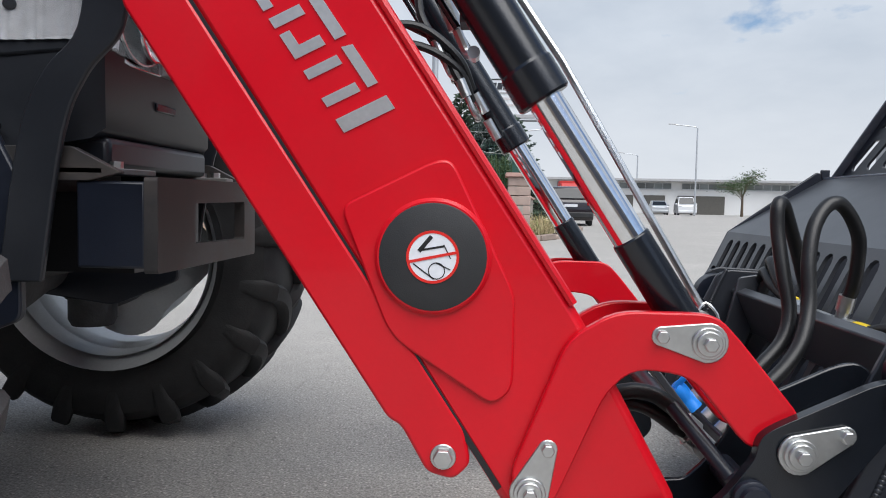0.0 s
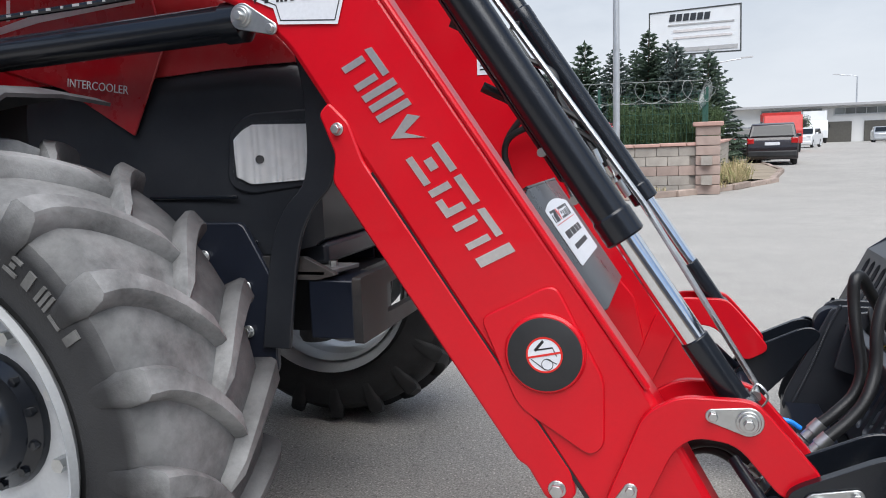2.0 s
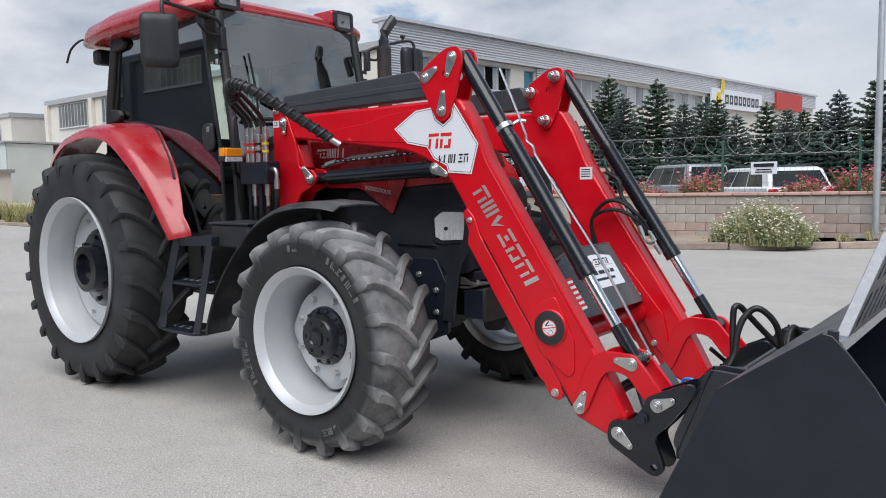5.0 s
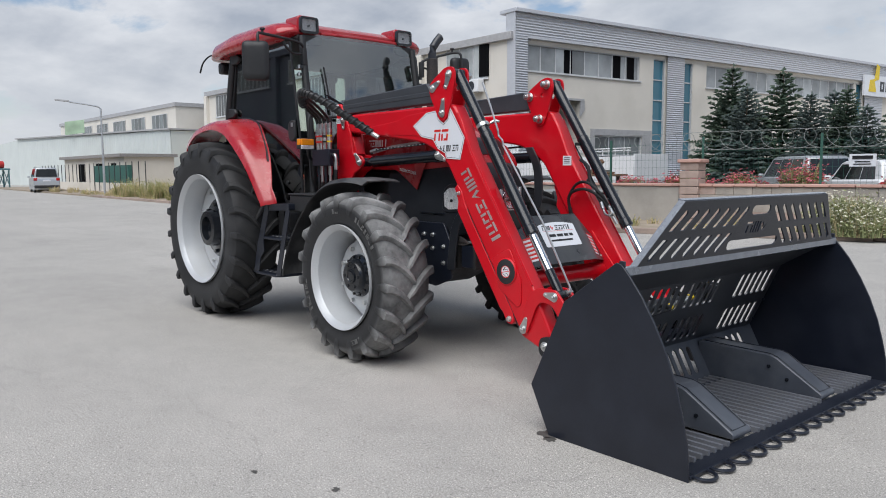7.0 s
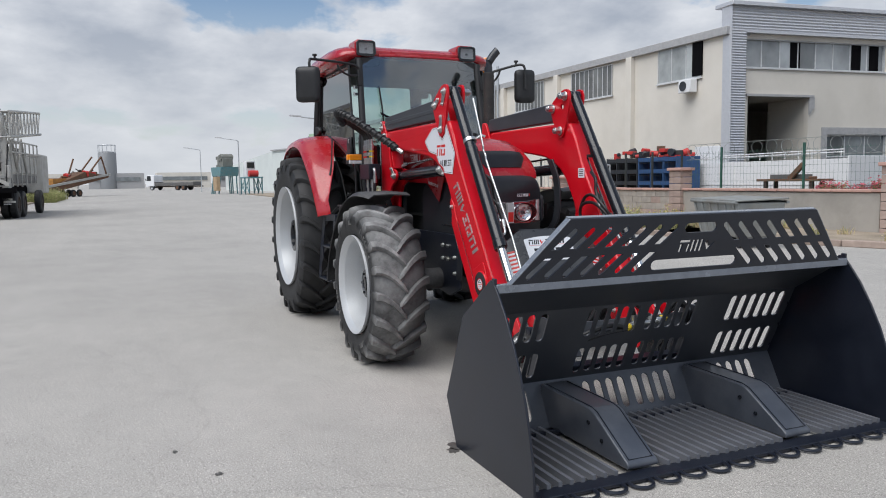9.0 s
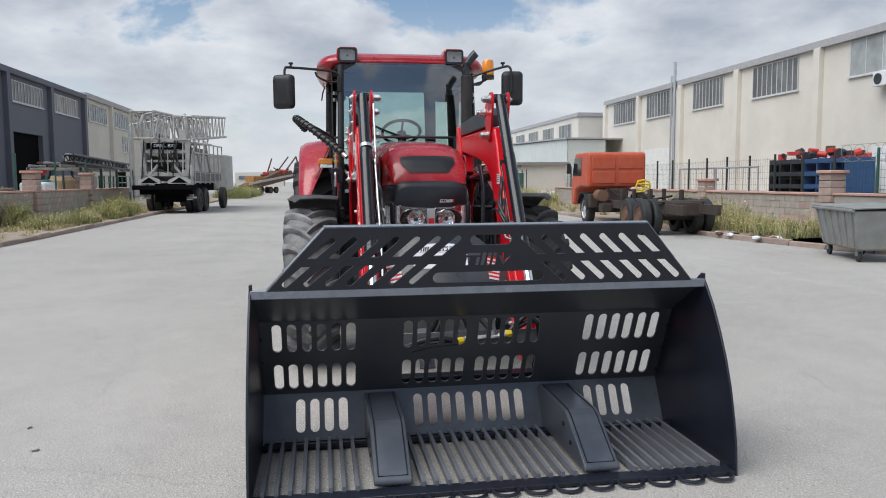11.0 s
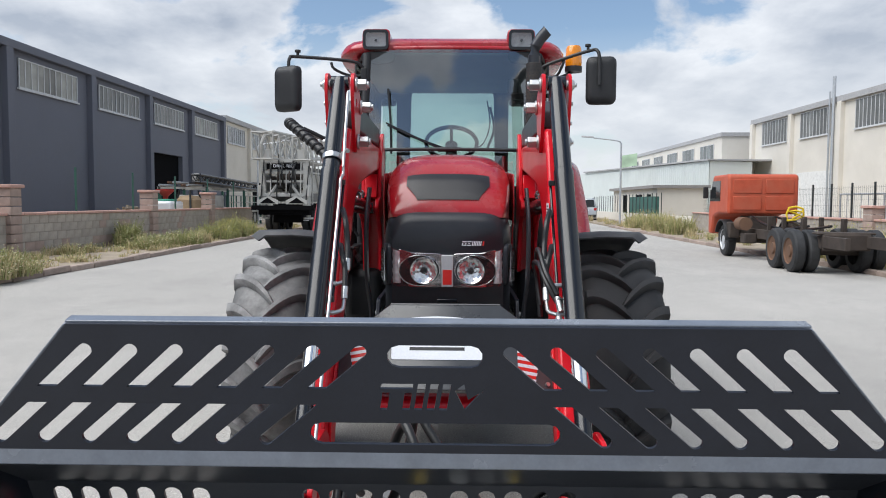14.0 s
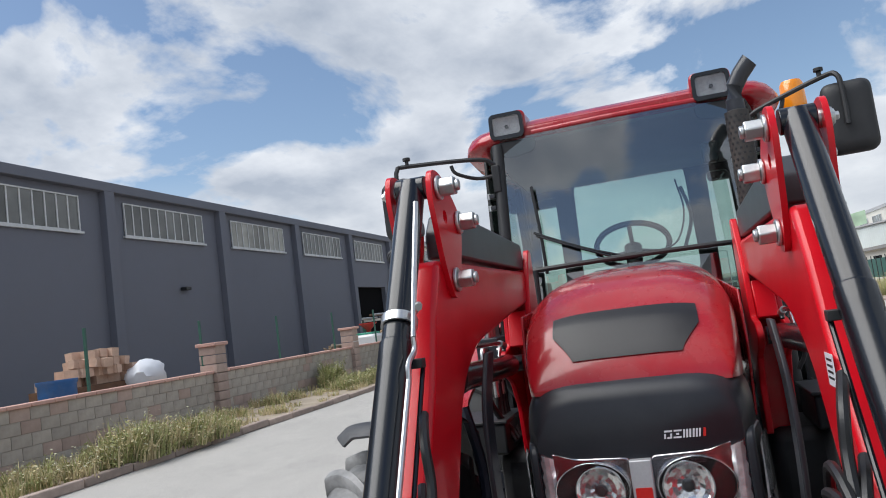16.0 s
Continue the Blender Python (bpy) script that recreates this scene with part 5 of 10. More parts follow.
for x, z, h in ((-3.7, 0.62, 0.16), (-4.72, 0.62, 0.16)):
    for y in (-0.42, 0.42):
        b = BM(); rings(b, [[(x + 0.55 * q, y + 0.05 * e, z - 0.10 * q * q + w) for e, w in ((-1, 0), (1, 0), (1, 0.07), (-1, 0.07))] for q in (-1, -0.5, 0, 0.5, 1)])
        part("leaf_spring", b, DARK_RUST, lorry_o)
for y in (-0.3, 0.3):
    b = BM(); tube(b, [(-0.3, y, 1.1), (-1.4, y * 1.3, 0.95), (-2.6, y, 0.85), (-4.0, y * 0.8, 0.95)], 0.03, 6)
    part("air_pipe", b, HOSE, lorry_o)
b = BM(); cyl(b, (-1.15, 0.72, 0.92), (-0.65, 0.72, 0.92), 0.17, n=18)
part("air_tank", b, RUST, lorry_o)
flatbed = lorry("white flatbed lorry with red cab standing in the yard", pose(-18.5, 18.8, 0.0, 0, 0, 180), BRIGHT_RED, 2.0, 1.7, 2.3, 9.0, 0.52, ((0.4, False), (-5.6, True)), (WHITE_CAR, 0.82, 0.90))
b = BM()
for z in (1.99, 2.07):
    tube(b, [(-0.4, 1.0, z - 0.02), (-7.5, 1.0, z + 0.04)], 0.022, 6, 0)
for k in range(14):
    cyl(b, (-0.5 - 0.53 * k, 1.0, 1.86), (-0.5 - 0.53 * k, 1.0, 2.07), 0.016, n=6)
part("bed_rail", b, WHITE_CAR, flatbed)
b = BM(); box(b, (-1.25, 0.6, 2.05), (1.25, 0.10, 0.85)); part("headboard", b, WHITE_CAR, flatbed, bevel=0.02)
scrap = thing("scrap_beams", "rusty beams and a dark plank on a rack behind the wall", "scrap")
for x in (-11.3, -9.7):
    for y in (14.95, 15.35):
        b = BM(); box(b, (x, y, 0.585), (0.10, 0.10, 1.17)); part("leg", b, DARK_RUST, scrap, bevel=0.008)
b = BM(); box(b, (-10.5, 15.15, 1.20), (2.2, 0.55, 0.07)); part("tray", b, RUST, scrap, bevel=0.01)
b = BM(); box(b, (-10.55, 15.10, 1.30), (1.35, 0.16, 0.13)); part("plank", b, RIG_DARK, scrap, bevel=0.01)
b = BM(); box(b, (-10.22, 14.95, 1.44), (0.13, 0.11, 0.62), Euler((0, radians(48), 0)).to_matrix()); part("beam", b, RUST, scrap, bevel=0.012)
b = BM(); tube(b, [(-11.2, 15.3, 1.27), (-9.6, 15.0, 1.27)], 0.035, 8, 0); part("pipe", b, RUST, scrap)
lorry("white lorry with bare dark frame far down the road", pose(-150.0, 5.0, 0.0, 0, 0, 225), WHITE_CAR, 2.4, 2.0, 2.9, 11.0, 0.5, ((0.4, False), (-5.6, True), (-7.0, True)), (RIG_DARK, 0.5, 0.6))
lorry("red lorry with red tarpaulin in the side street", pose(7.2, 48.0, 0.0, 0, 0, 266), BRIGHT_RED, 2.1, 2.0, 2.2, 7.0, 0.42, ((0.4, False), (-4.0, True)), (BRIGHT_RED, 1.5, 1.5))
lorry("white box lorry by the far depot", pose(14.5, 84.0, 0.0, 0, 0, 265), WHITE_CAR, 2.2, 1.9, 2.3, 6.5, 0.42, ((0.4, False), (-3.6, True)), (WHITE_CAR, 2.4, 2.4))

# drilling rig on a lorry, backed to the road
rig = thing("drilling_rig", "grey truck-mounted drilling rig with folded lattice mast", "drilling rig")
rig.matrix_basis = pose(-29.0, -7.55, 0.0, 0, 0, 176)


def lattice(b, p0, p1, w, h, n):
    """A lattice box beam from p0 to p1."""
    p0, p1 = Vector(p0), Vector(p1)
    d = (p1 - p0).normalized()
    a, c = frame_of(d)
    crn = [(a * sx * w / 2 + c * sy * h / 2) for sx, sy in ((-1, -1), (1, -1), (1, 1), (-1, 1))]
    for q in crn:
        tube(b, [p0 + q, p1 + q], 0.06, 5, 0)
    for k in range(n):
        q0, q1 = p0.lerp(p1, k / n), p0.lerp(p1, (k + 1) / n)
        for i in range(4):
            j = (i + 1) % 4
            tube(b, [q0 + crn[i], q1 + crn[j]], 0.03, 4, 0)
            tube(b, [q0 + crn[i], q0 + crn[j]], 0.03, 4, 0)
    return b


part("mast", lattice(BM(), (-0.6, 0.75, 3.85), (9.0, 0.35, 4.0), 0.95, 1.15, 11), RIG_GREY, rig, "grey lattice mast")
part("mast", lattice(BM(), (-0.1, -0.85, 3.75), (7.5, -0.8, 4.3), 0.8, 1.0, 9), RIG_GREY, rig, "grey lattice mast")
for y in (-0.95, 0.95):
    b = BM(); box(b, (0.15, y, 2.35), (0.24, 0.24, 2.5)); box(b, (0.15, y * 0.82, 3.45), (0.32, 0.34, 0.5)); box(b, (0.10, y * 1.12, 1.9), (0.30, 0.16, 0.5))
    part("upright", b, RIG_GREY, rig, bevel=0.02)
    b = BM(); tube(b, [(0.1, y, 3.3), (-0.1, y * 1.02, 3.9), (0.1, y * 0.9, 4.35)], 0.08, 8, 2)
    part("boom_head", b, RIG_GREY, rig)
    b = BM(); box(b, (3.5, y * 1.05, 2.25), (6.4, 0.10, 0.75))
    part("side_deck", b, RIG_GREY, rig, bevel=0.02)
    b = BM(); box(b, (3.6, y * 1.02, 1.62), (6.2, 0.16, 0.36))
    part("locker", b, RIG_DARK, rig, bevel=0.02)
    for k in range(6):
        b = BM(); box(b, (0.8 + 1.05 * k, y * 1.11, 1.95), (0.09, 0.06, 1.3))
        part("rib", b, RIG_GREY, rig)
    b = BM(); cyl(b, (0.35, y * 1.05, 0.75), (0.35, y * 1.05, 2.0), 0.10, n=12); cyl(b, (0.35, y * 1.05, 0.66), (0.35, y * 1.05, 0.74), 0.22, n=14)
    part("jack", b, RIG_GREY, rig)
    b = BM(); tube(b, [(0.05, y * 0.9, 1.45), (0.05, y * 0.35, 2.15)], 0.07, 6, 0); tube(b, [(0.05, y * 0.3, 2.5), (0.05, y * 0.85, 3.2)], 0.05, 6, 0)
    part("stay", b, RIG_GREY, rig)
    for x in (1.4, 2.75, 7.2):
        wheel_part(rig, x, y * 1.06, 0.56, 0.30, 1 if y > 0 else -1, DARK_RUST)
        if x < 5:
            wheel_part(rig, x, y * 0.72, 0.56, 0.30, 1 if y > 0 else -1, DARK_RUST)
    b = BM(); prism(b, [(y * 0.18, 1.32), (y * 1.18, 1.32), (y * 1.18, 1.48), (y * 0.62, 1.68), (y * 0.18, 1.48)], -0.30, -0.27, "yz")
    part("tail_plate", b, RIG_GREY, rig)
    b = prism(BM(), [(y * 0.30, 1.36), (y * 1.05, 1.36), (y * 0.68, 1.60)], -0.315, -0.30, "yz")
    part("warning_wedge", b, PAINTED_DARK, rig)
for z, w, h in ((1.72, 1.9, 0.14), (2.32, 1.8, 0.10), (2.72, 1.8, 0.14), (3.22, 1.9, 0.16)):
    b = BM(); box(b, (0.08, 0, z), (0.16, w, h))
    part("cross_beam", b, RIG_GREY, rig, bevel=0.01)
b = BM(); box(b, (3.9, 0, 1.15), (8.2, 0.9, 0.4)); box(b, (0.2, 0, 1.02), (0.5, 2.3, 0.35)); box(b, (-0.22, 0, 1.16), (0.25, 2.75, 0.20)); box(b, (2.0, 0, 0.75), (3.0, 1.3, 0.5))
part("chassis", b, PAINTED_DARK, rig, bevel=0.02)
b = BM(); box(b, (-0.02, 0, 2.97), (0.06, 1.5, 0.26))
nb2 = part("name_board", b, PAINTED_DARK, rig)
text_part("lettering", "DRILL RIG", 0.19, on_wall(-0.056, 0.0, 2.98, math.radians(-90)), WHITE, nb2, 0.004, 1.1)
rr = random.Random(11)
for k in range(13):
    x, y, z = rr.uniform(0.3, 1.2), rr.uniform(-0.75, 0.75), rr.uniform(1.85, 3.1)
    b = BM()
    if k % 2:
        cyl(b, (x, y - 0.2, z), (x, y + 0.2, z), rr.uniform(0.10, 0.20), n=12)
    else:
        box(b, (x, y, z), (0.4, rr.uniform(0.2, 0.5), rr.uniform(0.2, 0.4)))
    part("winch_drum" if k % 2 else "gear_case", b, (RIG_DARK, DARK_RUST, RIG_GREY)[k % 3], rig, bevel=0.01)
for k in range(10):
    y = -1.0 + 2.0 * k / 9
    b = BM(); tube(b, [(-0.05 - 0.1 * (k % 2), y, 1.5 + 0.3 * (k % 3)), (0.0, y + 0.12 * ((k * 7) % 3 - 1), 3.0 + 0.25 * (k % 4))], 0.028, 5, 0)
    part("feed_pipe", b, (HOSE, RIG_GREY, RIG_DARK)[k % 3], rig)
for y in (-1.0, 1.0):
    b = BM(); tube(b, [(0.1, y, 1.8), (0.9, y * 1.1, 3.2), (1.9, y * 1.1, 1.9), (2.9, y * 1.1, 3.3), (3.9, y * 1.1, 1.9)], 0.05, 6, 0)
    part("brace", b, RIG_GREY, rig)
    b = BM(); tube(b, [(0.4, y * 1.15, 2.7), (6.6, y * 1.15, 2.75)], 0.035, 6, 0); tube(b, [(0.4, y * 1.15, 3.15), (6.6, y * 1.15, 3.2)], 0.035, 6, 0)
    part("hand_rail", b, RIG_GREY, rig)
    for k in range(7):
        b = BM(); tube(b, [(0.5 + k, y * 1.15, 2.55), (0.5 + k, y * 1.15, 3.18)], 0.03, 6, 0)
        part("rail_post", b, RIG_GREY, rig)
    for k in range(4):
        b = BM(); tube(b, [(-0.02, y * 1.12, 0.62 + 0.26 * k), (-0.02, y * 0.86, 0.62 + 0.26 * k)], 0.02, 5, 0)
        part("rung", b, GALV, rig)
b = BM(); lathe(b, (0.15, -0.28, 2.55), (0, 1, 0), [(0, 0.0), (0, 0.26), (0.05, 0.26), (0.05, 0.17), (0.50, 0.17), (0.50, 0.26), (0.55, 0.26), (0.55, 0.0)], 20)
part("winch_drum", b, DARK_RUST, rig)
b = BM(); box(b, (3.2, 0, 2.5), (3.6, 1.5, 1.0))
part("engine_housing", b, RIG_DARK, rig, bevel=0.05)
for k in range(3):
    b = BM(); tube(b, [(0.1, -0.6 + 0.6 * k, 3.3), (-0.15, -0.45 + 0.5 * k, 2.7), (0.1, -0.6 + 0.6 * k, 2.0)], 0.045, 6)
    part("hose", b, HOSE, rig)
b = BM(); box(b, (8.6, 0, 1.9), (1.9, 2.3, 1.9))
part("cab", b, RIG_GREY, rig, bevel=0.08)

def lattice_beam(p0, p1, w, h, n):
    return lattice(BM(), p0, p1, w, h, n)


# machines and clutter far along the road
ms = thing("screening_machine", "teal and rusty screening plant standing on legs", "machine")
ms.matrix_basis = pose(-86.5, 9.3, 0, 0, 0, 10) @ Matrix.Diagonal((0.76, 0.76, 0.80, 1))
b = prism(BM(), [(-2.0, 2.6), (2.2, 2.6), (2.6, 3.9), (-2.5, 3.9)], -1.4, 1.4); part("hopper", b, TEAL, ms, bevel=0.03)
for x in (-1.8, -1.0, -0.2, 1.8):
    for y in (-1.2, 1.2):
        b = BM(); tube(b, [(x, y, 2.7), (x - 0.5, y * 1.2, 0)], 0.10, 6, 0); part("leg", b, TEAL, ms)
PLANT_GREY = material("dusty_machine_grey", (0.16, 0.17, 0.155), 0.7, vary=0.25, scale=2, dirt=(0.26, 0.23, 0.19), dirt_amount=0.5)
for x, z, sx, sz in ((-1.3, 4.7, 1.0, 1.6), (0.2, 4.35, 1.6, 0.9), (1.3, 4.55, 0.8, 1.3)):
    b = BM(); box(b, (x, 0, z), (sx, 1.6, sz)); part("drive_unit", b, PLANT_GREY, ms, bevel=0.08)
for x, z, r_ in ((0.1, 5.2, 0.45), (0.9, 5.25, 0.55), (1.3, 5.3, 0.35)):
    b = BM(); cyl(b, (x, -0.9, z), (x, 0.9, z), r_, n=18); part("pulley", b, PLANT_GREY, ms, bevel=0.03)
b = BM(); box(b, (-1.3, -0.6, 4.6), (0.7, 0.5, 0.8)); part("switch_box", b, WHITE_CAR, ms, bevel=0.03)
b = BM(); box(b, (1.0, -1.6, 1.5), (1.6, 0.6, 2.0)); part("chute", b, TAN, ms, bevel=0.03)
mf = thing("machine_frame", "blue steel machine frame with diagonal braces", "machine")
mf.matrix_basis = pose(-79.5, 11.2, 0, 0, 0, 8) @ Matrix.Diagonal((0.72, 0.72, 0.78, 1))
for x in (-2.0, 0.0, 2.0):
    for y in (-1.0, 1.0):
        b = BM(); box(b, (x, y, 1.15), (0.16, 0.16, 2.3)); part("leg", b, TEAL, mf)
b = BM(); box(b, (0, 0, 2.35), (4.4, 2.3, 0.2)); part("deck", b, TEAL, mf, bevel=0.02)
for y in (-1.05, 1.05):
    b = BM(); tube(b, [(-2, y, 0.2), (0, y, 2.2), (2, y, 0.2)], 0.06, 5, 0); tube(b, [(-2, y, 2.2), (0, y, 0.2), (2, y, 2.2)], 0.06, 5, 0); part("brace", b, TEAL, mf)
b = BM(); box(b, (-1.0, 0, 3.6), (1.6, 1.4, 2.2)); part("cabin", b, WHITE_CAR, mf, bevel=0.05)
b = BM(); box(b, (-0.15, 0, 4.1), (0.1, 1.1, 0.8)); part("cabin_window", b, CAR_GLASS, mf)
b = BM(); cyl(b, (1.0, -0.7, 2.9), (1.0, 0.7, 2.9), 0.45, n=16); part("drum", b, BRIGHT_RED, mf)
silo = thing("silo", "tall grey cylindrical silo far down the road", "silo", at=(-220, -4.1, 0))
b = BM(); lathe(b, (0, 0, 0), (0, 0, 1), [(0, 2.3), (9.6, 2.3), (10.0, 2.0), (10.2, 0.0)], 32); part("shell", b, material("silo_grey", (0.22, 0.23, 0.24), 0.5), silo)
b = BM()
for k in range(12):
    t_ = 2 * math.pi * k / 12
    cyl(b, (2.2 * math.cos(t_), 2.2 * math.sin(t_), 9.6), (2.2 * math.cos(t_), 2.2 * math.sin(t_), 11.8), 0.07, n=5)
tube(b, [(2.2 * math.cos(2 * math.pi * k / 16), 2.2 * math.sin(2 * math.pi * k / 16), 11.8) for k in range(17)], 0.07, 5, 0)
part("rail", b, GALV, silo)
tr = thing("scrap_trailer", "rusty tipped trailer and scrap frames on the verge", "trailer")
tr.matrix_basis = pose(-88.0, -6.8, 0, 0, 0, 142) @ Matrix.Diagonal((0.78, 0.78, 0.80, 1))
b = prism(BM(), [(-6, 0.5), (6, 2.6), (6.2, 2.9), (1.0, 3.4), (-6, 1.2)], -1.1, 1.1); part("bed", b, RUST, tr, bevel=0.05)
for p0, p1 in (((2, -0.8, 3.0), (5, -0.8, 5.6)), ((5, -0.8, 5.6), (6, -0.8, 3.0)), ((2, 0.8, 3.0), (5, 0.8, 5.6)), ((-1, 0, 2.8), (0.2, 0, 5.2))):
    b = BM(); tube(b, [p0, p1], 0.12, 6, 0); part("strut", b, RUST, tr)
for y in (-0.9, 0.9):
    for x in (-1.2, 0.0):
        wheel_part(tr, x, y, 0.5, 0.3, 1 if y > 0 else -1, RUST)
b = BM(); box(b, (-3.5, 0, 1.9), (2.6, 1.6, 1.2)); part("load", b, material("faded_orange_paint", (0.42, 0.20, 0.05), 0.7, vary=0.25, scale=2), tr, bevel=0.05)
b = prism(BM(), [(-6.2, 1.25), (6.4, 2.95), (6.4, 3.25), (-6.2, 1.60)], -1.25, -1.15); part("side_board", b, RIG_GREY, tr, bevel=0.02)
rz = random.Random(6)
for k in range(16):
    c = Vector((rz.uniform(-2.5, 4.5), rz.uniform(-0.9, 0.9), 0))
    c.z = 2.2 + 0.12 * c.x + rz.uniform(0.2, 0.9)
    b = BM()
    if k % 2:
        tube(b, [c, c + Vector((rz.uniform(-1.4, 1.4), rz.uniform(-0.4, 0.4), rz.uniform(-0.3, 1.0)))], rz.uniform(0.06, 0.13), 6, 0)
    else:
        box(b, c, (rz.uniform(0.5, 1.5), rz.uniform(0.3, 0.8), rz.uniform(0.3, 0.8)), Euler((rz.uniform(-0.4, 0.4), rz.uniform(-0.4, 0.4), rz.uniform(0, 3))).to_matrix())
    part("scrap_piece", b, (RUST, DARK_RUST, BRIGHT_RED, RIG_DARK)[(k * 5) % 4 if k % 4 else 0], tr, bevel=0.02)

# racks and goods in the north yard
rk = thing("storage_rack", "grey and blue steel storage racks with dark machine parts on top", "rack")
for x0, wid, mat in ((-20.5, 2.0, GUNMETAL), (-18.4, 2.2, BLUE_STEEL)):
    for k in range(4):
        b = BM(); box(b, (x0 + wid * k / 3, 15.2, 1.05), (0.06, 1.1, 2.1)); part("upright", b, mat, rk)
    for z in (0.15, 0.6, 1.05, 1.5, 1.95):
        b = BM(); box(b, (x0 + wid / 2, 15.2, z), (wid, 1.1, 0.05)); part("shelf", b, mat, rk)
        b = BM(); box(b, (x0 + wid / 2, 14.66, z + 0.07), (wid, 0.03, 0.12)); part("lip", b, mat, rk)
rk.location = (-0.75, 1.8, 0.0)
rr = random.Random(4)
for k in range(20):
    a, l_ = rr.uniform(0, 3), rr.uniform(0.2, 0.5)
    c = Vector((-20.3 + 0.21 * k, 15.1 + rr.uniform(-0.3, 0.3), 2.12 + rr.uniform(0.02, 0.28)))
    b = BM()
    if k % 3:
        cyl(b, c, c + Vector((l_ * math.cos(a), l_ * math.sin(a), rr.uniform(-0.05, 0.1))), rr.uniform(0.06, 0.14), n=10)
    else:
        box(b, c, (rr.uniform(0.2, 0.5), rr.uniform(0.2, 0.5), rr.uniform(0.12, 0.3)), Euler((0, 0, a)).to_matrix())
    part("machine_part", b, (RUST, GUNMETAL, STEEL_RUST, BRIGHT_RED)[k % 4 if k % 8 else 3], rk, bevel=0.01)
tk = thing("water_tank", "white plastic tank with a green lid behind the wall", "tank", at=(-29.3, -12.9, 0))
b = BM(); box(b, (0, 0, 0.78), (1.5, 1.1, 1.3)); tb = part("body", b, WHITE_CAR, tk, bevel=0.12)
b = BM(); box(b, (0, 0, 0.07), (1.6, 1.2, 0.14)); part("pallet", b, RUST, tk, bevel=0.01)
b = BM(); box(b, (0.1, 0, 1.47), (0.9, 0.8, 0.10)); part("lid", b, material("green_lid", (0.04, 0.30, 0.20), 0.5), tb, bevel=0.03)
fu = thing("funnel", "faded red funnel standing on the white tank", "funnel", at=(-29.3, -12.9, 1.52))
b = BM(); lathe(b, (0, 0, 0), (0, 0, 1), [(0, 0.0), (0, 0.10), (0.12, 0.12), (0.38, 0.40), (0.42, 0.40), (0.40, 0.36), (0.14, 0.08)], 20); part("cone", b, BRIGHT_RED, fu)
dr = thing("drum", "tall tan steel drum in a dark tripod stand", "drum", at=(-32.3, -12.9, 0))
b = BM(); lathe(b, (0, 0, 0), (0, 0, 1), [(0, 0.0), (0, 0.62), (0.5, 0.64), (0.52, 0.67), (0.56, 0.64), (1.2, 0.63), (1.5, 0.60), (1.68, 0.42), (1.72, 0.0)], 24); part("shell", b, TAN, dr)
for a in (0.4, 2.5, 4.6):
    b = BM(); tube(b, [(1.05 * math.cos(a), 1.05 * math.sin(a), 0), (0.5 * math.cos(a), 0.5 * math.sin(a), 1.95)], 0.05, 6, 0); part("leg", b, FENCE_DARK, dr)
wp_ = thing("timber_pile", "heap of pale timber offcuts and branches", "timber", at=(-25.2, -12.6, 0))
b = BM(); box(b, (0, 0, 0.42), (2.4, 1.0, 0.84)); part("crate", b, RUST, wp_, bevel=0.05)
rq = random.Random(14)
for k in range(22):
    a = rq.uniform(-0.5, 0.5)
    c = Vector((rq.uniform(-1.0, 1.0), rq.uniform(-0.4, 0.4), 0.84 + 0.05 + 0.30 * rq.random() ** 2))
    e = Vector((math.cos(a), math.sin(a) * 0.5, rq.uniform(-0.12, 0.22))) * rq.uniform(0.3, 0.7)
    b = BM(); tube(b, [c - e, c + e], rq.uniform(0.025, 0.06), 5, 0); part("offcut", b, (TAN, SOIL, BRICK_RED)[k % 3 if k % 5 else 1], wp_)
tl = thing("flat_trailer", "dirty white low trailer with dropped sides and rails", "trailer")
b = BM(); box(b, (-38.8, -13.2, 0.95), (9.4, 2.0, 0.30)); tlb = part("bed", b, RIG_GREY, tl, bevel=0.03)
b = BM(); box(b, (-34.9, -13.2, 1.42), (1.5, 1.9, 0.65)); part("locker", b, RIG_GREY, tl, bevel=0.08)
b = BM(); box(b, (-34.14, -13.2, 1.42), (0.04, 0.9, 0.14)); part("orange_plate", b, AMBER, tl)
for k in range(9):
    x = -36.0 - 0.92 * k
    b = BM(); tube(b, [(x, -12.25, 1.0), (x, -12.25, 1.75)], 0.035, 6, 0); part("post", b, FENCE_GREEN, tl)
for z in (1.38, 1.75):
    b = BM(); tube(b, [(-36.0, -12.25, z), (-43.4, -12.25, z)], 0.03, 6, 0); part("rail", b, RIG_GREY, tl)
for x in (-36.2, -41.6, -42.6):
    for sd in (-1, 1):
        wheel_part(tl, x, -13.2 + sd * 0.85, 0.45, 0.26, sd, RIG_GREY)
pr = thing("pipe_rack", "rack of long steel pipes and lattice frames behind the wall", "rack")
for x in (-32.2, -35.5, -38.5, -42.0):
    for y in (-14.3, -12.0):
        b = BM(); box(b, (x, y, 1.05), (0.12, 0.12, 2.1)); part("stand", b, FENCE_GREEN, pr)
    b = BM(); box(b, (x, -13.15, 2.06), (0.12, 2.5, 0.10)); part("cross_beam", b, RIG_GREY, pr)
for k in range(9):
    y = -14.0 + 0.22 * k
    b = BM(); tube(b, [(-31.4 - 0.5 * (k % 3), y, 2.18 + 0.14 * (k % 2)), (-42.5 + 0.8 * (k % 4), y + 0.1, 2.16 + 0.12 * (k % 2))], 0.055, 8, 0); part("pipe", b, (GALV, RUST, GUNMETAL)[k % 3], pr)
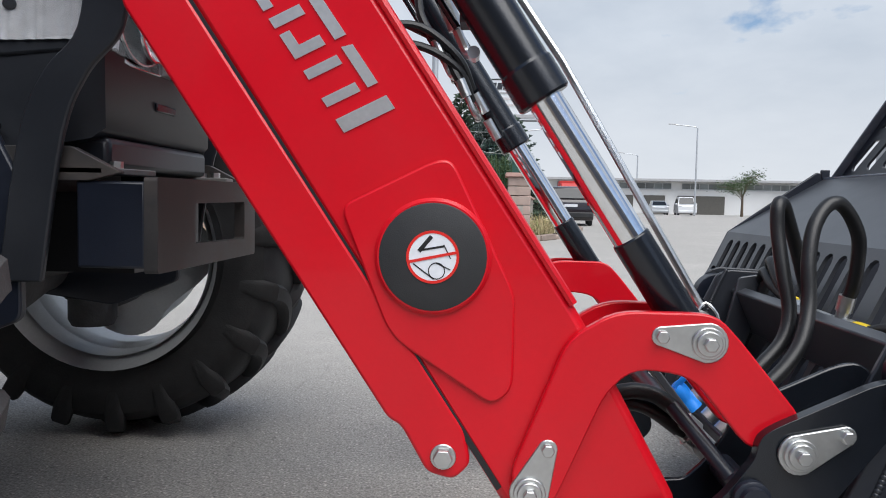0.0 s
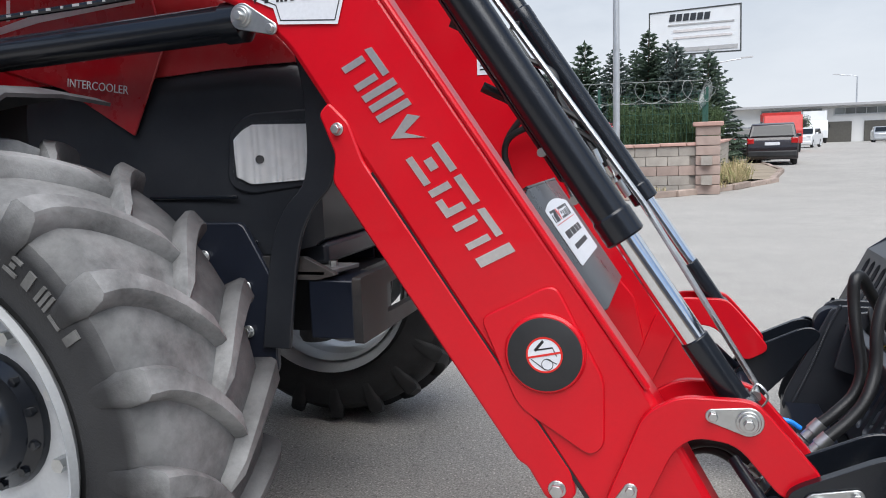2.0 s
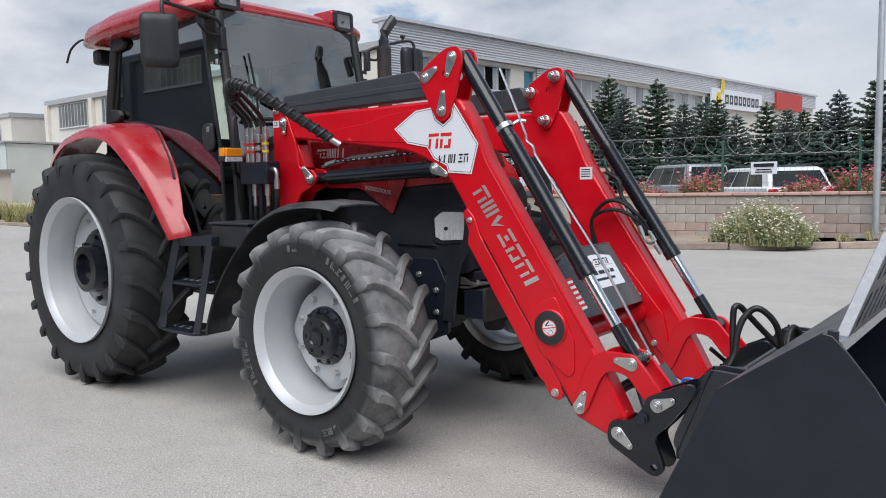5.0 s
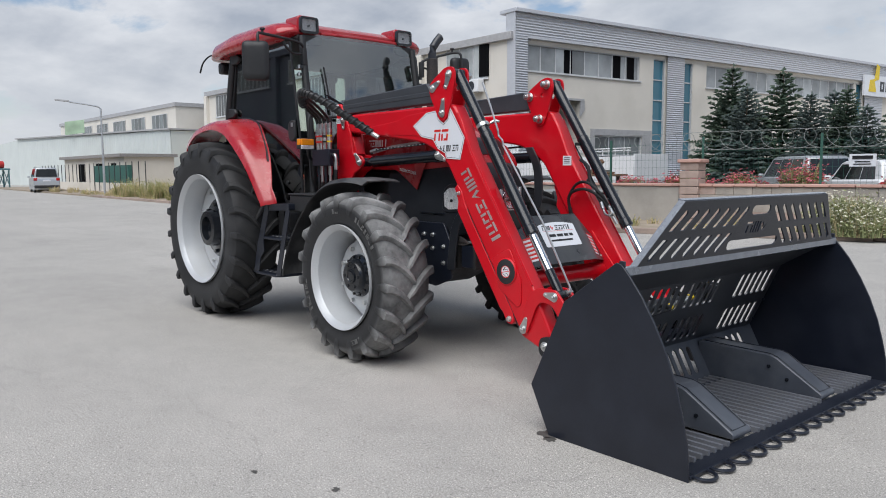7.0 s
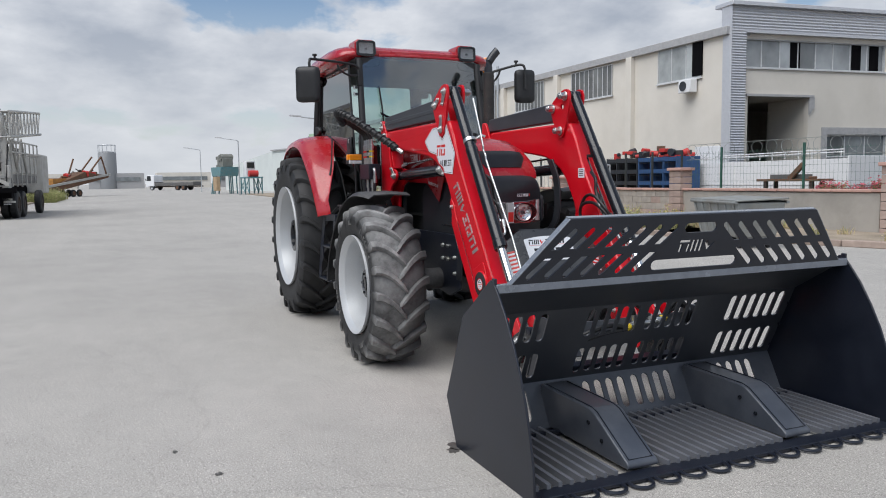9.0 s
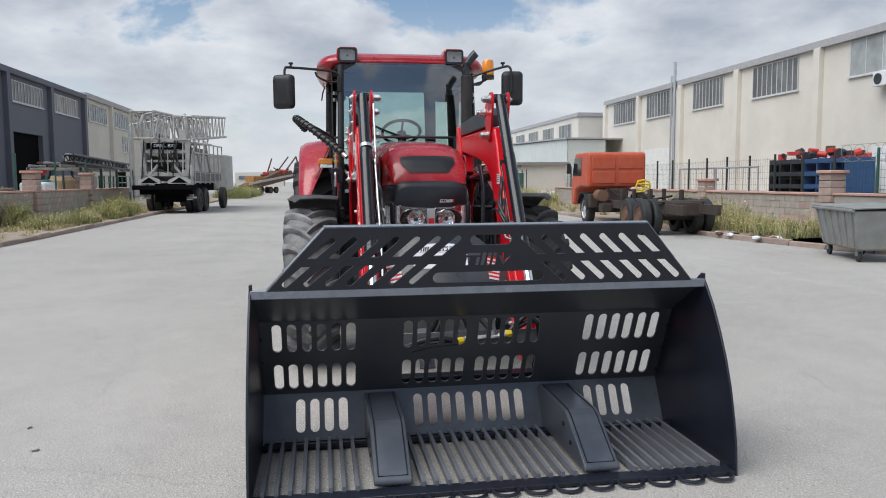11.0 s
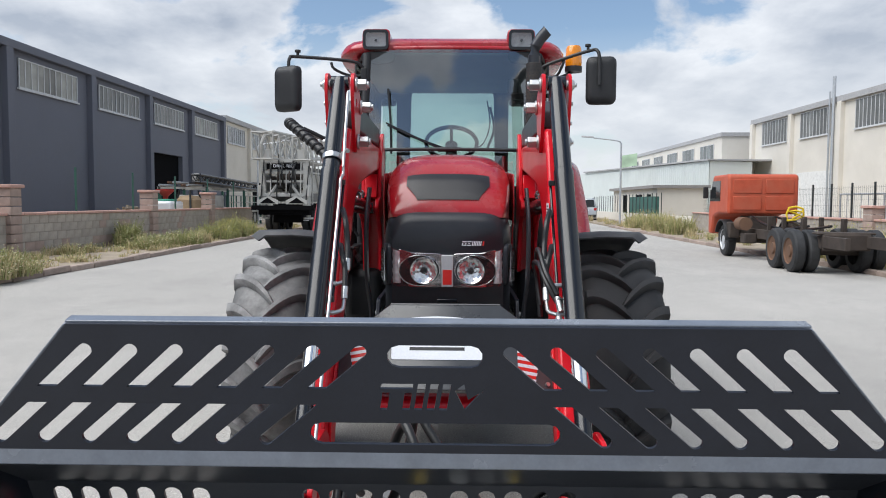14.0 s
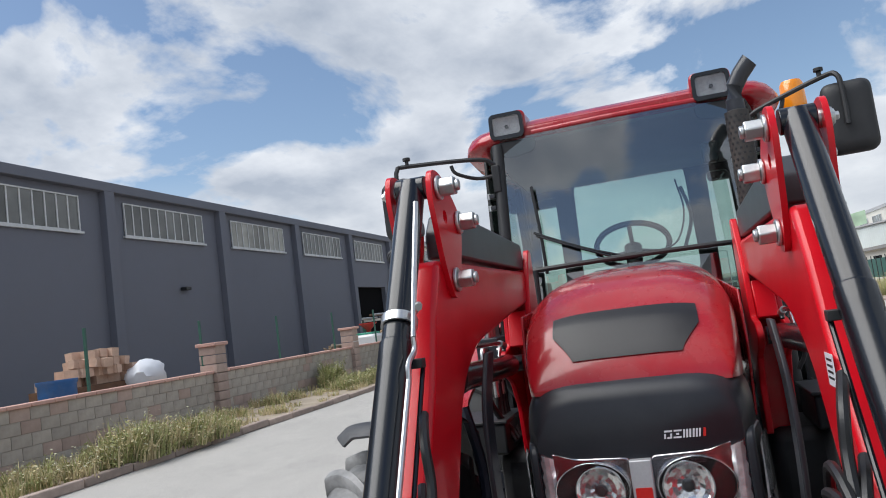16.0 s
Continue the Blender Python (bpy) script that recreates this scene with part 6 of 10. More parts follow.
part("lattice_frame", lattice_beam((-31.5, -12.3, 2.52), (-42.2, -12.4, 2.30), 0.4, 0.34, 14), GUNMETAL, pr, "dark lattice frame")
b = BM(); cyl(b, (-33.6, -12.9, 2.62), (-37.8, -12.7, 2.50), 0.15, n=14); cyl(b, (-33.2, -12.92, 2.63), (-33.6, -12.9, 2.62), 0.19, n=14); part("ram", b, RIG_GREY, pr)
# brick stack, barrel, sack behind the south wall
bs = thing("brick_stack", "stack of red hollow bricks on the ground behind the wall", "bricks")
hb_ = BM(); box(hb_, (0, 0, 0), (0.38, 0.19, 0.19)); brick_me = mesh_of("brick", hb_, BRICK_RED)
rnd = random.Random(3)
b = BM(); box(b, (-11.75, -12.6, 0.60), (2.3, 1.2, 1.2)); part("pallet", b, RUST, bs)
for k in range(72):
    lay = 0 if k < 28 else (1 if k < 48 else (2 if k < 62 else 3))
    o = new("brick", brick_me); o.parent = bs
    o.location = (-11.75 + rnd.uniform(-1.05, 1.05) * (1 - 0.24 * lay), -12.5 + rnd.uniform(-0.45, 0.45), 1.3 + 0.19 * lay)
    o.rotation_euler = (rnd.uniform(-0.1, 0.1) * (lay > 1), rnd.uniform(-0.15, 0.15) * (lay > 1), rnd.choice((0, 1.57)) + rnd.uniform(-0.2, 0.2))
br = thing("barrel", "open blue plastic barrel behind the wall", "barrel", at=(-10.2, -12.05, 0.52))
b = BM(); lathe(b, (0, 0, 0), (0, 0, 1), [(0, 0.0), (0, 0.34), (0.3, 0.37), (0.8, 0.37), (0.84, 0.40), (0.90, 0.40), (0.90, 0.36), (0.2, 0.34), (0.2, 0.0)], 28); part("shell", b, material("faded_blue_plastic", (0.03, 0.13, 0.36), 0.5, vary=0.2, scale=4, dirt=(0.2, 0.2, 0.2), dirt_amount=0.3), br)
b = BM(); box(b, (0, 0, -0.26), (0.9, 0.9, 0.52)); part("stand", b, RUST, br)
sk = thing("sack", "crumpled white sack leaning by the bricks", "sack", at=(-12.75, -11.9, 1.22))
b = BM(); bmesh.ops.create_icosphere(b, subdivisions=3, radius=0.52)
for v in b.verts:
    v.co = Vector((v.co.x * 1.1, v.co.y * 0.7, v.co.z * 0.75)) * (1 + 0.22 * noise.noise(v.co * 5))
part("bag", b, WHITE, sk, sharp=60)
b = BM(); box(b, (0, 0, -0.78), (0.8, 0.7, 0.88)); part("stand", b, RUST, sk)


# ---- plants ----
NEEDLE = [material("fir_needles", (0.085, 0.125, 0.085), 0.75, vary=0.3, scale=2.0, fine=0.2, fine_scale=20), material("blue_fir_needles", (0.12, 0.155, 0.14), 0.75, vary=0.3, scale=2.0, fine=0.2, fine_scale=20)]
BARK = material("bark", (0.11, 0.08, 0.055), 0.9, vary=0.25, bump=0.5, bump_scale=40)


def poly_mesh(name, verts, faces, mats, idx=None):
    me = bpy.data.meshes.new(name)
    me.from_pydata(verts, [], faces)
    for m in mats:
        me.materials.append(m)
    if idx:
        me.polygons.foreach_set("material_index", idx)
    me.update()
    return me


def fir_meshes(h, seed, mat):
    """Trunk with limbs, and a crown of needle sprays on drooping whorls."""
    r = random.Random(seed)
    b = BM()
    cyl(b, (0, 0, 0), (0, 0, h * 0.97), h * 0.022, 0.01, n=8)
    V, F = [], []
    levels = int(h * 5.5)
    for i in range(levels):
        f = i / levels
        z = h * (0.10 + 0.89 * f)
        R = h * 0.34 * (1 - f) ** 0.85 * r.uniform(0.78, 1.12) + 0.05
        n = max(4, int(9 * (1 - f) + 4))
        a0 = r.uniform(0, 6.28)
        for k in range(n):
            a = a0 + 2 * math.pi * k / n + r.uniform(-0.25, 0.25)
            L = R * r.uniform(0.7, 1.15)
            tip = Vector((math.cos(a) * L, math.sin(a) * L, z + L * (0.10 + 0.35 * f) - L * L * 0.10))
            root = Vector((0, 0, z))
            if L > 0.3 and k % 2 == 0:
                cyl(b, root, root.lerp(tip, 0.8), 0.015, 0.005, n=4, caps=False)
            side = Vector((-math.sin(a), math.cos(a), 0))
            steps = max(3, int(L / 0.11))
            for s in range(1, steps + 1):
                t = s / steps
                p = root.lerp(tip, t) + Vector((0, 0, r.uniform(-0.03, 0.03)))
                w = (0.30 * L * (1.15 - t) + 0.07) * r.uniform(0.7, 1.2)
                fw = (tip - root).normalized() * (0.16 + 0.05 * r.random())
                for sg in (-1, 1):
                    q = p + side * sg * w + fw * 0.9 + Vector((0, 0, -0.06 * r.random() - 0.02))
                    up = Vector((0, 0, 0.035 + 0.03 * r.random()))
                    i0 = len(V)
                    V += [p - fw * 0.3 + up * 0.3, p + fw * 0.5 - up * 0.4, q]
                    F.append((i0, i0 + 1, i0 + 2))
                    i0 = len(V)
                    V += [p + up, p - up * 1.4, p.lerp(q, 0.9) + up * r.uniform(-1, 1)]
                    F.append((i0, i0 + 1, i0 + 2))
    # leader
    for k in range(10):
        a = r.uniform(0, 6.28)
        p = Vector((0, 0, h * (0.93 + 0.007 * k)))
        i0 = len(V)
        V += [p, p + Vector((math.cos(a) * 0.10, math.sin(a) * 0.10, 0.02)), p + Vector((0, 0, 0.12))]
        F.append((i0, i0 + 1, i0 + 2))
    return mesh_of("trunk", b, BARK), poly_mesh("crown", V, F, [mat])


fir_kinds = [fir_meshes(5.0, 1, NEEDLE[0]), fir_meshes(4.4, 2, NEEDLE[1]), fir_meshes(3.8, 3, NEEDLE[0]), fir_meshes(5.4, 4, NEEDLE[1])]
rnd = random.Random(11)
spots = [(-12.4, 27.0, 5.8), (-11.2, 26.0, 4.8), (-10.2, 27.0, 5.4), (-8.85, 26.5, 4.35), (-7.7, 27.0, 4.5), (-6.6, 26.0, 3.7), (-5.8, 27.0, 4.1), (-4.8, 26.0, 3.8), (-3.9, 27.0, 3.75),
         (-3.1, 26.0, 4.25), (-1.9, 26.0, 4.6), (-0.8, 25.5, 4.3), (0.3, 26.0, 4.85), (1.25, 25.6, 4.3), (2.3, 26.4, 3.9), (0.9, 29.0, 4.8), (-0.3, 30.0, 4.6), (2.4, 29.5, 4.4), (1.7, 27.4, 4.0), (-2.4, 29.0, 4.2), (-5.2, 30.0, 4.0), (-9.4, 30.0, 4.7), (-13.6, 28.5, 4.6)]
FIR_H = (5.0, 4.4, 3.8, 5.4)
for i, (x, y, h) in enumerate(spots):
    k = i % 4
    s = h / FIR_H[k]
    t = thing("fir_tree", "dense dark green fir tree behind the wire fence", "tree", "fir trees behind the fence")
    t.matrix_basis = Matrix.Translation((x, y, 0)) @ Matrix.Rotation(rnd.uniform(0, 6.28), 4, "Z") @ Matrix.Diagonal((s, s, s, 1))
    for nm, me in zip(("trunk", "crown"), fir_kinds[k]):
        o = new(nm, me)
        o.parent = t


LEAF = [material("dry_grass", (0.52, 0.43, 0.25), 0.85, vary=0.25, scale=3), material("green_weed", (0.29, 0.30, 0.12), 0.8, vary=0.3, scale=3), material("pale_flower", (0.62, 0.60, 0.42), 0.8), material("yellow_flower", (0.62, 0.52, 0.05), 0.8), material("pink_flower", (0.62, 0.16, 0.20), 0.8), material("dark_leaf", (0.05, 0.085, 0.03), 0.8, vary=0.3), material("pale_leaf", (0.27, 0.30, 0.14), 0.8, vary=0.3), material("cream_blossom", (0.75, 0.73, 0.60), 0.8)]


def plants(name, label, spots, seed, category="weeds", leaf=1, bloom=0.30):
    """Tufts of blades, leaves and small flowers: spots of (x, y, z, height, spread, share of green, flower kind)."""
    r = random.Random(seed)
    V, F, I = [], [], []
    for x, y, z, h, sp, green, fl in spots:
        nb = int(22 + 60 * h)
        for k in range(nb):
            a = r.uniform(0, 6.28)
            d = sp * r.random() ** 0.7
            bx, by = x + d * math.cos(a) * 0.75, y + d * math.sin(a) * 0.75
            hh = h * r.uniform(0.35, 1.1) * (1 - 0.35 * d / max(sp, 0.01))
            lx, ly = math.cos(a) * hh * r.uniform(0.05, 0.5), math.sin(a) * hh * r.uniform(0.05, 0.5)
            w = r.uniform(0.004, 0.011) + 0.004 * h
            pa = r.uniform(0, 3.14)
            wx, wy = math.cos(pa) * w, math.sin(pa) * w
            is_g = r.random() < green
            mi = leaf if is_g else 0
            i0 = len(V)
            V += [(bx - wx, by - wy, z), (bx + wx, by + wy, z), (bx + lx * 0.4 + wx * 0.8, by + ly * 0.4 + wy * 0.8, z + hh * 0.6), (bx + lx * 0.4 - wx * 0.8, by + ly * 0.4 - wy * 0.8, z + hh * 0.6), (bx + lx, by + ly, z + hh)]
            F += [(i0, i0 + 1, i0 + 2, i0 + 3), (i0 + 3, i0 + 2, i0 + 4)]
            I += [mi, mi]
            if is_g or r.random() < 0.35:
                for j in range(3):
                    f = r.uniform(0.2, 0.95)
                    c = Vector((bx + lx * f, by + ly * f, z + hh * f))
                    s = r.uniform(0.012, 0.032) * (0.6 + h)
                    e1 = Vector((r.uniform(-1, 1), r.uniform(-1, 1), r.uniform(-0.4, 0.6))).normalized() * s
                    e2 = Vector((r.uniform(-1, 1), r.uniform(-1, 1), r.uniform(-0.4, 0.6))).normalized() * s * 0.6
                    i0 = len(V)
                    V += [c, c + e1 + e2, c + e1 * 2, c + e1 - e2]
                    F.append((i0, i0 + 1, i0 + 2, i0 + 3))
                    I.append(mi)
            if fl is not None and r.random() < bloom:
                c = Vector((bx + lx, by + ly, z + hh))
                for j in range(3):
                    s = r.uniform(0.008, 0.018) * (2.6 if fl == 4 else 1.6 if fl == 7 else 1.0)
                    e1 = Vector((r.uniform(-1, 1), r.uniform(-1, 1), r.uniform(-0.3, 0.6))) * s
                    e2 = Vector((r.uniform(-1, 1), r.uniform(-1, 1), r.uniform(-0.3, 0.6))) * s
                    i0 = len(V)
                    V += [c - e1, c + e2, c + e1, c - e2]
                    F.append((i0, i0 + 1, i0 + 2, i0 + 3))
                    I.append(fl)
    o = new(name, poly_mesh(name, [tuple(v) for v in V], F, LEAF, I))
    return tagged(o, label, category, kind="stuff")


r = random.Random(21)
sp = []
for k in range(430):
    x = -2 - 36 * r.random() ** 1.15
    near_wall = r.random()
    y = -7.95 - 2.2 * near_wall
    clump = 0.5 + 0.5 * noise.noise(Vector((x * 0.45, y * 0.6, 2.0)))
    if clump < 0.50 and r.random() < 0.85:
        continue
    sp.append((x, y, 0.09, 0.10 + 0.26 * clump * r.random(), 0.24, 0.20 + 0.4 * (clump > 0.62), 2 if r.random() < 0.25 else None))
# bushy clumps: place, height, spread, share of green, flower kind
for x, y, h, w, n_, green, fl in ((-7.6, -8.1, 0.85, 0.8, 80, 0.55, 2), (-8.9, -8.0, 0.70, 0.75, 60, 0.50, 2), (-9.9, -8.2, 0.35, 0.6, 16, 0.3, 2), (-6.2, -8.3, 0.55, 0.8, 36, 0.4, 2), (-4.6, -8.4, 0.5, 0.8, 26, 0.35, 2), (-18.6, -9.9, 1.15, 0.5, 18, 0.85, 2), (-17.6, -8.8, 0.62, 0.9, 40, 0.7, 2),
                                  (-18.9, -8.4, 0.72, 0.9, 44, 0.75, 2), (-20.3, -8.3, 0.55, 0.6, 20, 0.1, None), (-22.6, -8.6, 0.9, 0.9, 44, 0.85, 3), (-24.4, -8.5, 1.05, 0.9, 44, 0.85, 3), (-26.6, -8.8, 1.0, 1.0, 36, 0.8, 3), (-14.5, -9.6, 0.45, 0.7, 14, 0.4, 2), (-12.2, -9.5, 0.40, 0.8, 14, 0.4, 2)):
    for k in range(n_):
        a, d = r.uniform(0, 6.28), w * r.random() ** 0.6
        sp.append((x + d * math.cos(a) * 1.3, max(-10.2, y + d * math.sin(a) * 0.6), 0.09, h * r.uniform(0.45, 1.05) * (1 - 0.35 * d / w), 0.20, green, fl))
for k in range(160):
    x = -58 - 16 * r.random()
    sp.append((x, -7.0 - 2.4 * r.random(), 0.0, r.uniform(0.5, 1.3), 0.5, 0.95, None))
plants("verge_weeds", "dry grass and flowering weeds on the south verge", sp, 31)
sp = []
for k in range(560):
    x = 2.2 - 62 * r.random() ** 1.25
    yk = np.interp(x, [-80, -25, -10.3, -7.5, -4.6, -1.3, 1.2, 2.9], [10.6, 8.7, 8.55, 8.95, 9.85, 10.9, 13.0, 15.4])
    yw = np.interp(x, [-34, -17.6, -11.8, -5.4, 2.45], [11.9, 12.1, 12.3, 12.5, 13.7])
    y = yk + 0.2 + (yw - yk - 0.4) * r.random()
    dens = 0.2 if x > -9 else 0.42
    if r.random() > dens:
        continue
    sp.append((x, y, 0.09, (0.12 + 0.25 * r.random()) if x > -9 else 0.16 + 0.42 * r.random() ** 1.6, 0.22, 0.12 + 0.5 * (r.random() < 0.25), 3 if r.random() < 0.25 else None))
for x, h, nn in ((-12.8, 0.9, 16), (-14.6, 1.1, 16), (-11.0, 0.7, 12), (-30, 1.1, 20), (-34, 1.2, 20), (-38, 1.2, 16), (-10.0, 0.6, 10)):
    for k in range(nn):
        yk = np.interp(x, [-80, -25, -10.3], [10.6, 8.7, 8.55])
        sp.append((x + r.uniform(-1.2, 1.2), yk + r.uniform(0.5, 1.6), 0.09, h * r.uniform(0.5, 1.0), 0.3, 0.6, 3))
for k in range(40):
    sp.append((2.5 + r.uniform(-0.4, 0.5), 17.0 + r.uniform(-1.5, 4.5), 0.09, r.uniform(0.25, 0.6), 0.25, 0.2, None))
plants("verge_weeds", "dry grass and yellow-flowering weeds on the north verge", sp, 33)
def leafy_tree(x, y, h, seed):
    """A broad-leaved tree: forked trunk, limbs and clumps of small leaves with gaps between."""
    r = random.Random(seed)
    t = thing("leafy_tree", "broad green tree in front of the depot", "tree", at=(x, y, 0))
    b = BM()
    tips = []
    rings(b, [[(q * math.cos(a), q * math.sin(a), z) for a in [6.283 * k / 8 for k in range(8)]] for z, q in ((0, 0.16), (h * 0.2, 0.12), (h * 0.36, 0.10))])
    for k in range(9):
        a, e = 6.283 * k / 9 + r.uniform(-0.3, 0.3), r.uniform(0.35, 1.2)
        p0 = Vector((0, 0, h * r.uniform(0.25, 0.36)))
        p1 = p0 + Vector((math.cos(a) * math.cos(e), math.sin(a) * math.cos(e), math.sin(e))) * h * r.uniform(0.28, 0.5)
        tube(b, [p0, p0.lerp(p1, 0.5) + Vector((0, 0, 0.08 * h)), p1], 0.04, 5, 2)
        tips += [p1, p0.lerp(p1, 0.65) + Vector((0, 0, 0.1 * h))]
    part("trunk", b, BARK, t)
    V, F = [], []
    for p in tips:
        for k in range(150):
            d = Vector((r.gauss(0, 1), r.gauss(0, 1), r.gauss(0, 0.7))) * h * 0.075
            c = p + d
            q = 0.055 + 0.05 * r.random()
            e1 = Vector((r.uniform(-1, 1), r.uniform(-1, 1), r.uniform(-0.6, 0.6))).normalized() * q
            e2 = Vector((r.uniform(-1, 1), r.uniform(-1, 1), r.uniform(-0.6, 0.6))).normalized() * q * 0.6
            i0 = len(V)
            V += [c - e1, c + e2, c + e1, c - e2]
            F.append((i0, i0 + 1, i0 + 2, i0 + 3))
    o = new("crown", poly_mesh("crown", [tuple(v) for v in V], F, [LEAF[5]]))
    o.parent = t
    return t


leafy_tree(26.5, 74.0, 5.6, 5)
leafy_tree(12.0, 78.0, 3.6, 8)
# bushy shrub with pale flowers in front of the wall
for bx, by, rad, hh, fl, lab in ((-1.35, 11.15, 0.85, 0.95, 7, "bushy pale green shrub full of cream blossom"),):
    sp = []
    for k in range(130):
        a, d = r.uniform(0, 6.28), r.random() ** 0.5
        sp.append((bx + rad * d * math.cos(a), by + 0.4 * d * math.sin(a), 0.09, hh * (1 - 0.5 * d * d) * r.uniform(0.6, 1.0), 0.16, 0.8, fl))
    plants("shrub", lab, sp, 35, "shrub", 6, 0.5)
sp = []
for bx, by, rad, hh in ((-6.6, 14.2, 0.6, 0.75), (-5.0, 14.0, 0.5, 0.7), (-3.5, 13.9, 0.4, 1.0), (-0.4, 14.6, 0.4, 1.0), (-1.4, 14.4, 0.4, 0.7), (-8.2, 14.2, 0.55, 0.6)):
    for k in range(17):
        a, d = r.uniform(0, 6.28), r.random() ** 0.5
        sp.append((bx + rad * d * math.cos(a), by + 0.5 * d * math.sin(a), 0.75, hh * (1 - 0.4 * d * d) * r.uniform(0.6, 1.0), 0.14, 0.9, 4))
plants("rose_bushes", "pink-flowering rose bushes in the raised bed behind the wall", sp, 37, "bushes", 1, 0.75)
b = BM(); box(b, (-5.0, 14.3, 0.375), (13.0, 1.4, 0.75)); setting("planting_bed", b, SOIL, "raised soil bed behind the wall", "bed")
# dense green hedge by the corner
sp = []
for k in range(260):
    sp.append((r.uniform(-0.2, 2.2), r.uniform(17.5, 31.0), r.uniform(0.1, 1.6), r.uniform(0.5, 0.9), 0.35, 1.0, None))
plants("hedge", "dense green hedge under the firs at the corner", sp, 39, "hedge", 5)
# galvanised refuse container on castors by the north kerb
rc = thing("refuse_container", "galvanised wheeled refuse container standing by the kerb", "container", at=(-5.85, 8.46, 0))
rc.rotation_euler = (0, 0, radians(-17))
b = BM()
rings(b, [[(-0.80, -0.36, 0.20), (0.80, -0.36, 0.20), (0.80, 0.36, 0.20), (-0.80, 0.36, 0.20)], [(-0.92, -0.48, 0.86), (0.92, -0.48, 0.86), (0.92, 0.48, 0.86), (-0.92, 0.48, 0.86)]])
GALV_WORN = material("worn_galvanised", (0.27, 0.285, 0.28), 0.55, metal=0.35, vary=0.2, scale=3, dirt=(0.25, 0.22, 0.18), dirt_amount=0.6, dirt_scale=2.5)
bin_ = part("bin_body", b, GALV_WORN, rc, bevel=0.03)
for s in (-1, 1):
    for k in range(6):
        b = BM(); tube(b, [(-0.70 + 0.28 * k, s * 0.37, 0.24), (-0.80 + 0.32 * k, s * 0.485, 0.84)], 0.022, 6, 0)
        part("rib", b, GALV_WORN, bin_)
    b = BM(); tube(b, [(-0.94, s * 0.50, 0.86), (0.94, s * 0.50, 0.86)], 0.028, 8, 0)
    part("rim_bar", b, GALV_WORN, bin_)
    for e in (-1, 1):
        b = BM(); lathe(b, (e * 0.66, s * 0.28 - 0.025, 0.09), (0, 1, 0), [(0, 0.0), (0, 0.08), (0.01, 0.09), (0.04, 0.09), (0.05, 0.08), (0.05, 0.0)], 20)
        part("castor", b, RUBBER, rc)
        b = BM(); box(b, (e * 0.66, s * 0.28, 0.16), (0.06, 0.09, 0.12))
        part("castor_fork", b, GALV_WORN, rc)
b = BM(); box(b, (0, 0, 0.91), (1.92, 1.02, 0.035), Euler((radians(2), 0, 0)).to_matrix())
part("lid", b, GALV_WORN, rc, "flat grey lid", bevel=0.012)
# litter by the lorry
lt = thing("litter", "pale scraps of rubbish on the verge", "litter")
for k in range(14):
    b = BM(); bmesh.ops.create_icosphere(b, subdivisions=1, radius=0.10)
    c = Vector((-12.2 + r.uniform(-0.6, 3.5), 8.75 + r.uniform(-0.3, 0.3), 0.11))
    for v in b.verts:
        v.co = c + Vector((v.co.x * r.uniform(0.6, 1.6), v.co.y * r.uniform(0.6, 1.4), v.co.z * 0.5))
    part("scrap", b, (WHITE, MORTAR, RUST)[k % 3], lt)


# ---- tractor ----
tractor = thing("tractor", "red and black farm tractor with cab, standing on the concrete yard", "tractor")


def tyre_mesh(bm, R, rim, w, lug_h):
    """Carcass of a farm tyre about the y axis, outer side towards -y."""
    Rc = R - lug_h
    half = w / 2
    prof = [(-half * 0.80, rim - 0.012), (-half * 0.86, rim + 0.012), (-half * 0.90, rim + 0.020), (-half * 0.90, rim + 0.026), (-half * 0.99, rim + (Rc - rim) * 0.38), (-half, rim + (Rc - rim) * 0.58),
            (-half * 0.97, rim + (Rc - rim) * 0.78), (-half * 0.91, Rc - 0.03), (-half * 0.76, Rc - 0.010), (-half * 0.5, Rc), (0, Rc + 0.006)]
    prof = prof + [(-s, r) for s, r in prof[-2::-1]]
    return lathe(bm, (0, 0, 0), (0, 1, 0), prof, 72)


def lug_mesh(bm, R, w, lug_h, sweep, side):
    """One curved tread lug: level at the shoulder, steeper towards the middle, its outer end running down the side wall."""
    Rc, half = R - lug_h, w / 2
    rows = []
    for i in range(9):
        u = i / 8
        a = side * (-0.028 + u * (half * 0.985 + 0.028))
        th = sweep * (1 - (1 - u) ** 1.7)
        top = R - 0.004 - 0.026 * u ** 4
        base = Rc - 0.012 - 0.030 * u ** 4
        t1, t0 = (0.025 + 0.013 * u), (0.018 + 0.010 * u)
        if i == 0:
            top, t0 = top - 0.012, t0 * 0.6
        rows.append([(base, a, th - t1 / R), (top - 0.010, a, th - (t0 + 0.003) / R), (top, a, th - (t0 - 0.006) / R), (top, a, th + (t0 - 0.006) / R), (top - 0.010, a, th + (t0 + 0.003) / R), (base, a, th + t1 / R)])
    for drop, out, k in ((0.045, 1.035, 0.92), (0.075, 1.035, 0.78), (0.098, 1.015, 0.45)):
        a = side * half * out
        rows.append([(Rc - drop - 0.02, a * 0.97, sweep - 0.034 * k / R), (Rc - drop - 0.004, a * 0.995, sweep - 0.028 * k / R), (Rc - drop + 0.004, a, sweep - 0.018 * k / R),
                     (Rc - drop + 0.004, a, sweep + 0.018 * k / R), (Rc - drop - 0.004, a * 0.995, sweep + 0.028 * k / R), (Rc - drop - 0.02, a * 0.97, sweep + 0.034 * k / R)])
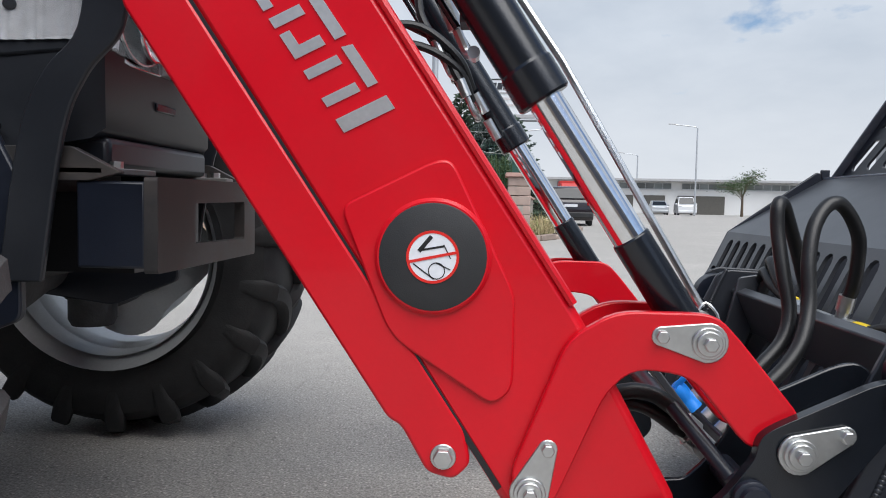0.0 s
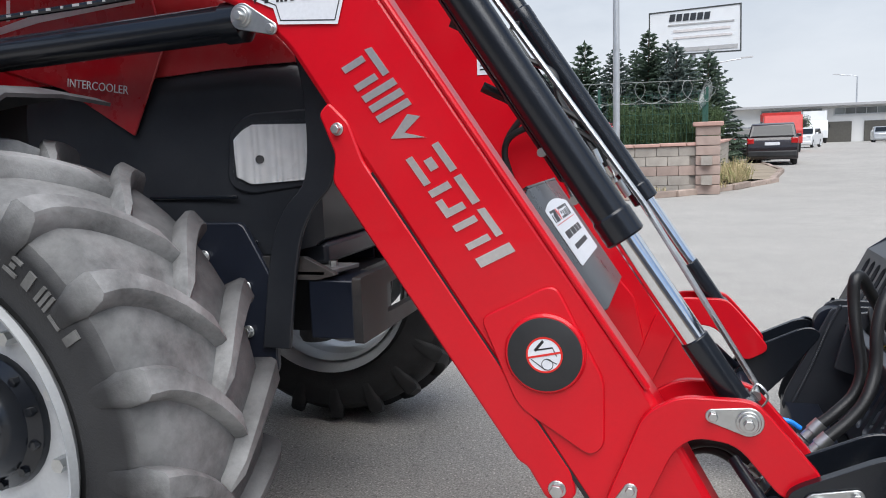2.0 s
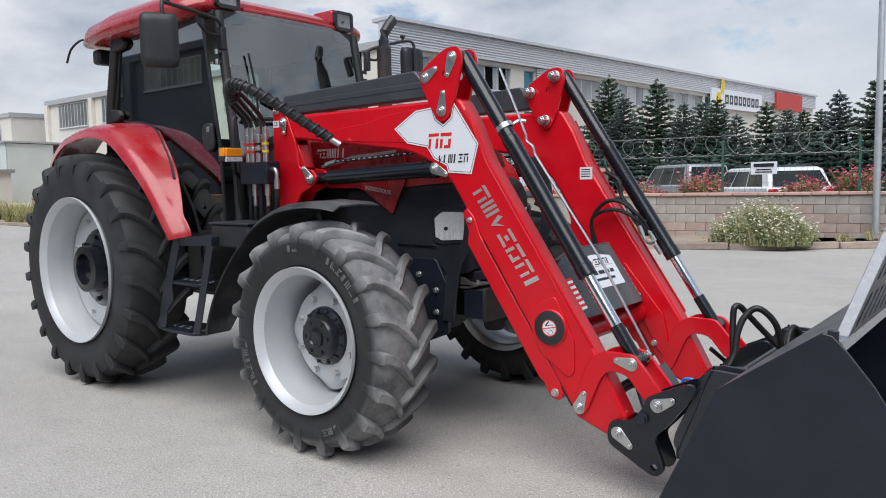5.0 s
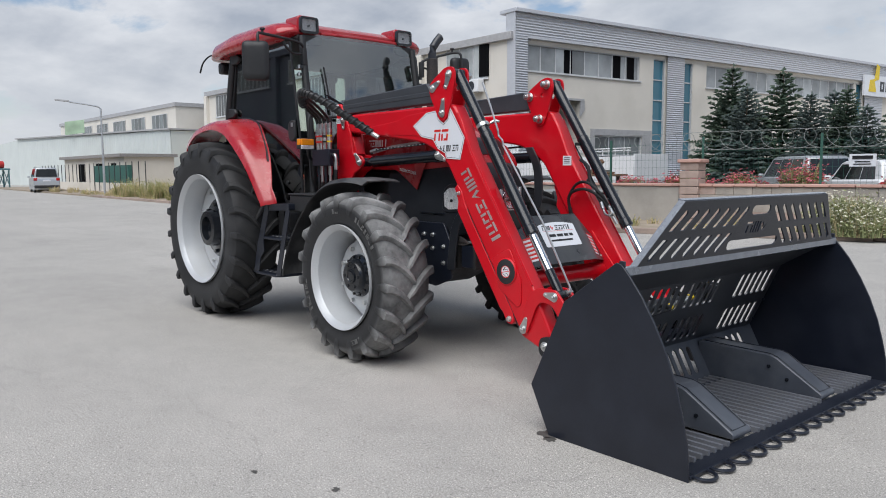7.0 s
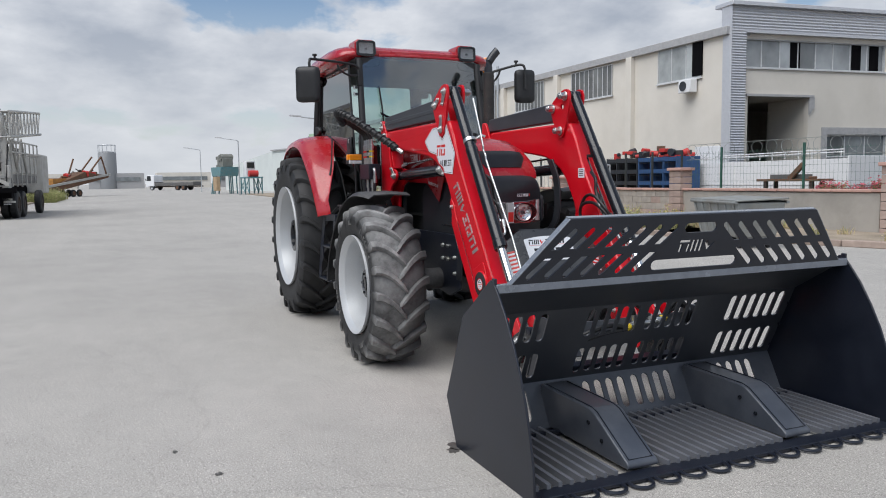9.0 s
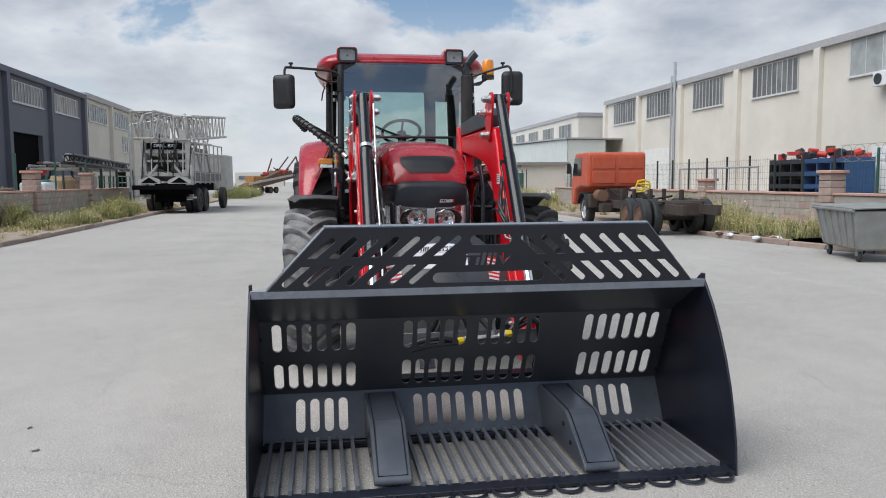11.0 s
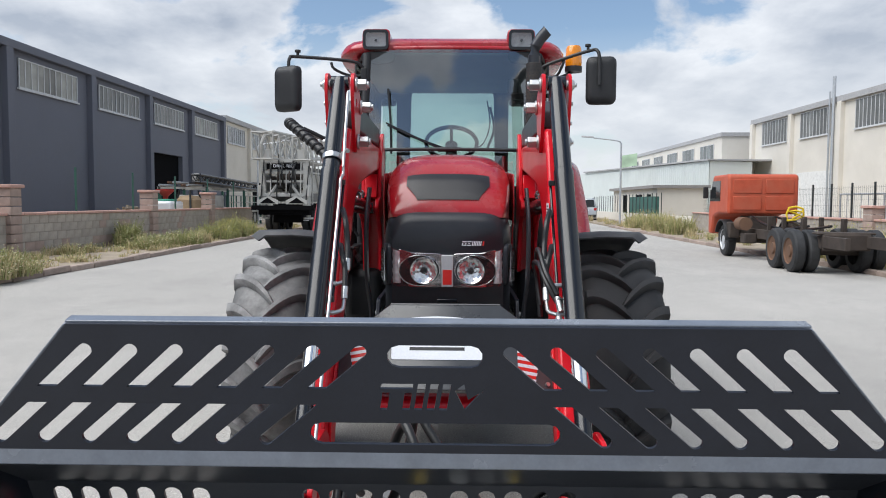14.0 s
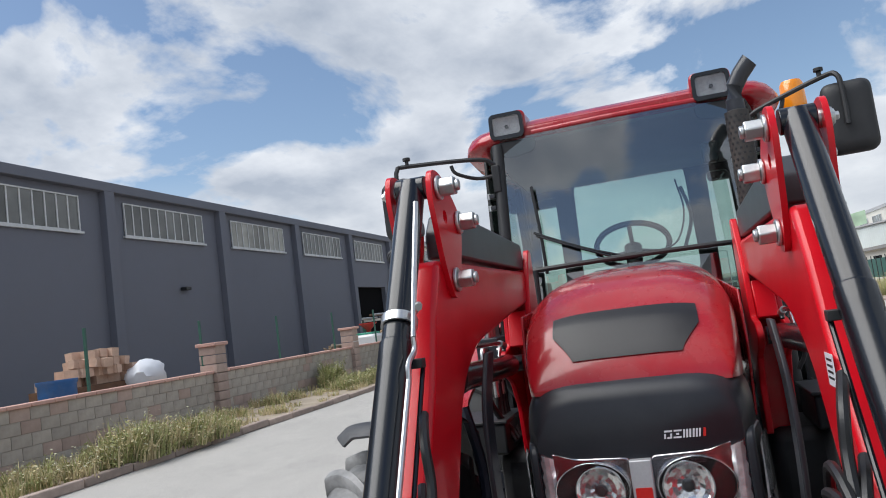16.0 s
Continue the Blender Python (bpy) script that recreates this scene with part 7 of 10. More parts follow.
    return rings(bm, [[(r * math.cos(t), y, r * math.sin(t)) for r, y, t in row] for row in rows])


def wheel(name, x, y, z, side, R, rim, w, lugs, lug_h, sweep, hub_r, front):
    """A wheel with its outer side towards side * y."""
    flip = Matrix.Diagonal((1, -side, 1, 1))          # built with the outside at -y
    o = Matrix.Translation((x, y, z)) @ flip
    hub = BM()
    d = -w / 2
    if front:
        dish = 0.17
        lathe(hub, (0, d + dish + 0.03, 0), (0, -1, 0), [(0, hub_r), (0.02, hub_r), (0.045, hub_r * 0.96), (0.06, hub_r * 0.80), (0.085, hub_r * 0.74), (0.10, hub_r * 0.66), (0.104, hub_r * 0.25), (0.108, 0.0)], 32)
        lathe(hub, (0, d + dish - 0.066, 0), (0, -1, 0), [(0, hub_r * 0.34), (0.016, hub_r * 0.33), (0.018, hub_r * 0.24), (0.012, hub_r * 0.20), (0.012, 0.0)], 24)
    else:
        dish = 0.20
        lathe(hub, (0, d + dish + 0.03, 0), (0, -1, 0), [(0, hub_r), (0.03, hub_r), (0.05, hub_r * 0.9), (0.06, hub_r * 0.62), (0.15, hub_r * 0.58), (0.155, hub_r * 0.40), (0.10, hub_r * 0.36), (0.10, 0.0)], 32)
        for k in range(8):
            t = 2 * math.pi * k / 8
            cyl(hub, (math.cos(t) * hub_r * 0.8, d + dish - 0.045, math.sin(t) * hub_r * 0.8), (math.cos(t) * hub_r * 0.8, d + dish, math.sin(t) * hub_r * 0.8), 0.018, n=8)
    hub.transform(o)
    h = part(name, hub, BLACK_GLOSS, tractor, "", sharp=30)
    if front:
        for count, turn, rr, y0, y1 in ((12, 0.5, 0.88, 0.02, -0.032), (6, 0.0, 0.52, -0.06, -0.079)):
            for k in range(count):
                t = 2 * math.pi * (k + turn) / count
                bl = BM()
                cyl(bl, (math.cos(t) * hub_r * rr, d + dish + y0, math.sin(t) * hub_r * rr), (math.cos(t) * hub_r * rr, d + dish + y1, math.sin(t) * hub_r * rr), 0.010, n=6)
                bl.transform(o)
                part("hub_bolt", bl, BLACK_GLOSS, h)
    rubber = DUSTY_RUBBER if front and side < 0 else RUBBER
    ty = tyre_mesh(BM(), R, rim, w, lug_h)
    ty.transform(flip)
    ty = part("tyre", ty, rubber, h, "black lugged tyre with grey dust", sharp=32)
    ty.location = (x, y, z)
    for row in (-1, 1):
        lug = lug_mesh(BM(), R, w, lug_h, sweep, row)
        lug.transform(flip)
        lug_me = mesh_of("tread_lug", lug, rubber, 40)
        for k in range(lugs):
            ob = new("tread_lug", lug_me)
            ob.parent = h
            ob.matrix_basis = Matrix.Translation((x, y, z)) @ Matrix.Rotation(-2 * math.pi * (k + (0.5 if row > 0 else 0.0)) / lugs, 4, "Y")
    rm = BM()
    lathe(rm, (0, d + 0.012, 0), (0, 1, 0), [(0.02, rim - 0.03), (-0.012, rim + 0.0), (-0.018, rim + 0.010), (0.0, rim + 0.012), (0.03, rim - 0.012), (0.09, rim - 0.03), (0.15, rim - 0.045),
                                             (w * 0.6, rim - 0.055), (w - 0.03, rim - 0.012), (w, rim + 0.01)], 64)
    lathe(rm, (0, d + 0.012, 0), (0, 1, 0), [(0.02, rim - 0.03), (0.09, rim - 0.042), (0.15, rim - 0.058), (w - 0.04, rim - 0.03)], 64)
    rm.transform(o)
    part("rim", rm, RIM, h, "silver painted steel rim", sharp=30)
    # pressed centre disc, bent back between its fixing lugs
    disc, n = BM(), 72
    arms = 4 if front else 8
    loops = []
    for rr in (hub_r * 0.6, hub_r * 1.05, hub_r * 1.55, 0.85, 1.0):
        lp = []
        for k in range(n):
            t = 2 * math.pi * k / n
            wave = 0.5 + 0.5 * math.cos(arms * t)
            out = rim - 0.07 - (0.05 if front else 0.03) * (1 - wave)
            r = rr if rr < 0.8 else (hub_r * 1.6 + (out - hub_r * 1.6) * (0.55 if rr < 0.9 else 1.0))
            yy = d + dish + (0.0 if rr < hub_r * 1.3 else (0.01 if rr < 0.5 else (0.02 + 0.035 * (1 - wave) if rr < 0.9 else 0.03 + 0.06 * (1 - wave))))
            lp.append((r * math.cos(t), yy, r * math.sin(t)))
        loops.append(lp)
    rings(disc, loops, caps=False)
    rings(disc, [[(a, b + 0.012, c) for a, b, c in lp] for lp in loops], caps=False)
    disc.transform(o)
    part("wheel_disc", disc, RIM, h, "silver pressed steel wheel disc", sharp=50)
    for k in range(arms * 2 if front else 8):
        t = 2 * math.pi * (k + 0.5) / (arms * 2 if front else 8)
        nut = BM()
        cyl(nut, (hub_r * 1.28 * math.cos(t), d + dish + 0.01, hub_r * 1.28 * math.sin(t)), (hub_r * 1.28 * math.cos(t), d + dish - 0.025, hub_r * 1.28 * math.sin(t)), 0.016, n=6)
        nut.transform(o)
        part("wheel_nut", nut, ZINC, h)
    return h



for s in (-1, 1):
    wheel("front_wheel", 0.005, s * 0.865, 0.59, s, 0.598, 0.358, 0.39, 19, 0.044, 0.30, 0.155, True)
    wheel("rear_wheel", -2.365, s * 0.84, 0.805, s, 0.812, 0.492, 0.44, 21, 0.046, 0.27, 0.275, False)

CHALK = material("chalk_grey", (0.115, 0.115, 0.112), 0.8, vary=0.4, scale=30)
# raised pale marks on the front side walls
for s in (-1, 1):
    for a0, n_, r_ in ((62, 7, 0.462), (215, 6, 0.462), (300, 3, 0.462), (98, 2, 0.462)):
        for k in range(n_):
            b = BM()
            t = radians(a0 - 5.2 * k)
            w_ = 0.020
            m = Matrix.Translation((0.005 + r_ * math.cos(t), s * 1.061, 0.59 + r_ * math.sin(t))) @ Matrix.Rotation(-t + radians(90), 4, "Y") @ FACE_S
            for poly in marks(-w_ * 0.8, 1.6 * w_, 0.034, (5, 1, 3, 5, 1, 3)[k % 6], 0.0):
                prism(b, poly, -0.006, 0.0015, "xy", (), m)
            part("wall_mark", b, CHALK, tractor, "pale worn side-wall mark")

GALV_DULL = material("dull_galvanised", (0.22, 0.22, 0.215), 0.5, metal=0.4, vary=0.25, scale=20, dirt=(0.30, 0.27, 0.24), dirt_amount=0.4)
# bonnet
HX = [-1.02, -0.6, -0.1, 0.09, 0.22, 0.33, 0.405, 0.44]
HT = [1.73, 1.72, 1.69, 1.665, 1.615, 1.54, 1.455, 1.38]
HW = [0.36, 0.345, 0.325, 0.318, 0.308, 0.295, 0.280, 0.262]
HB = [1.36, 1.34, 1.33, 1.34, 1.35, 1.355, 1.358, 1.36]


def hood_ring(x, zt, zb, hw, p=0.55, base=0.45):
    """A cross-section of the bonnet: steep sides and an arched top, from zb up to zt."""
    pts = []
    n = 28
    for k in range(n + 1):
        t = math.pi * k / n
        c, s_ = math.cos(t), math.sin(t)
        y = hw * (abs(c) ** p) * (1 if c >= 0 else -1)
        z = zb + (zt - zb) * (base + (1 - base) * abs(s_) ** 0.8)
        pts.append((x, y, z))
    return [(x, -hw * 0.99, zb)] + pts[::-1] + [(x, hw * 0.99, zb)]


def hood_z(x, y):
    zt, hw, zb = np.interp(x, HX, HT), np.interp(x, HX, HW), np.interp(x, HX, HB)
    c = min(1.0, abs(y) / hw) ** (1 / 0.55)
    return zb + (zt - zb) * (0.45 + 0.55 * max(0.0, 1 - c * c) ** 0.4)


b = BM()
xs = [-1.02, -0.8, -0.6, -0.35, -0.1, 0.0, 0.09, 0.15, 0.22, 0.275, 0.33, 0.37, 0.405, 0.425, 0.44]
rings(b, [hood_ring(x, np.interp(x, HX, HT), np.interp(x, HX, HB), np.interp(x, HX, HW)) for x in xs])
hood_ob = part("hood", b, RED_DARK, tractor, "glossy dark red engine bonnet", sharp=60)
# black mesh panel on the slope of the bonnet
b = BM()
rows = []
for i in range(9):
    v = i / 8
    x = 0.290 + 0.122 * v
    half = 0.202 - 0.055 * max(0.0, v - 0.50) / 0.50
    rows.append([(x + 0.003, y, hood_z(x, y) + 0.004) for y in [half * (k / 8 - 1) for k in range(17)]])
rings(b, rows, closed=False)
part("grille_panel", b, material("black_mesh", (0.013, 0.013, 0.015), 0.34, vary=0.2, scale=12, bump=0.06, bump_scale=300, spec=0.4), hood_ob, "black mesh air-intake panel", sharp=60)
for s in (-1, 1):
    b = prism(BM(), [(-0.98, 1.64), (0.06, 1.58), (0.10, 1.42), (-0.02, 1.185), (-0.24, 1.32), (-0.5, 1.40), (-0.98, 1.40)], s * 0.335, s * 0.343)
    sp = part("side_panel", b, RED_DARK, hood_ob, "dark red bonnet side with pale strokes", bevel=0.003)
    if s < 0:
        mark_row("trade_mark", Matrix.Translation((-0.50, -0.3435, 1.545)) @ FACE_S, 0.26, 0.055, [4, 3, 1, 1, 5, 5], WHITE, sp, "pale strokes")
        b = prism(BM(), [(-0.62, 1.455), (-0.30, 1.505), (0.02, 1.53), (0.02, 1.545), (-0.32, 1.525), (-0.62, 1.47)], -0.3432, -0.3440)
        part("swoosh", b, RIM, sp, "silver stripe")
        text_part("lettering", "INTERCOOLER", 0.032, Matrix.Translation((-0.125, -0.3446, 1.322)) @ FACE_S @ Matrix.Rotation(radians(-9), 4, "Z"), WHITE, sp, 0.0005, 0.95)

# nose cowl
def nose_ring(x, zt, zb, hw):
    return hood_ring(x, zt, zb, hw, 0.32, 0.72)


b = BM()
rings(b, [nose_ring(-0.40, 1.36, 0.84, 0.325), nose_ring(0.0, 1.40, 0.84, 0.325), nose_ring(0.20, 1.405, 0.85, 0.318), nose_ring(0.34, 1.40, 0.86, 0.308), nose_ring(0.425, 1.39, 0.87, 0.294), nose_ring(0.468, 1.37, 0.88, 0.278), nose_ring(0.490, 1.335, 0.90, 0.264)])
nose = part("nose_cowl", b, SATIN, tractor, "satin black front cowl", sharp=50)
b = BM(); box(b, (0.486, 0, 0.965), (0.018, 0.10, 0.018))
part("slot", b, BLACK_GLOSS, nose, bevel=0.003)
mark_row("trade_mark", Matrix.Translation((0.4912, 0.128, 1.238)) @ FACE_E, 0.118, 0.021, [4, 3, 1, 1, 5], WHITE, nose, "small white and red strokes", split=((4,), RED_INK))
def wrapped(bm):
    """Bends the outer end of a headlight back round the corner of the nose."""
    for v in bm.verts:
        v.co.x -= 0.055 * (max(0.0, abs(v.co.y) - 0.19) / 0.1) ** 2
    return bm


for s in (-1, 1):
    outl = fillet([(s * 0.030, 1.036), (s * 0.030, 1.184), (s * 0.16, 1.188), (s * 0.225, 1.204), (s * 0.283, 1.226), (s * 0.290, 1.14), (s * 0.279, 1.055), (s * 0.24, 1.036)], 0.012)
    lamp = part("headlight", wrapped(prism(BM(), grown(outl, 0.006), 0.440, 0.462, "yz")), LAMP_BODY, tractor, "clear twin-reflector headlight", bevel=0.004)
    lamp.location = (0.036, 0, 0)
    oval = [(s * 0.132 + 0.094 * math.cos(2 * math.pi * k / 40), 1.110 + 0.070 * math.sin(2 * math.pi * k / 40)) for k in range(40)]
    part("lamp_oval", prism(BM(), oval, 0.4615, 0.4640, "yz"), LAMP_DARK, lamp, "dark oval surround")
    part("oval_rim", prism(BM(), [(s * 0.132 + (y - s * 0.132) * 1.04, 1.110 + (z - 1.110) * 1.05) for y, z in oval], 0.4615, 0.4685, "yz", [oval]), CHROME, lamp, "", bevel=0.001)
    # bowl of flat facets
    b = BM()
    n_ = 20
    bowl = []
    rf = random.Random(5)
    for q, (r_, dx) in enumerate(((0.016, 0.0), (0.028, 0.002), (0.041, 0.0065), (0.053, 0.0125), (0.061, 0.019))):
        bowl.append([(0.4645 + dx + 0.0030 * rf.random(), s * 0.110 + r_ * math.cos(2 * math.pi * (k + 0.5 * (q % 2)) / n_), 1.111 + r_ * math.sin(2 * math.pi * (k + 0.5 * (q % 2)) / n_)) for k in range(n_)])
    rings(b, bowl, caps=False)
    part("reflector", b, CRYSTAL, lamp, "bright faceted reflector", sharp=2)
    b = BM(); lathe(b, (0.478, s * 0.110, 1.111), (1, 0, 0), [(0, 0.0645), (0.0065, 0.064), (0.0065, 0.0605), (0, 0.060)], 40)
    part("lamp_ring", b, CHROME, lamp)
    b = BM(); lathe(b, (0.4645, s * 0.110, 1.111), (1, 0, 0), [(0.0, 0.017), (0.008, 0.016), (0.013, 0.012), (0.014, 0.0)], 16)
    part("bulb_cap", b, BEZEL, lamp)
    b = BM()
    cs = [(0.222, 0.4630), (0.232, 0.4750), (0.246, 0.4810), (0.260, 0.4815), (0.274, 0.4790), (0.285, 0.4700)]
    rings(b, [[(x - 0.003 * ((j + k) % 2), s * (y + 0.006 * (j / 8 - 0.5)), 1.050 + j * 0.0185 + 0.0045 * k * (j / 8)) for k, (y, x) in enumerate(cs)] for j in range(9)])
    part("corner_reflector", wrapped(b), LAMP_WHITE, lamp, "bright faceted corner reflector", sharp=3)
    # wrap-round lens on the flank
    so = fillet([(0.272, 1.045), (0.286, 1.165), (0.325, 1.194), (0.478, 1.200), (0.480, 1.05), (0.315, 1.03)], 0.02)
    def along_flank(bm):
        for v in bm.verts:
            v.co.y += s * (0.013 - (v.co.x - 0.29) * 0.17)
            v.co.x -= 0.036
            v.co.z += 0.014
        return bm
    part("side_lens", along_flank(prism(BM(), grown(so, 0.024), s * 0.285, s * 0.3075)), SATIN, lamp, bevel=0.006)
    b = BM()
    def lens_z(x):
        return np.interp(x, [0.278, 0.32, 0.48], [1.055, 1.034, 1.043]), np.interp(x, [0.278, 0.30, 0.33, 0.48], [1.15, 1.172, 1.188, 1.185])
    nu, nv = 66, 16
    strips = []
    for j in range(nv + 1):
        q = j / nv
        flute = 0.0055 * max(0.25, 1 - 1.3 * q)
        row = []
        for k in range(nu + 1):
            x = 0.278 + 0.206 * k / nu
            bowl_d = 0.0035 * max(0.0, 1 - ((x - 0.37) / 0.10) ** 2 - ((q - 0.45) / 0.55) ** 2)
            row.append((x, s * (0.3172 - bowl_d - flute * (0.5 + 0.5 * math.cos(k * 2 * math.pi / 6.6 + 1.3 * math.sin(k * 0.35)))), lens_z(x)[0] + (lens_z(x)[1] - lens_z(x)[0]) * q))
        strips.append(row)
    rings(b, strips, closed=False)
    part("facet_panel", along_flank(b), FLUTED, lamp, "bright fluted side reflector", sharp=60)
    b = BM(); lathe(b, (0.345, s * 0.3130, 1.098), (0, s, 0), [(0.0, 0.011), (0.0040, 0.011), (0.0042, 0.006), (0.0045, 0.0)], 16)
    part("bulb_cap", along_flank(b), BEZEL, lamp)
    part("lens", wrapped(prism(BM(), outl, 0.4870, 0.4885, "yz")), CLEAR, lamp)
    part("lens", along_flank(prism(BM(), so, s * 0.3185, s * 0.3205)), CLEAR, lamp)
    # guard bar beside the nose
    b = BM()
    line = smooth_line([(0.46, s * 0.37, 1.50), (0.535, s * 0.375, 1.36), (0.555, s * 0.375, 1.20), (0.54, s * 0.372, 1.06), (0.478, s * 0.37, 0.985), (0.43, s * 0.365, 0.88), (0.385, s * 0.36, 0.62)], 5)
    rings(b, [[p + Vector((dx, dy, 0)) for dx, dy in ((-0.04, -0.007), (0.04, -0.007), (0.04, 0.007), (-0.04, 0.007))] for p in line])
    part("guard_bar", b, SATIN, tractor, bevel=0.004)
    # frame plate with bolts
    b = prism(BM(), fillet([(-0.70, 0.95), (0.30, 0.95), (0.38, 0.80), (0.38, 0.55), (0.20, 0.48), (-0.70, 0.60)], 0.02), s * 0.335, s * 0.355)
    fp = part("frame_plate", b, BLACK, tractor, bevel=0.004)
    for x, z in ((0.08, 0.86), (0.18, 0.86), (0.08, 0.76), (0.18, 0.76), (0.30, 0.78), (0.30, 0.66)):
        bolt(s, x, z, 0.355, fp, 0.013)
b = prism(BM(), fillet([(-0.027, 1.034), (0.027, 1.034), (0.028, 1.184), (-0.028, 1.184)], 0.004), 0.455, 0.484, "yz")
bd = part("badge", b, RIM, tractor, "silver badge with red centre", bevel=0.004)
bd.location = (0.034, 0, 0)
part("badge_centre", prism(BM(), fillet([(-0.021, 1.045), (0.021, 1.045), (0.021, 1.115), (-0.021, 1.115)], 0.004), 0.484, 0.486, "yz"), RED_INK, bd)

# engine, gearbox, axles
AXLE_GREY = material("dusty_casting", (0.035, 0.036, 0.040), 0.6, vary=0.2, scale=12, bump=0.2, bump_scale=60, dirt=(0.13, 0.13, 0.13), dirt_amount=0.5, dirt_scale=6)
b = BM()
box(b, (-0.45, 0, 0.86), (1.5, 0.42, 0.52))
box(b, (-0.45, 0, 1.20), (1.3, 0.5, 0.30))
part("engine_block", b, PLASTIC, tractor, "dark engine block", bevel=0.03)
b = BM(); box(b, (-1.9, 0, 0.80), (1.5, 0.46, 0.5))
part("gearbox", b, PLASTIC, tractor, bevel=0.04)
b = BM()
lathe(b, (-2.38, -0.78, 0.80), (0, 1, 0), [(0, 0.10), (0.15, 0.11), (0.35, 0.17), (0.78, 0.24), (1.21, 0.17), (1.41, 0.11), (1.56, 0.10)], 24, True)
part("rear_axle", b, PLASTIC, tractor)
b = BM()
lathe(b, (0, -0.76, 0.595), (0, 1, 0), [(0, 0.12), (0.10, 0.12), (0.14, 0.075), (0.45, 0.085), (0.62, 0.13), (0.90, 0.13), (1.07, 0.085), (1.38, 0.075), (1.42, 0.12), (1.52, 0.12)], 24, True)
part("front_axle", b, AXLE_GREY, tractor, "dark grey front axle")
for s in (-1, 1):
    b = BM()
    lathe(b, (0.005, s * 0.56, 0.59), (0, s, 0), [(0, 0.05), (0.0, 0.13), (0.03, 0.155), (0.10, 0.17), (0.16, 0.165), (0.22, 0.12), (0.24, 0.10)], 24)
    kn = part("hub_carrier", b, AXLE_GREY, tractor, "dusty dark hub casting", bevel=0.003)
    for k in range(10):
        t = 2 * math.pi * k / 10
        b = BM(); cyl(b, (0.005 + 0.142 * math.cos(t), s * 0.555, 0.59 + 0.142 * math.sin(t)), (0.005 + 0.142 * math.cos(t), s * 0.585, 0.59 + 0.142 * math.sin(t)), 0.012, n=6)
        part("bolt", b, BLACK_GLOSS, kn)
    for z0, z1 in ((0.70, 0.80), (0.38, 0.48)):
        b = BM(); lathe(b, (0.005, s * 0.60, z0), (0, 0, 1), [(0, 0.0), (0, 0.06), (0.02, 0.07), (0.08, 0.07), (0.10, 0.055), (0.10, 0.0)], 18)
        part("king_pin", b, AXLE_GREY, kn)
    b = BM(); rings(b, [[(x, s * y + e * 0.03, 0.59 + w) for e, w in ((-1, -0.05), (1, -0.05), (1, 0.05), (-1, 0.05))] for x, y in ((-0.04, 0.60), (-0.16, 0.55), (-0.22, 0.48))])
    part("steering_arm", b, AXLE_GREY, kn, bevel=0.01)
    b = BM(); cyl(b, (-0.215, s * 0.48, 0.62), (-0.215, s * 0.12, 0.64), 0.018, n=12); cyl(b, (-0.215, s * 0.30, 0.63), (-0.215, s * 0.12, 0.64), 0.034, n=14)
    part("tie_rod", b, AXLE_GREY, tractor)
# weight block with a square eye
b = BM()
rings(b, [[(x, -0.34, z) for x, z in ((0.475, 0.645), (0.60, 0.645), (0.60, 0.80), (0.475, 0.80))], [(x, -0.175, z) for x, z in ((0.475, 0.645), (0.60, 0.645), (0.60, 0.80), (0.475, 0.80))]])
part("weight_carrier_side", b, BLACK, tractor, bevel=0.005)
b = prism(BM(), fillet([(-0.345, 0.637), (0.22, 0.637), (0.22, 0.76), (0.185, 0.812), (-0.345, 0.808)], 0.008), 0.60, 0.625, "yz", [fillet([(-0.17, 0.682), (0.138, 0.678), (0.138, 0.766), (-0.17, 0.762)], 0.006)])
wc = part("weight_carrier", b, STEEL_RUST, tractor, "worn dark steel weight carrier with rust", bevel=0.003)
b = BM(); box(b, (0.40, 0, 0.70), (0.20, 0.34, 0.16))
part("carrier_core", b, BLACK_INK, wc)
for s in (-1, 1):
    b = prism(BM(), fillet([(0.30, 0.86), (0.47, 0.86), (0.56, 0.815), (0.50, 0.80), (0.30, 0.80)], 0.006), s * 0.345, s * 0.325)
    cb = part("carrier_bracket", b, STEEL_RUST, wc, "worn grey steel bracket", bevel=0.003)
    b = prism(BM(), fillet([(0.44, s * 0.20), (0.56, s * 0.20), (0.53, s * 0.345), (0.42, s * 0.345)], 0.006), 0.812, 0.824, "xy")
    part("bracket_plate", b, GALV_DULL, cb, "dull galvanised plate", bevel=0.002)
    for x, y in ((0.46, 0.30), (0.51, 0.26)):
        b = BM(); cyl(b, (x, s * y, 0.824), (x, s * y, 0.838), 0.012, n=6); part("bolt", b, ZINC, cb)
    # seams pressed into the cowl's flank
    for x0, x1, z in ((0.0, 0.275, 1.015), (0.02, 0.33, 0.895)):
        b = BM(); box(b, ((x0 + x1) / 2, s * 0.3255, z), (x1 - x0, 0.006, 0.010)); part("seam", b, BLACK_GLOSS, nose, bevel=0.002)
b = BM(); box(b, (0.36, 0, 0.855), (0.26, 0.5, 0.06))
part("carrier_top", b, GUNMETAL, wc, bevel=0.012)
b = BM(); cyl(b, (0.44, -0.2, 0.88), (0.44, -0.2, 0.905), 0.018, n=6)
part("bolt", b, ZINC, wc)

# ---- cab ----
b = BM()


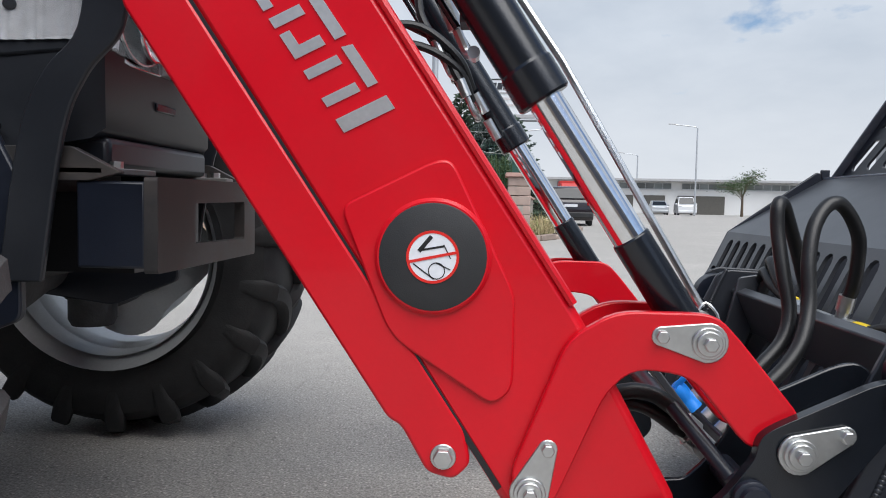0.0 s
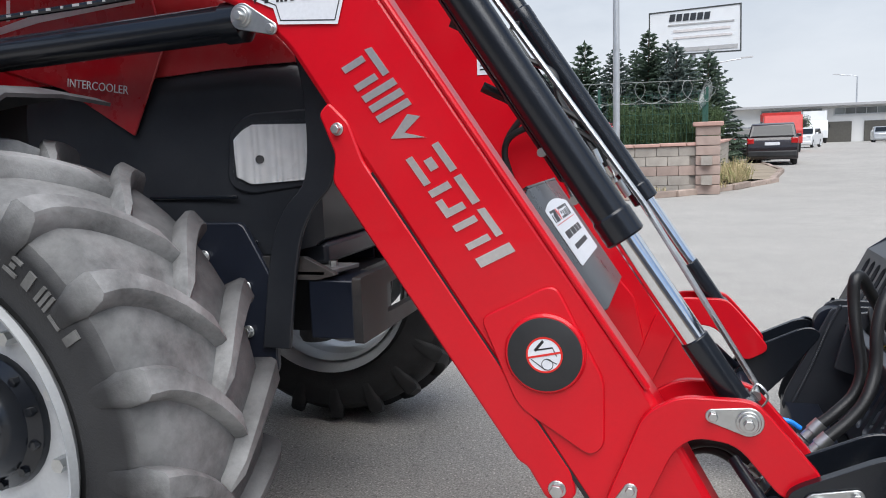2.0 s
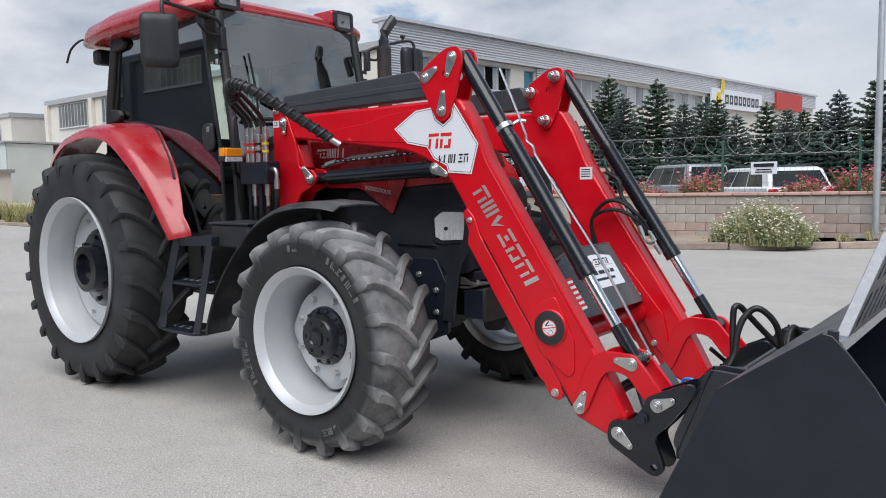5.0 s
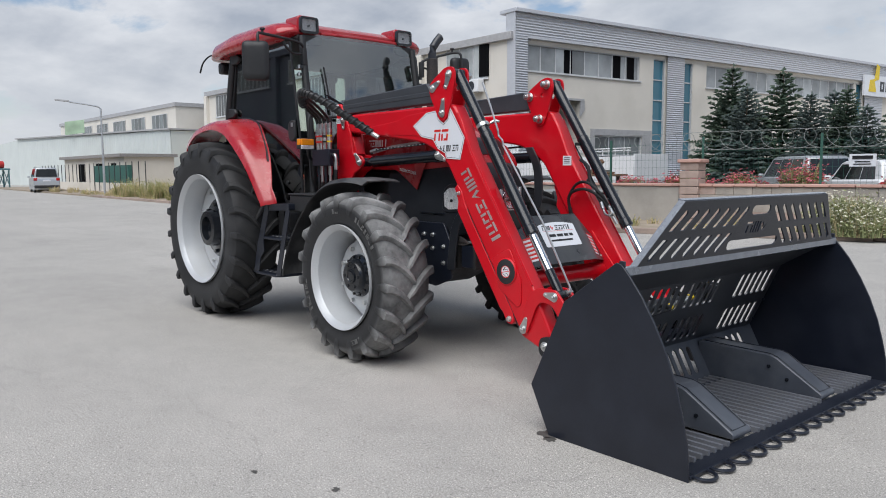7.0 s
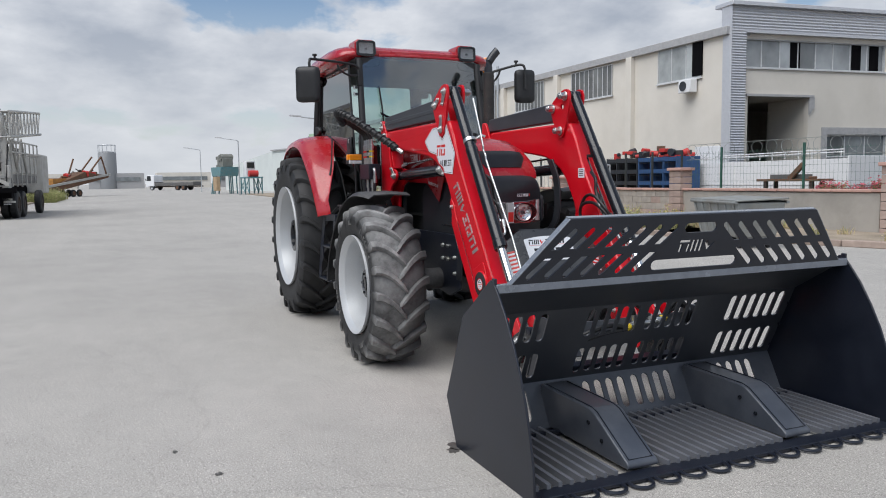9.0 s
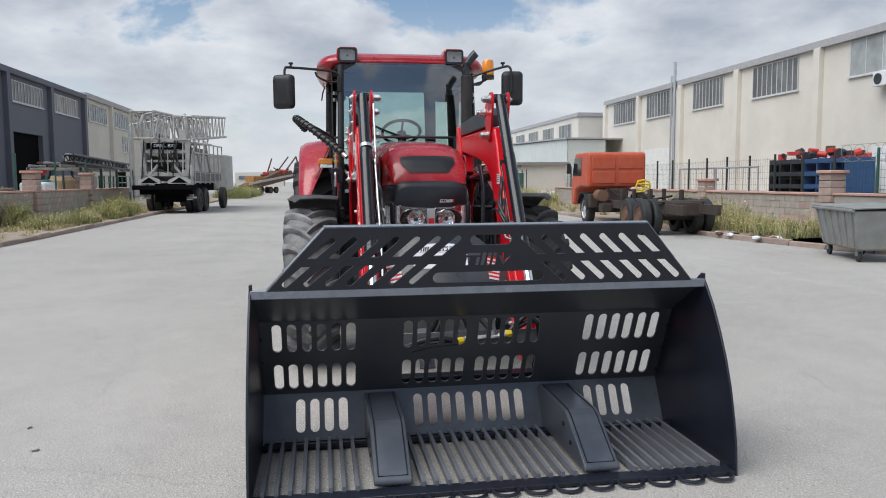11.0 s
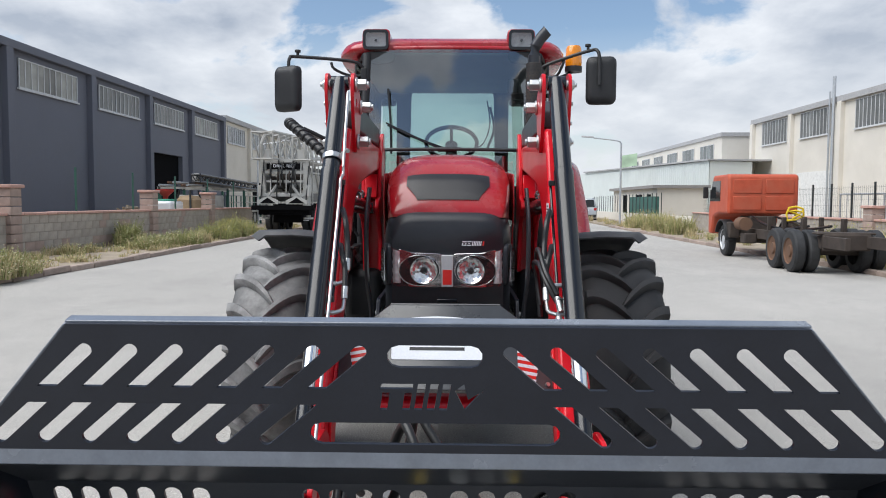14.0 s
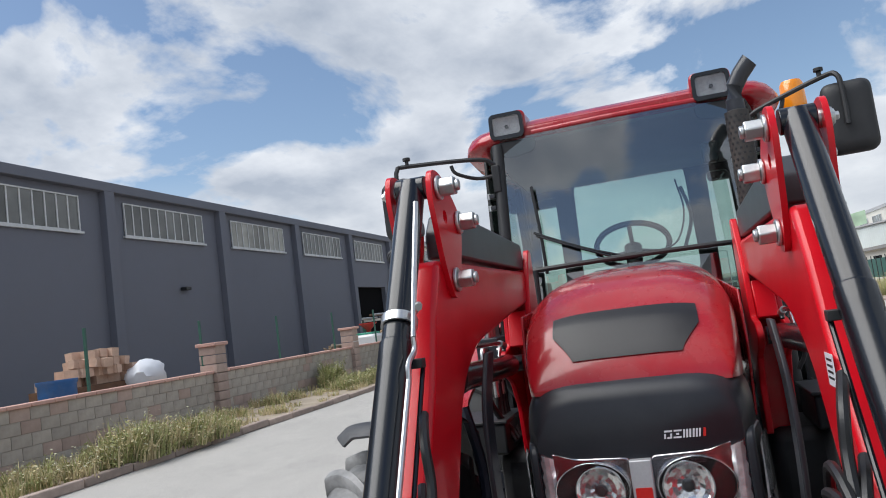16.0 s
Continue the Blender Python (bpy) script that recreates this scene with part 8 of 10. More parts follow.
def roof_ring(x, zt, zb, hw):
    return [(x, y * hw, zb + (zt - zb) * h) for y, h in ((-0.90, 0.0), (-0.97, 0.04), (-1.0, 0.20), (-0.995, 0.40), (-0.96, 0.64), (-0.90, 0.82), (-0.78, 0.95), (-0.5, 1.0), (0.5, 1.0), (0.78, 0.95), (0.90, 0.82), (0.96, 0.64), (0.995, 0.40), (1.0, 0.20), (0.97, 0.04), (0.90, 0.0))]


rings(b, [roof_ring(-2.82, 2.47, 2.42, 0.60), roof_ring(-2.76, 2.53, 2.40, 0.70), roof_ring(-2.60, 2.585, 2.40, 0.76), roof_ring(-2.2, 2.615, 2.40, 0.80), roof_ring(-1.7, 2.615, 2.405, 0.81), roof_ring(-1.45, 2.60, 2.42, 0.80), roof_ring(-1.34, 2.578, 2.44, 0.765), roof_ring(-1.27, 2.55, 2.462, 0.70), roof_ring(-1.24, 2.53, 2.478, 0.62)])
roof_ob = part("roof", b, RED_DARK, tractor, "dark red cab roof with dusty paint", sharp=45)
b = BM(); tube(b, [(-1.235, -0.40, 2.488), (-1.225, 0, 2.491), (-1.235, 0.40, 2.488)], 0.016, 12)
part("roof_front_bar", b, RED_DARK, roof_ob)
for s in (-1, 1):
    yc = s * 0.50 - 0.022
    lo = lambda hw, z0, z1, r: fillet([(yc - hw, z0), (yc - hw * 0.97, z1), (yc + hw * 0.97, z1), (yc + hw, z0)], r, 6)
    lamp = part("roof_lamp", prism(BM(), lo(0.098, 2.465, 2.624, 0.035), -1.45, -1.240, "yz"), RED_DARK, tractor, "square work lamp in a red housing", bevel=0.012)
    part("lamp_frame", prism(BM(), lo(0.089, 2.478, 2.612, 0.03), -1.235, -1.207, "yz", [lo(0.071, 2.497, 2.594, 0.018)]), BLACK_GLOSS, lamp, "black lamp surround", bevel=0.006)
    b = BM()
    nv, nu = 7, 9
    rings(b, [[(-1.232 + 0.012 * (abs(2 * u / nu - 1) ** 2 + abs(2 * v / nv - 1) ** 2) * 0.5, yc - 0.075 + 0.15 * u / nu, 2.492 + 0.107 * v / nv) for u in range(nu + 1)] for v in range(nv + 1)], closed=False)
    part("reflector", b, LAMP_GREY, lamp, "dull grey lamp reflector", sharp=6)
    b = BM(); cyl(b, (-1.236, yc, 2.540), (-1.216, yc, 2.540), 0.0095, n=12)
    part("bulb", b, GUNMETAL, lamp)
    part("lens", prism(BM(), lo(0.072, 2.496, 2.595, 0.018), -1.212, -1.209, "yz"), CLEAR, lamp)
    b = BM(); cyl(b, (-1.26, yc, 2.425), (-1.26, yc, 2.46), 0.018, n=12); box(b, (-1.265, yc, 2.432), (0.05, 0.05, 0.012))
    part("lamp_foot", b, PLASTIC, lamp, bevel=0.003)
    b = prism(BM(), fillet([(s * 0.395, 2.395), (s * 0.38, 2.465), (s * 0.60, 2.465), (s * 0.59, 2.40), (s * 0.52, 2.375)], 0.03), -1.255, -1.225, "yz")
    part("corner_cover", b, PLASTIC, roof_ob, bevel=0.005)
# frame
for s in (-1, 1):
    b = BM(); tube(b, [(-1.065, s * 0.605, 1.05), (-1.095, s * 0.60, 1.60), (-1.235, s * 0.585, 2.45)], 0.030, 10, 4)
    part("front_pillar", b, PLASTIC, tractor)
    b = BM(); tube(b, [(-2.46, s * 0.685, 1.40), (-2.43, s * 0.69, 1.88), (-2.31, s * 0.68, 2.44)], 0.032, 10, 4)
    part("rear_pillar", b, PLASTIC, tractor)
    b = BM(); tube(b, [(-1.235, s * 0.60, 2.435), (-1.7, s * 0.69, 2.43), (-2.31, s * 0.68, 2.43)], 0.025, 8, 4)
    part("roof_rail", b, PLASTIC, tractor)
    # door with glass to its foot
    DOOR = [(-1.115, 1.06), (-1.14, 1.60), (-1.275, 2.41), (-2.28, 2.41), (-2.40, 1.87), (-2.22, 1.805), (-1.90, 1.66), (-1.62, 1.42), (-1.47, 1.20), (-1.42, 1.06)]
    yb = s * 0.675
    door = part("door", prism(BM(), fillet(DOOR, 0.03), yb - s * 0.012, yb, holes=[fillet(grown(DOOR, -0.022), 0.03)]), PLASTIC, tractor, "cab door of dark tinted glass", bevel=0.003)
    part("door_glass", prism(BM(), fillet(grown(DOOR, -0.015), 0.03), yb - s * 0.008, yb - s * 0.003), CAB_GLASS, door, "dark tinted door glass")
    part("door_handle", prism(BM(), fillet([(-1.29, 1.60), (-1.30, 1.72), (-1.26, 1.755), (-1.19, 1.755), (-1.18, 1.60), (-1.24, 1.57)], 0.03), yb, yb + s * 0.028), PLASTIC, door, bevel=0.01)
    b = BM(); box(b, (-1.225, yb + s * 0.029, 1.715), (0.03, 0.006, 0.035))
    part("lock", b, ZINC, door, bevel=0.002)
    b = BM(); cyl(b, (-1.36, yb, 1.235), (-1.36, yb + s * 0.012, 1.235), 0.016, n=16)
    part("door_knob", b, PLASTIC, door)
    for x, z, dx in ((-2.38, 1.88, 0.10), (-2.27, 2.37, 0.09)):
        b = prism(BM(), fillet([(x - 0.07, z - 0.055), (x - 0.05, z + 0.05), (x + dx, z + 0.03), (x + dx + 0.03, z - 0.01), (x + dx - 0.02, z - 0.045)], 0.02), yb, yb + s * 0.035)
        part("hinge", b, PLASTIC, door, bevel=0.01)
    for z in (2.13, 2.19):
        b = BM(); box(b, (-1.19, s * 0.635, z), (0.05, 0.03, 0.022))
        part("hinge_bracket", b, GUNMETAL, tractor, bevel=0.003)
        b = BM(); cyl(b, (-1.175, s * 0.652, z - 0.014), (-1.175, s * 0.652, z + 0.014), 0.010, n=10)
        part("hinge_pin", b, ZINC, tractor)
    # handrail by the door
    b = BM(); tube(b, [(-1.03, s * 0.625, 1.78), (-1.02, s * 0.66, 1.76), (-1.015, s * 0.665, 1.60), (-1.01, s * 0.66, 1.30), (-1.02, s * 0.62, 1.20)], 0.010, 8, 4)
    part("handrail", b, PLASTIC, tractor)
    b = prism(BM(), [(-0.66, 1.02), (-1.06, 1.02), (-1.06, 1.55), (-0.95, 1.60), (-0.66, 1.50)], s * 0.37, s * 0.40)
    part("bulkhead", b, PLASTIC, tractor)
    b = prism(BM(), [(-1.06, 1.06), (-1.095, 1.6), (-1.235, 2.43), (-1.22, 2.43), (-1.075, 1.6), (-1.04, 1.06)], s * 0.575, s * 0.60)
    part("front_quarter_post", b, PLASTIC, tractor)
    # indicator lamp
    b = BM(); box(b, (-0.965, s * 0.735, 1.55), (0.06, 0.13, 0.085))
    ind = part("indicator", b, PLASTIC, tractor, "amber and clear indicator lamp", bevel=0.008)
    b = BM(); box(b, (-0.930, s * 0.735, 1.562), (0.02, 0.115, 0.05)); box(b, (-0.955, s * 0.797, 1.562), (0.05, 0.012, 0.05))
    part("lens", b, AMBER, ind, "amber lens", bevel=0.005)
    b = BM(); box(b, (-0.930, s * 0.735, 1.520), (0.02, 0.115, 0.03))
    part("lens", b, REFLECTOR, ind, "clear lens", bevel=0.004)
    b = BM(); tube(b, [(-1.04, s * 0.62, 1.42), (-1.0, s * 0.68, 1.45), (-0.985, s * 0.70, 1.51)], 0.014, 8, 3)
    part("lamp_bracket", b, PLASTIC, ind)
# windscreen, rear window, floor, inner parts
b = BM()
rings(b, [[(-1.09 + 0.03 * (1 - (y / 0.57) ** 2) - 0.15 * ((z - 1.3) / 1.18) ** 1.5, y, z) for y in np.linspace(-0.57, 0.57, 13)] for z in (1.28, 1.7, 2.1, 2.478)], closed=False)
part("windscreen", b, WIND_GLASS, tractor, "wide greenish windscreen", sharp=80)
b = prism(BM(), [(-0.68, 1.30), (0.68, 1.30), (0.68, 2.43), (-0.68, 2.43)], -2.40, -2.37, "yz", [fillet([(-0.25, 1.42), (0.25, 1.42), (0.36, 1.75), (0.345, 2.365), (-0.345, 2.365), (-0.36, 1.75)], 0.05)] + [fillet([(q * 0.47, 1.55), (q * 0.62, 1.55), (q * 0.60, 2.30), (q * 0.47, 2.30)], 0.03) for q in (-1, 1)])
part("rear_wall", b, PLASTIC, tractor)
b = prism(BM(), fillet([(-0.61, 1.49), (0.61, 1.49), (0.58, 2.395), (-0.58, 2.395)], 0.05), -2.385, -2.380, "yz")
part("rear_window", b, glass("rear_glass", (0.80, 0.88, 0.85)), tractor)
b = BM(); box(b, (-1.72, 0, 1.02), (1.30, 1.24, 0.06))
part("cab_floor", b, PLASTIC, tractor)
b = prism(BM(), [(-2.37, 2.365), (-2.30, 2.335), (-1.60, 2.355), (-1.30, 2.425), (-1.26, 2.45), (-1.26, 2.465), (-2.37, 2.40)], -0.61, 0.61)
part("headliner", b, material("grey_lining", (0.22, 0.23, 0.235), 0.9, vary=0.06), tractor)
for s in (-1, 1):
    b = BM(); box(b, (-2.1, s * 0.52, 1.30), (0.55, 0.26, 0.52))
    part("side_console", b, PLASTIC, tractor, bevel=0.03)
b = BM()
prism(b, fillet([(-2.02, 1.40), (-1.58, 1.40), (-1.56, 1.50), (-2.0, 1.50)], 0.03), -0.24, 0.24)
seat = part("driver_seat", b, material("seat_fabric", (0.03, 0.03, 0.032), 0.9), tractor, "black fabric driver's seat", bevel=0.03)
part("backrest", prism(BM(), fillet([(-2.10, 1.42), (-1.98, 1.42), (-2.03, 1.72), (-2.11, 1.72)], 0.03), -0.20, 0.20), material("seat_fabric", (0.03, 0.03, 0.032), 0.9), seat, bevel=0.03)
b = BM(); box(b, (-1.85, 0, 1.22), (0.3, 0.3, 0.36))
part("seat_base", b, PLASTIC, seat, bevel=0.02)
b = prism(BM(), fillet([(-1.42, 1.05), (-1.20, 1.05), (-1.18, 1.66), (-1.30, 1.76), (-1.44, 1.72)], 0.05), -0.23, 0.23)
dash = part("dashboard", b, PLASTIC, tractor, "black dashboard with column", bevel=0.04)
wc_, wn = Vector((-1.50, 0, 1.86)), Vector((-0.55, 0, 0.83)).normalized()
a_, b_ = frame_of(wn)
b = BM()
circ = [wc_ + (a_ * math.cos(2 * math.pi * k / 32) + b_ * math.sin(2 * math.pi * k / 32)) * 0.185 for k in range(33)]
tube(b, circ, 0.015, 8, 0)
sw = part("steering_wheel", b, PLASTIC, tractor, "black three-spoke steering wheel")
for k in (0, 1, 2):
    t = radians(90 + 120 * k)
    b = BM(); tube(b, [wc_ - wn * 0.03, wc_ + (a_ * math.cos(t) + b_ * math.sin(t)) * 0.18], 0.011, 6, 0)
    part("spoke", b, PLASTIC, sw)
b = BM(); cyl(b, wc_ - wn * 0.30, wc_ - wn * 0.01, 0.03, 0.045, n=16)
part("column", b, PLASTIC, sw)
b = BM(); tube(b, [(-1.16, -0.50, 1.775), (-1.04, -0.46, 1.78), (-1.03, 0, 1.785), (-1.04, 0.46, 1.78), (-1.16, 0.50, 1.775)], 0.012, 8, 4)
part("front_rail", b, PLASTIC, tractor)
for s in (-1, 1):
    b = BM(); tube(b, [(-1.03, s * 0.45, 1.78), (-1.02, s * 0.455, 1.30)], 0.014, 8, 0)
    part("rail_leg", b, PLASTIC, tractor)
# wiper
b = BM(); tube(b, [(-1.06, -0.02, 1.785), (-1.075, -0.22, 1.86), (-1.10, -0.44, 1.965)], 0.007, 6, 3); tube(b, [(-1.06, -0.06, 1.785), (-1.075, -0.26, 1.87), (-1.10, -0.43, 1.95)], 0.006, 6, 3)
wp = part("wiper_arm", b, BLACK_GLOSS, tractor)
b = BM(); tube(b, [(-1.105, -0.405, 1.76), (-1.115, -0.41, 1.96), (-1.15, -0.43, 2.20)], 0.008, 6, 4)
part("wiper_blade", b, HOSE, wp)
b = BM(); box(b, (-1.06, -0.03, 1.785), (0.04, 0.12, 0.03))
part("wiper_motor", b, PLASTIC, wp, bevel=0.006)
# inner mirror and lever seen through the screen
b = BM(); box(b, (-1.30, 0.43, 2.24), (0.03, 0.075, 0.10))
part("inner_mirror", b, PLASTIC, tractor, bevel=0.01)
b = BM(); tube(b, [(-1.3, 0.25, 1.80), (-1.32, 0.30, 1.95), (-1.30, 0.27, 2.1)], 0.009, 6)
part("lever", b, PLASTIC, tractor)
b = BM(); tube(b, [(-1.3, 0.12, 1.80), (-1.3, 0.22, 1.84), (-1.3, 0.27, 1.98), (-1.3, 0.25, 2.14)], 0.005, 6)
part("cable", b, HOSE, tractor)

# mirrors
for s, c, size, turn, arm in ((-1, (-1.06, -1.10, 2.185), (0.06, 0.205, 0.30), -31, [(-1.18, -0.60, 2.345), (-1.15, -0.68, 2.385), (-1.07, -1.03, 2.40), (-1.05, -1.08, 2.385), (-1.04, -1.085, 2.31), (-1.035, -1.085, 2.15)]),
                              (1, (-1.0, 0.985, 2.235), (0.06, 0.195, 0.31), -6, [(-1.11, 0.60, 2.33), (-1.08, 0.66, 2.36), (-1.02, 0.90, 2.43), (-0.97, 0.955, 2.42), (-0.96, 0.965, 2.34), (-0.955, 0.965, 2.2)])):
    rot = Matrix.Rotation(radians(turn), 3, "Z")
    b = BM()
    o = fillet([(-size[1] / 2, -size[2] / 2), (size[1] / 2, -size[2] / 2), (size[1] / 2, size[2] / 2), (-size[1] / 2, size[2] / 2)], 0.045, 6)
    sm = [(u * 0.86, v * 0.9) for u, v in o]
    rings(b, [[Vector(c) + rot @ Vector((x, u, v)) for u, v in q] for x, q in ((0.032, [(u * 0.6, v * 0.75) for u, v in sm]), (0.028, sm), (0.008, o), (-0.030, o))])
    mr = part("mirror", b, PLASTIC, tractor, "black-backed rectangular mirror", sharp=50)
    b = BM()
    prism(b, sm, 0, 0.002, "xy", (), Matrix.Translation(Vector(c) + rot @ Vector((-0.0335, 0, 0))) @ rot.to_4x4() @ FACE_E)
    part("mirror_face", b, MIRROR, mr)
    b = BM(); tube(b, arm, 0.0115, 8, 5)
    part("mirror_arm", b, PLASTIC, mr)
    p, q = Vector(arm[0]), Vector(arm[2])
    b = BM(); tube(b, [p + Vector((0, 0, -0.05)), p + Vector((0, s * 0.10, -0.05)), p.lerp(q, 0.45) + Vector((0, 0, -0.04)), p.lerp(q, 0.5)], 0.0095, 8, 4)
    part("mirror_stay", b, PLASTIC, mr)
    b = BM(); cyl(b, q, q + Vector((0, 0, 0.03)), 0.010, n=10); cyl(b, q + Vector((0, 0, 0.028)), q + Vector((0, 0, 0.045)), 0.020, n=14)
    part("clamp_knob", b, PLASTIC, mr, bevel=0.003)
    b = BM(); box(b, p + Vector((0, 0, -0.07)), (0.04, 0.04, 0.14))
    part("mirror_bracket", b, PLASTIC, mr, bevel=0.006)

# exhaust
b = BM()
lathe(b, (-0.87, 0.53, 1.35), (0, 0.0, 1), [(0, 0.03), (0, 0.05), (0.97, 0.05), (0.975, 0.038)], 24)
EXH = material("perforated_shield", (0.045, 0.043, 0.042), 0.55, metal=0.4, vary=0.2, dirt=(0.13, 0.10, 0.08), dirt_amount=0.4, dirt_scale=12)
ex = part("exhaust", b, EXH, tractor, "dark perforated exhaust stack")
b = BM()
for i in range(26):
    for k in range(14):
        t = 2 * math.pi * (k + 0.5 * (i % 2)) / 14
        z = 1.72 + 0.023 * i
        p = Vector((-0.87 + 0.0502 * math.cos(t), 0.53 + 0.0502 * math.sin(t), z))
        d_ = Vector((math.cos(t), math.sin(t), 0))
        cyl(b, p - d_ * 0.001, p + d_ * 0.0008, 0.0058, n=6)
tagged(part("perforation", b, BLACK_INK, ex), kind="stuff")
b = BM()
lp = []
for p, d_ in (((-0.87, 0.53, 2.31), (0, 0, 1)), ((-0.87, 0.53, 2.37), (0.02, 0.05, 1)), ((-0.866, 0.54, 2.43), (0.1, 0.35, 0.9)), ((-0.857, 0.568, 2.475), (0.2, 0.7, 0.7)), ((-0.850, 0.612, 2.525), (0.25, 0.9, 0.75))):
    a_, c_ = frame_of(d_)
    lp.append([Vector(p) + (a_ * math.cos(2 * math.pi * k / 16) + c_ * math.sin(2 * math.pi * k / 16)) * 0.037 for k in range(16)])
rings(b, lp)
part("exhaust_tip", b, GUNMETAL, ex)
# beacon
b = BM(); lathe(b, (-1.68, 0.905, 2.445), (0, 0, 1), [(0, 0.0), (0, 0.058), (0.02, 0.062), (0.13, 0.058), (0.15, 0.048), (0.155, 0.0)], 20)
bc = part("beacon", b, AMBER, tractor, "amber warning beacon")
b = BM(); tube(b, [(-1.60, 0.66, 2.33), (-1.64, 0.80, 2.36), (-1.68, 0.90, 2.41)], 0.012, 8); cyl(b, (-1.68, 0.905, 2.405), (-1.68, 0.905, 2.445), 0.064, n=16)
part("beacon_bracket", b, PLASTIC, bc)
# rear work lamps and aerial
for s in (-1, 1):
    b = BM(); box(b, (-2.66, s * 0.58, 2.33), (0.10, 0.17, 0.11))
    rl = part("rear_lamp", b, PLASTIC, tractor, bevel=0.025)
    b = BM(); tube(b, [(-2.60, s * 0.56, 2.42), (-2.58, s * 0.58, 2.36), (-2.64, s * 0.58, 2.34)], 0.012, 8)
    part("lamp_bracket", b, PLASTIC, rl)
b = BM(); tube(b, [(-2.72, -0.66, 2.45), (-2.78, -0.70, 2.46), (-2.86, -0.74, 2.40), (-2.90, -0.76, 2.30)], 0.008, 8)
part("aerial", b, HOSE, tractor)

# mudguards
RF = [(-2.80, 1.52), (-2.74, 1.61), (-2.53, 1.73), (-2.18, 1.775), (-1.90, 1.725), (-1.70, 1.605), (-1.51, 1.455), (-1.38, 1.325), (-1.27, 1.19), (-1.195, 1.10), (-1.18, 1.06)]
FF = [(0.185, 1.250), (0.12, 1.268), (0.0, 1.270), (-0.20, 1.240), (-0.40, 1.150), (-0.55, 1.025), (-0.68, 0.885), (-0.78, 0.74), (-0.845, 0.60), (-0.865, 0.52)]
for s in (-1, 1):
    line = smooth_line([(x, 0, z) for x, z in RF], 3)
    lp, seal = [], []
    for i, p in enumerate(line):
        d_ = (line[min(i + 1, len(line) - 1)] - line[max(i - 1, 0)]).normalized()
        n_ = Vector((d_.z, 0, -d_.x)) * -1
        n_ = n_ if n_.z > 0 or n_.x > 0 else -n_
        in_ = 0.66 + 0.25 * min(1.0, max(0.0, (i / (len(line) - 1) - 0.40) / 0.42))
        sec = ((in_, 0.045), (max(0.80, in_ + 0.01), 0.035), (0.93, 0.012), (0.985, -0.02), (1.0, -0.07), (0.985, -0.07), (0.97, -0.03), (0.92, -0.005), (in_, 0.02))
        seal.append((p.x, s * (in_ + 0.012), p.z + 0.045))
        lp.append([(p.x + n_.x * h, s * y, p.z + n_.z * h) for y, h in sec])
    b = BM(); rings(b, lp)
    part("rear_mudguard", b, RED_DARK, tractor, "dark red rear mudguard", sharp=50)
    b = BM(); tube(b, seal[4:-10], 0.010, 6, 0)
    part("mudguard_seal", b, HOSE, tractor)
    line = smooth_line([(x, 0, z) for x, z in FF], 3)
    lp = []
    for i, p in enumerate(line):
        d_ = (line[min(i + 1, len(line) - 1)] - line[max(i - 1, 0)]).normalized()
        n_ = Vector((-d_.z, 0, d_.x))
        n_ = n_ if n_.z >= 0 and (n_.z > 0.1 or n_.x < 0) else -n_
        o_ = 1.04 if i > 3 else 0.98 + 0.015 * i
        in_ = 0.66 + 0.20 * max(0.0, (i / (len(line) - 1) - 0.45) / 0.55)
        sec = ((in_, 0.0), (max(0.80, in_ + 0.03), 0.012), (o_ - 0.04, 0.008), (o_, -0.022), (o_ - 0.008, -0.026), (o_ - 0.045, 0.0), (max(0.80, in_ + 0.03), 0.004), (in_, -0.008))
        lp.append([(p.x + n_.x * h, s * y, p.z + n_.z * h) for y, h in sec])
    b = BM(); rings(b, lp)
    part("front_mudguard", b, DUSTY_PLASTIC, tractor, "black plastic front mudguard", sharp=50)
    b = BM(); tube(b, [(-0.1, s * 0.60, 0.75), (-0.25, s * 0.62, 1.0), (-0.3, s * 0.68, 1.26)], 0.022, 8)
    part("mudguard_stay", b, BLACK, tractor)
    # access steps
    st = part("step_frame", prism(BM(), fillet([(-1.52, 0.47), (-1.43, 0.47), (-1.40, 0.60), (-1.325, 0.665), (-1.335, 0.76), (-1.225, 1.02), (-1.245, 1.07), (-1.29, 1.05), (-1.44, 0.72)], 0.02), s * 0.93, s * 0.938), BLACK, tractor, "black steel access steps", bevel=0.002)
    part("step_rail", prism(BM(), fillet([(-1.13, 0.48), (-1.06, 0.48), (-0.885, 1.01), (-0.94, 1.04)], 0.015), s * 0.93, s * 0.938), BLACK, st, bevel=0.002)
    part("step_rail", prism(BM(), fillet([(-1.28, 1.005), (-0.90, 1.02), (-0.90, 1.075), (-1.26, 1.06)], 0.01), s * 0.70, s * 0.935), BLACK, st, bevel=0.002)
    for z, x0, x1 in ((0.485, -1.51, -1.08), (0.79, -1.36, -0.985)):
        tread = part("tread", prism(BM(), fillet([(x0, s * 0.70), (x1, s * 0.70), (x1, s * 0.90), (x1 - 0.04, s * 0.95), (x0 + 0.05, s * 0.95), (x0, s * 0.90)], 0.02), z - 0.02, z, "xy"), BLACK, st, bevel=0.004)
        for k in range(5):
            x = x0 + 0.05 + (x1 - x0 - 0.1) * k / 4
            b = BM(); lathe(b, (x, s * 0.85, z), (0, 0, 1), [(0, 0.03), (0.005, 0.027), (0.005, 0.020), (0.001, 0.017), (0.001, 0.0)], 12)
            part("tread_grip", b, GUNMETAL, tread)
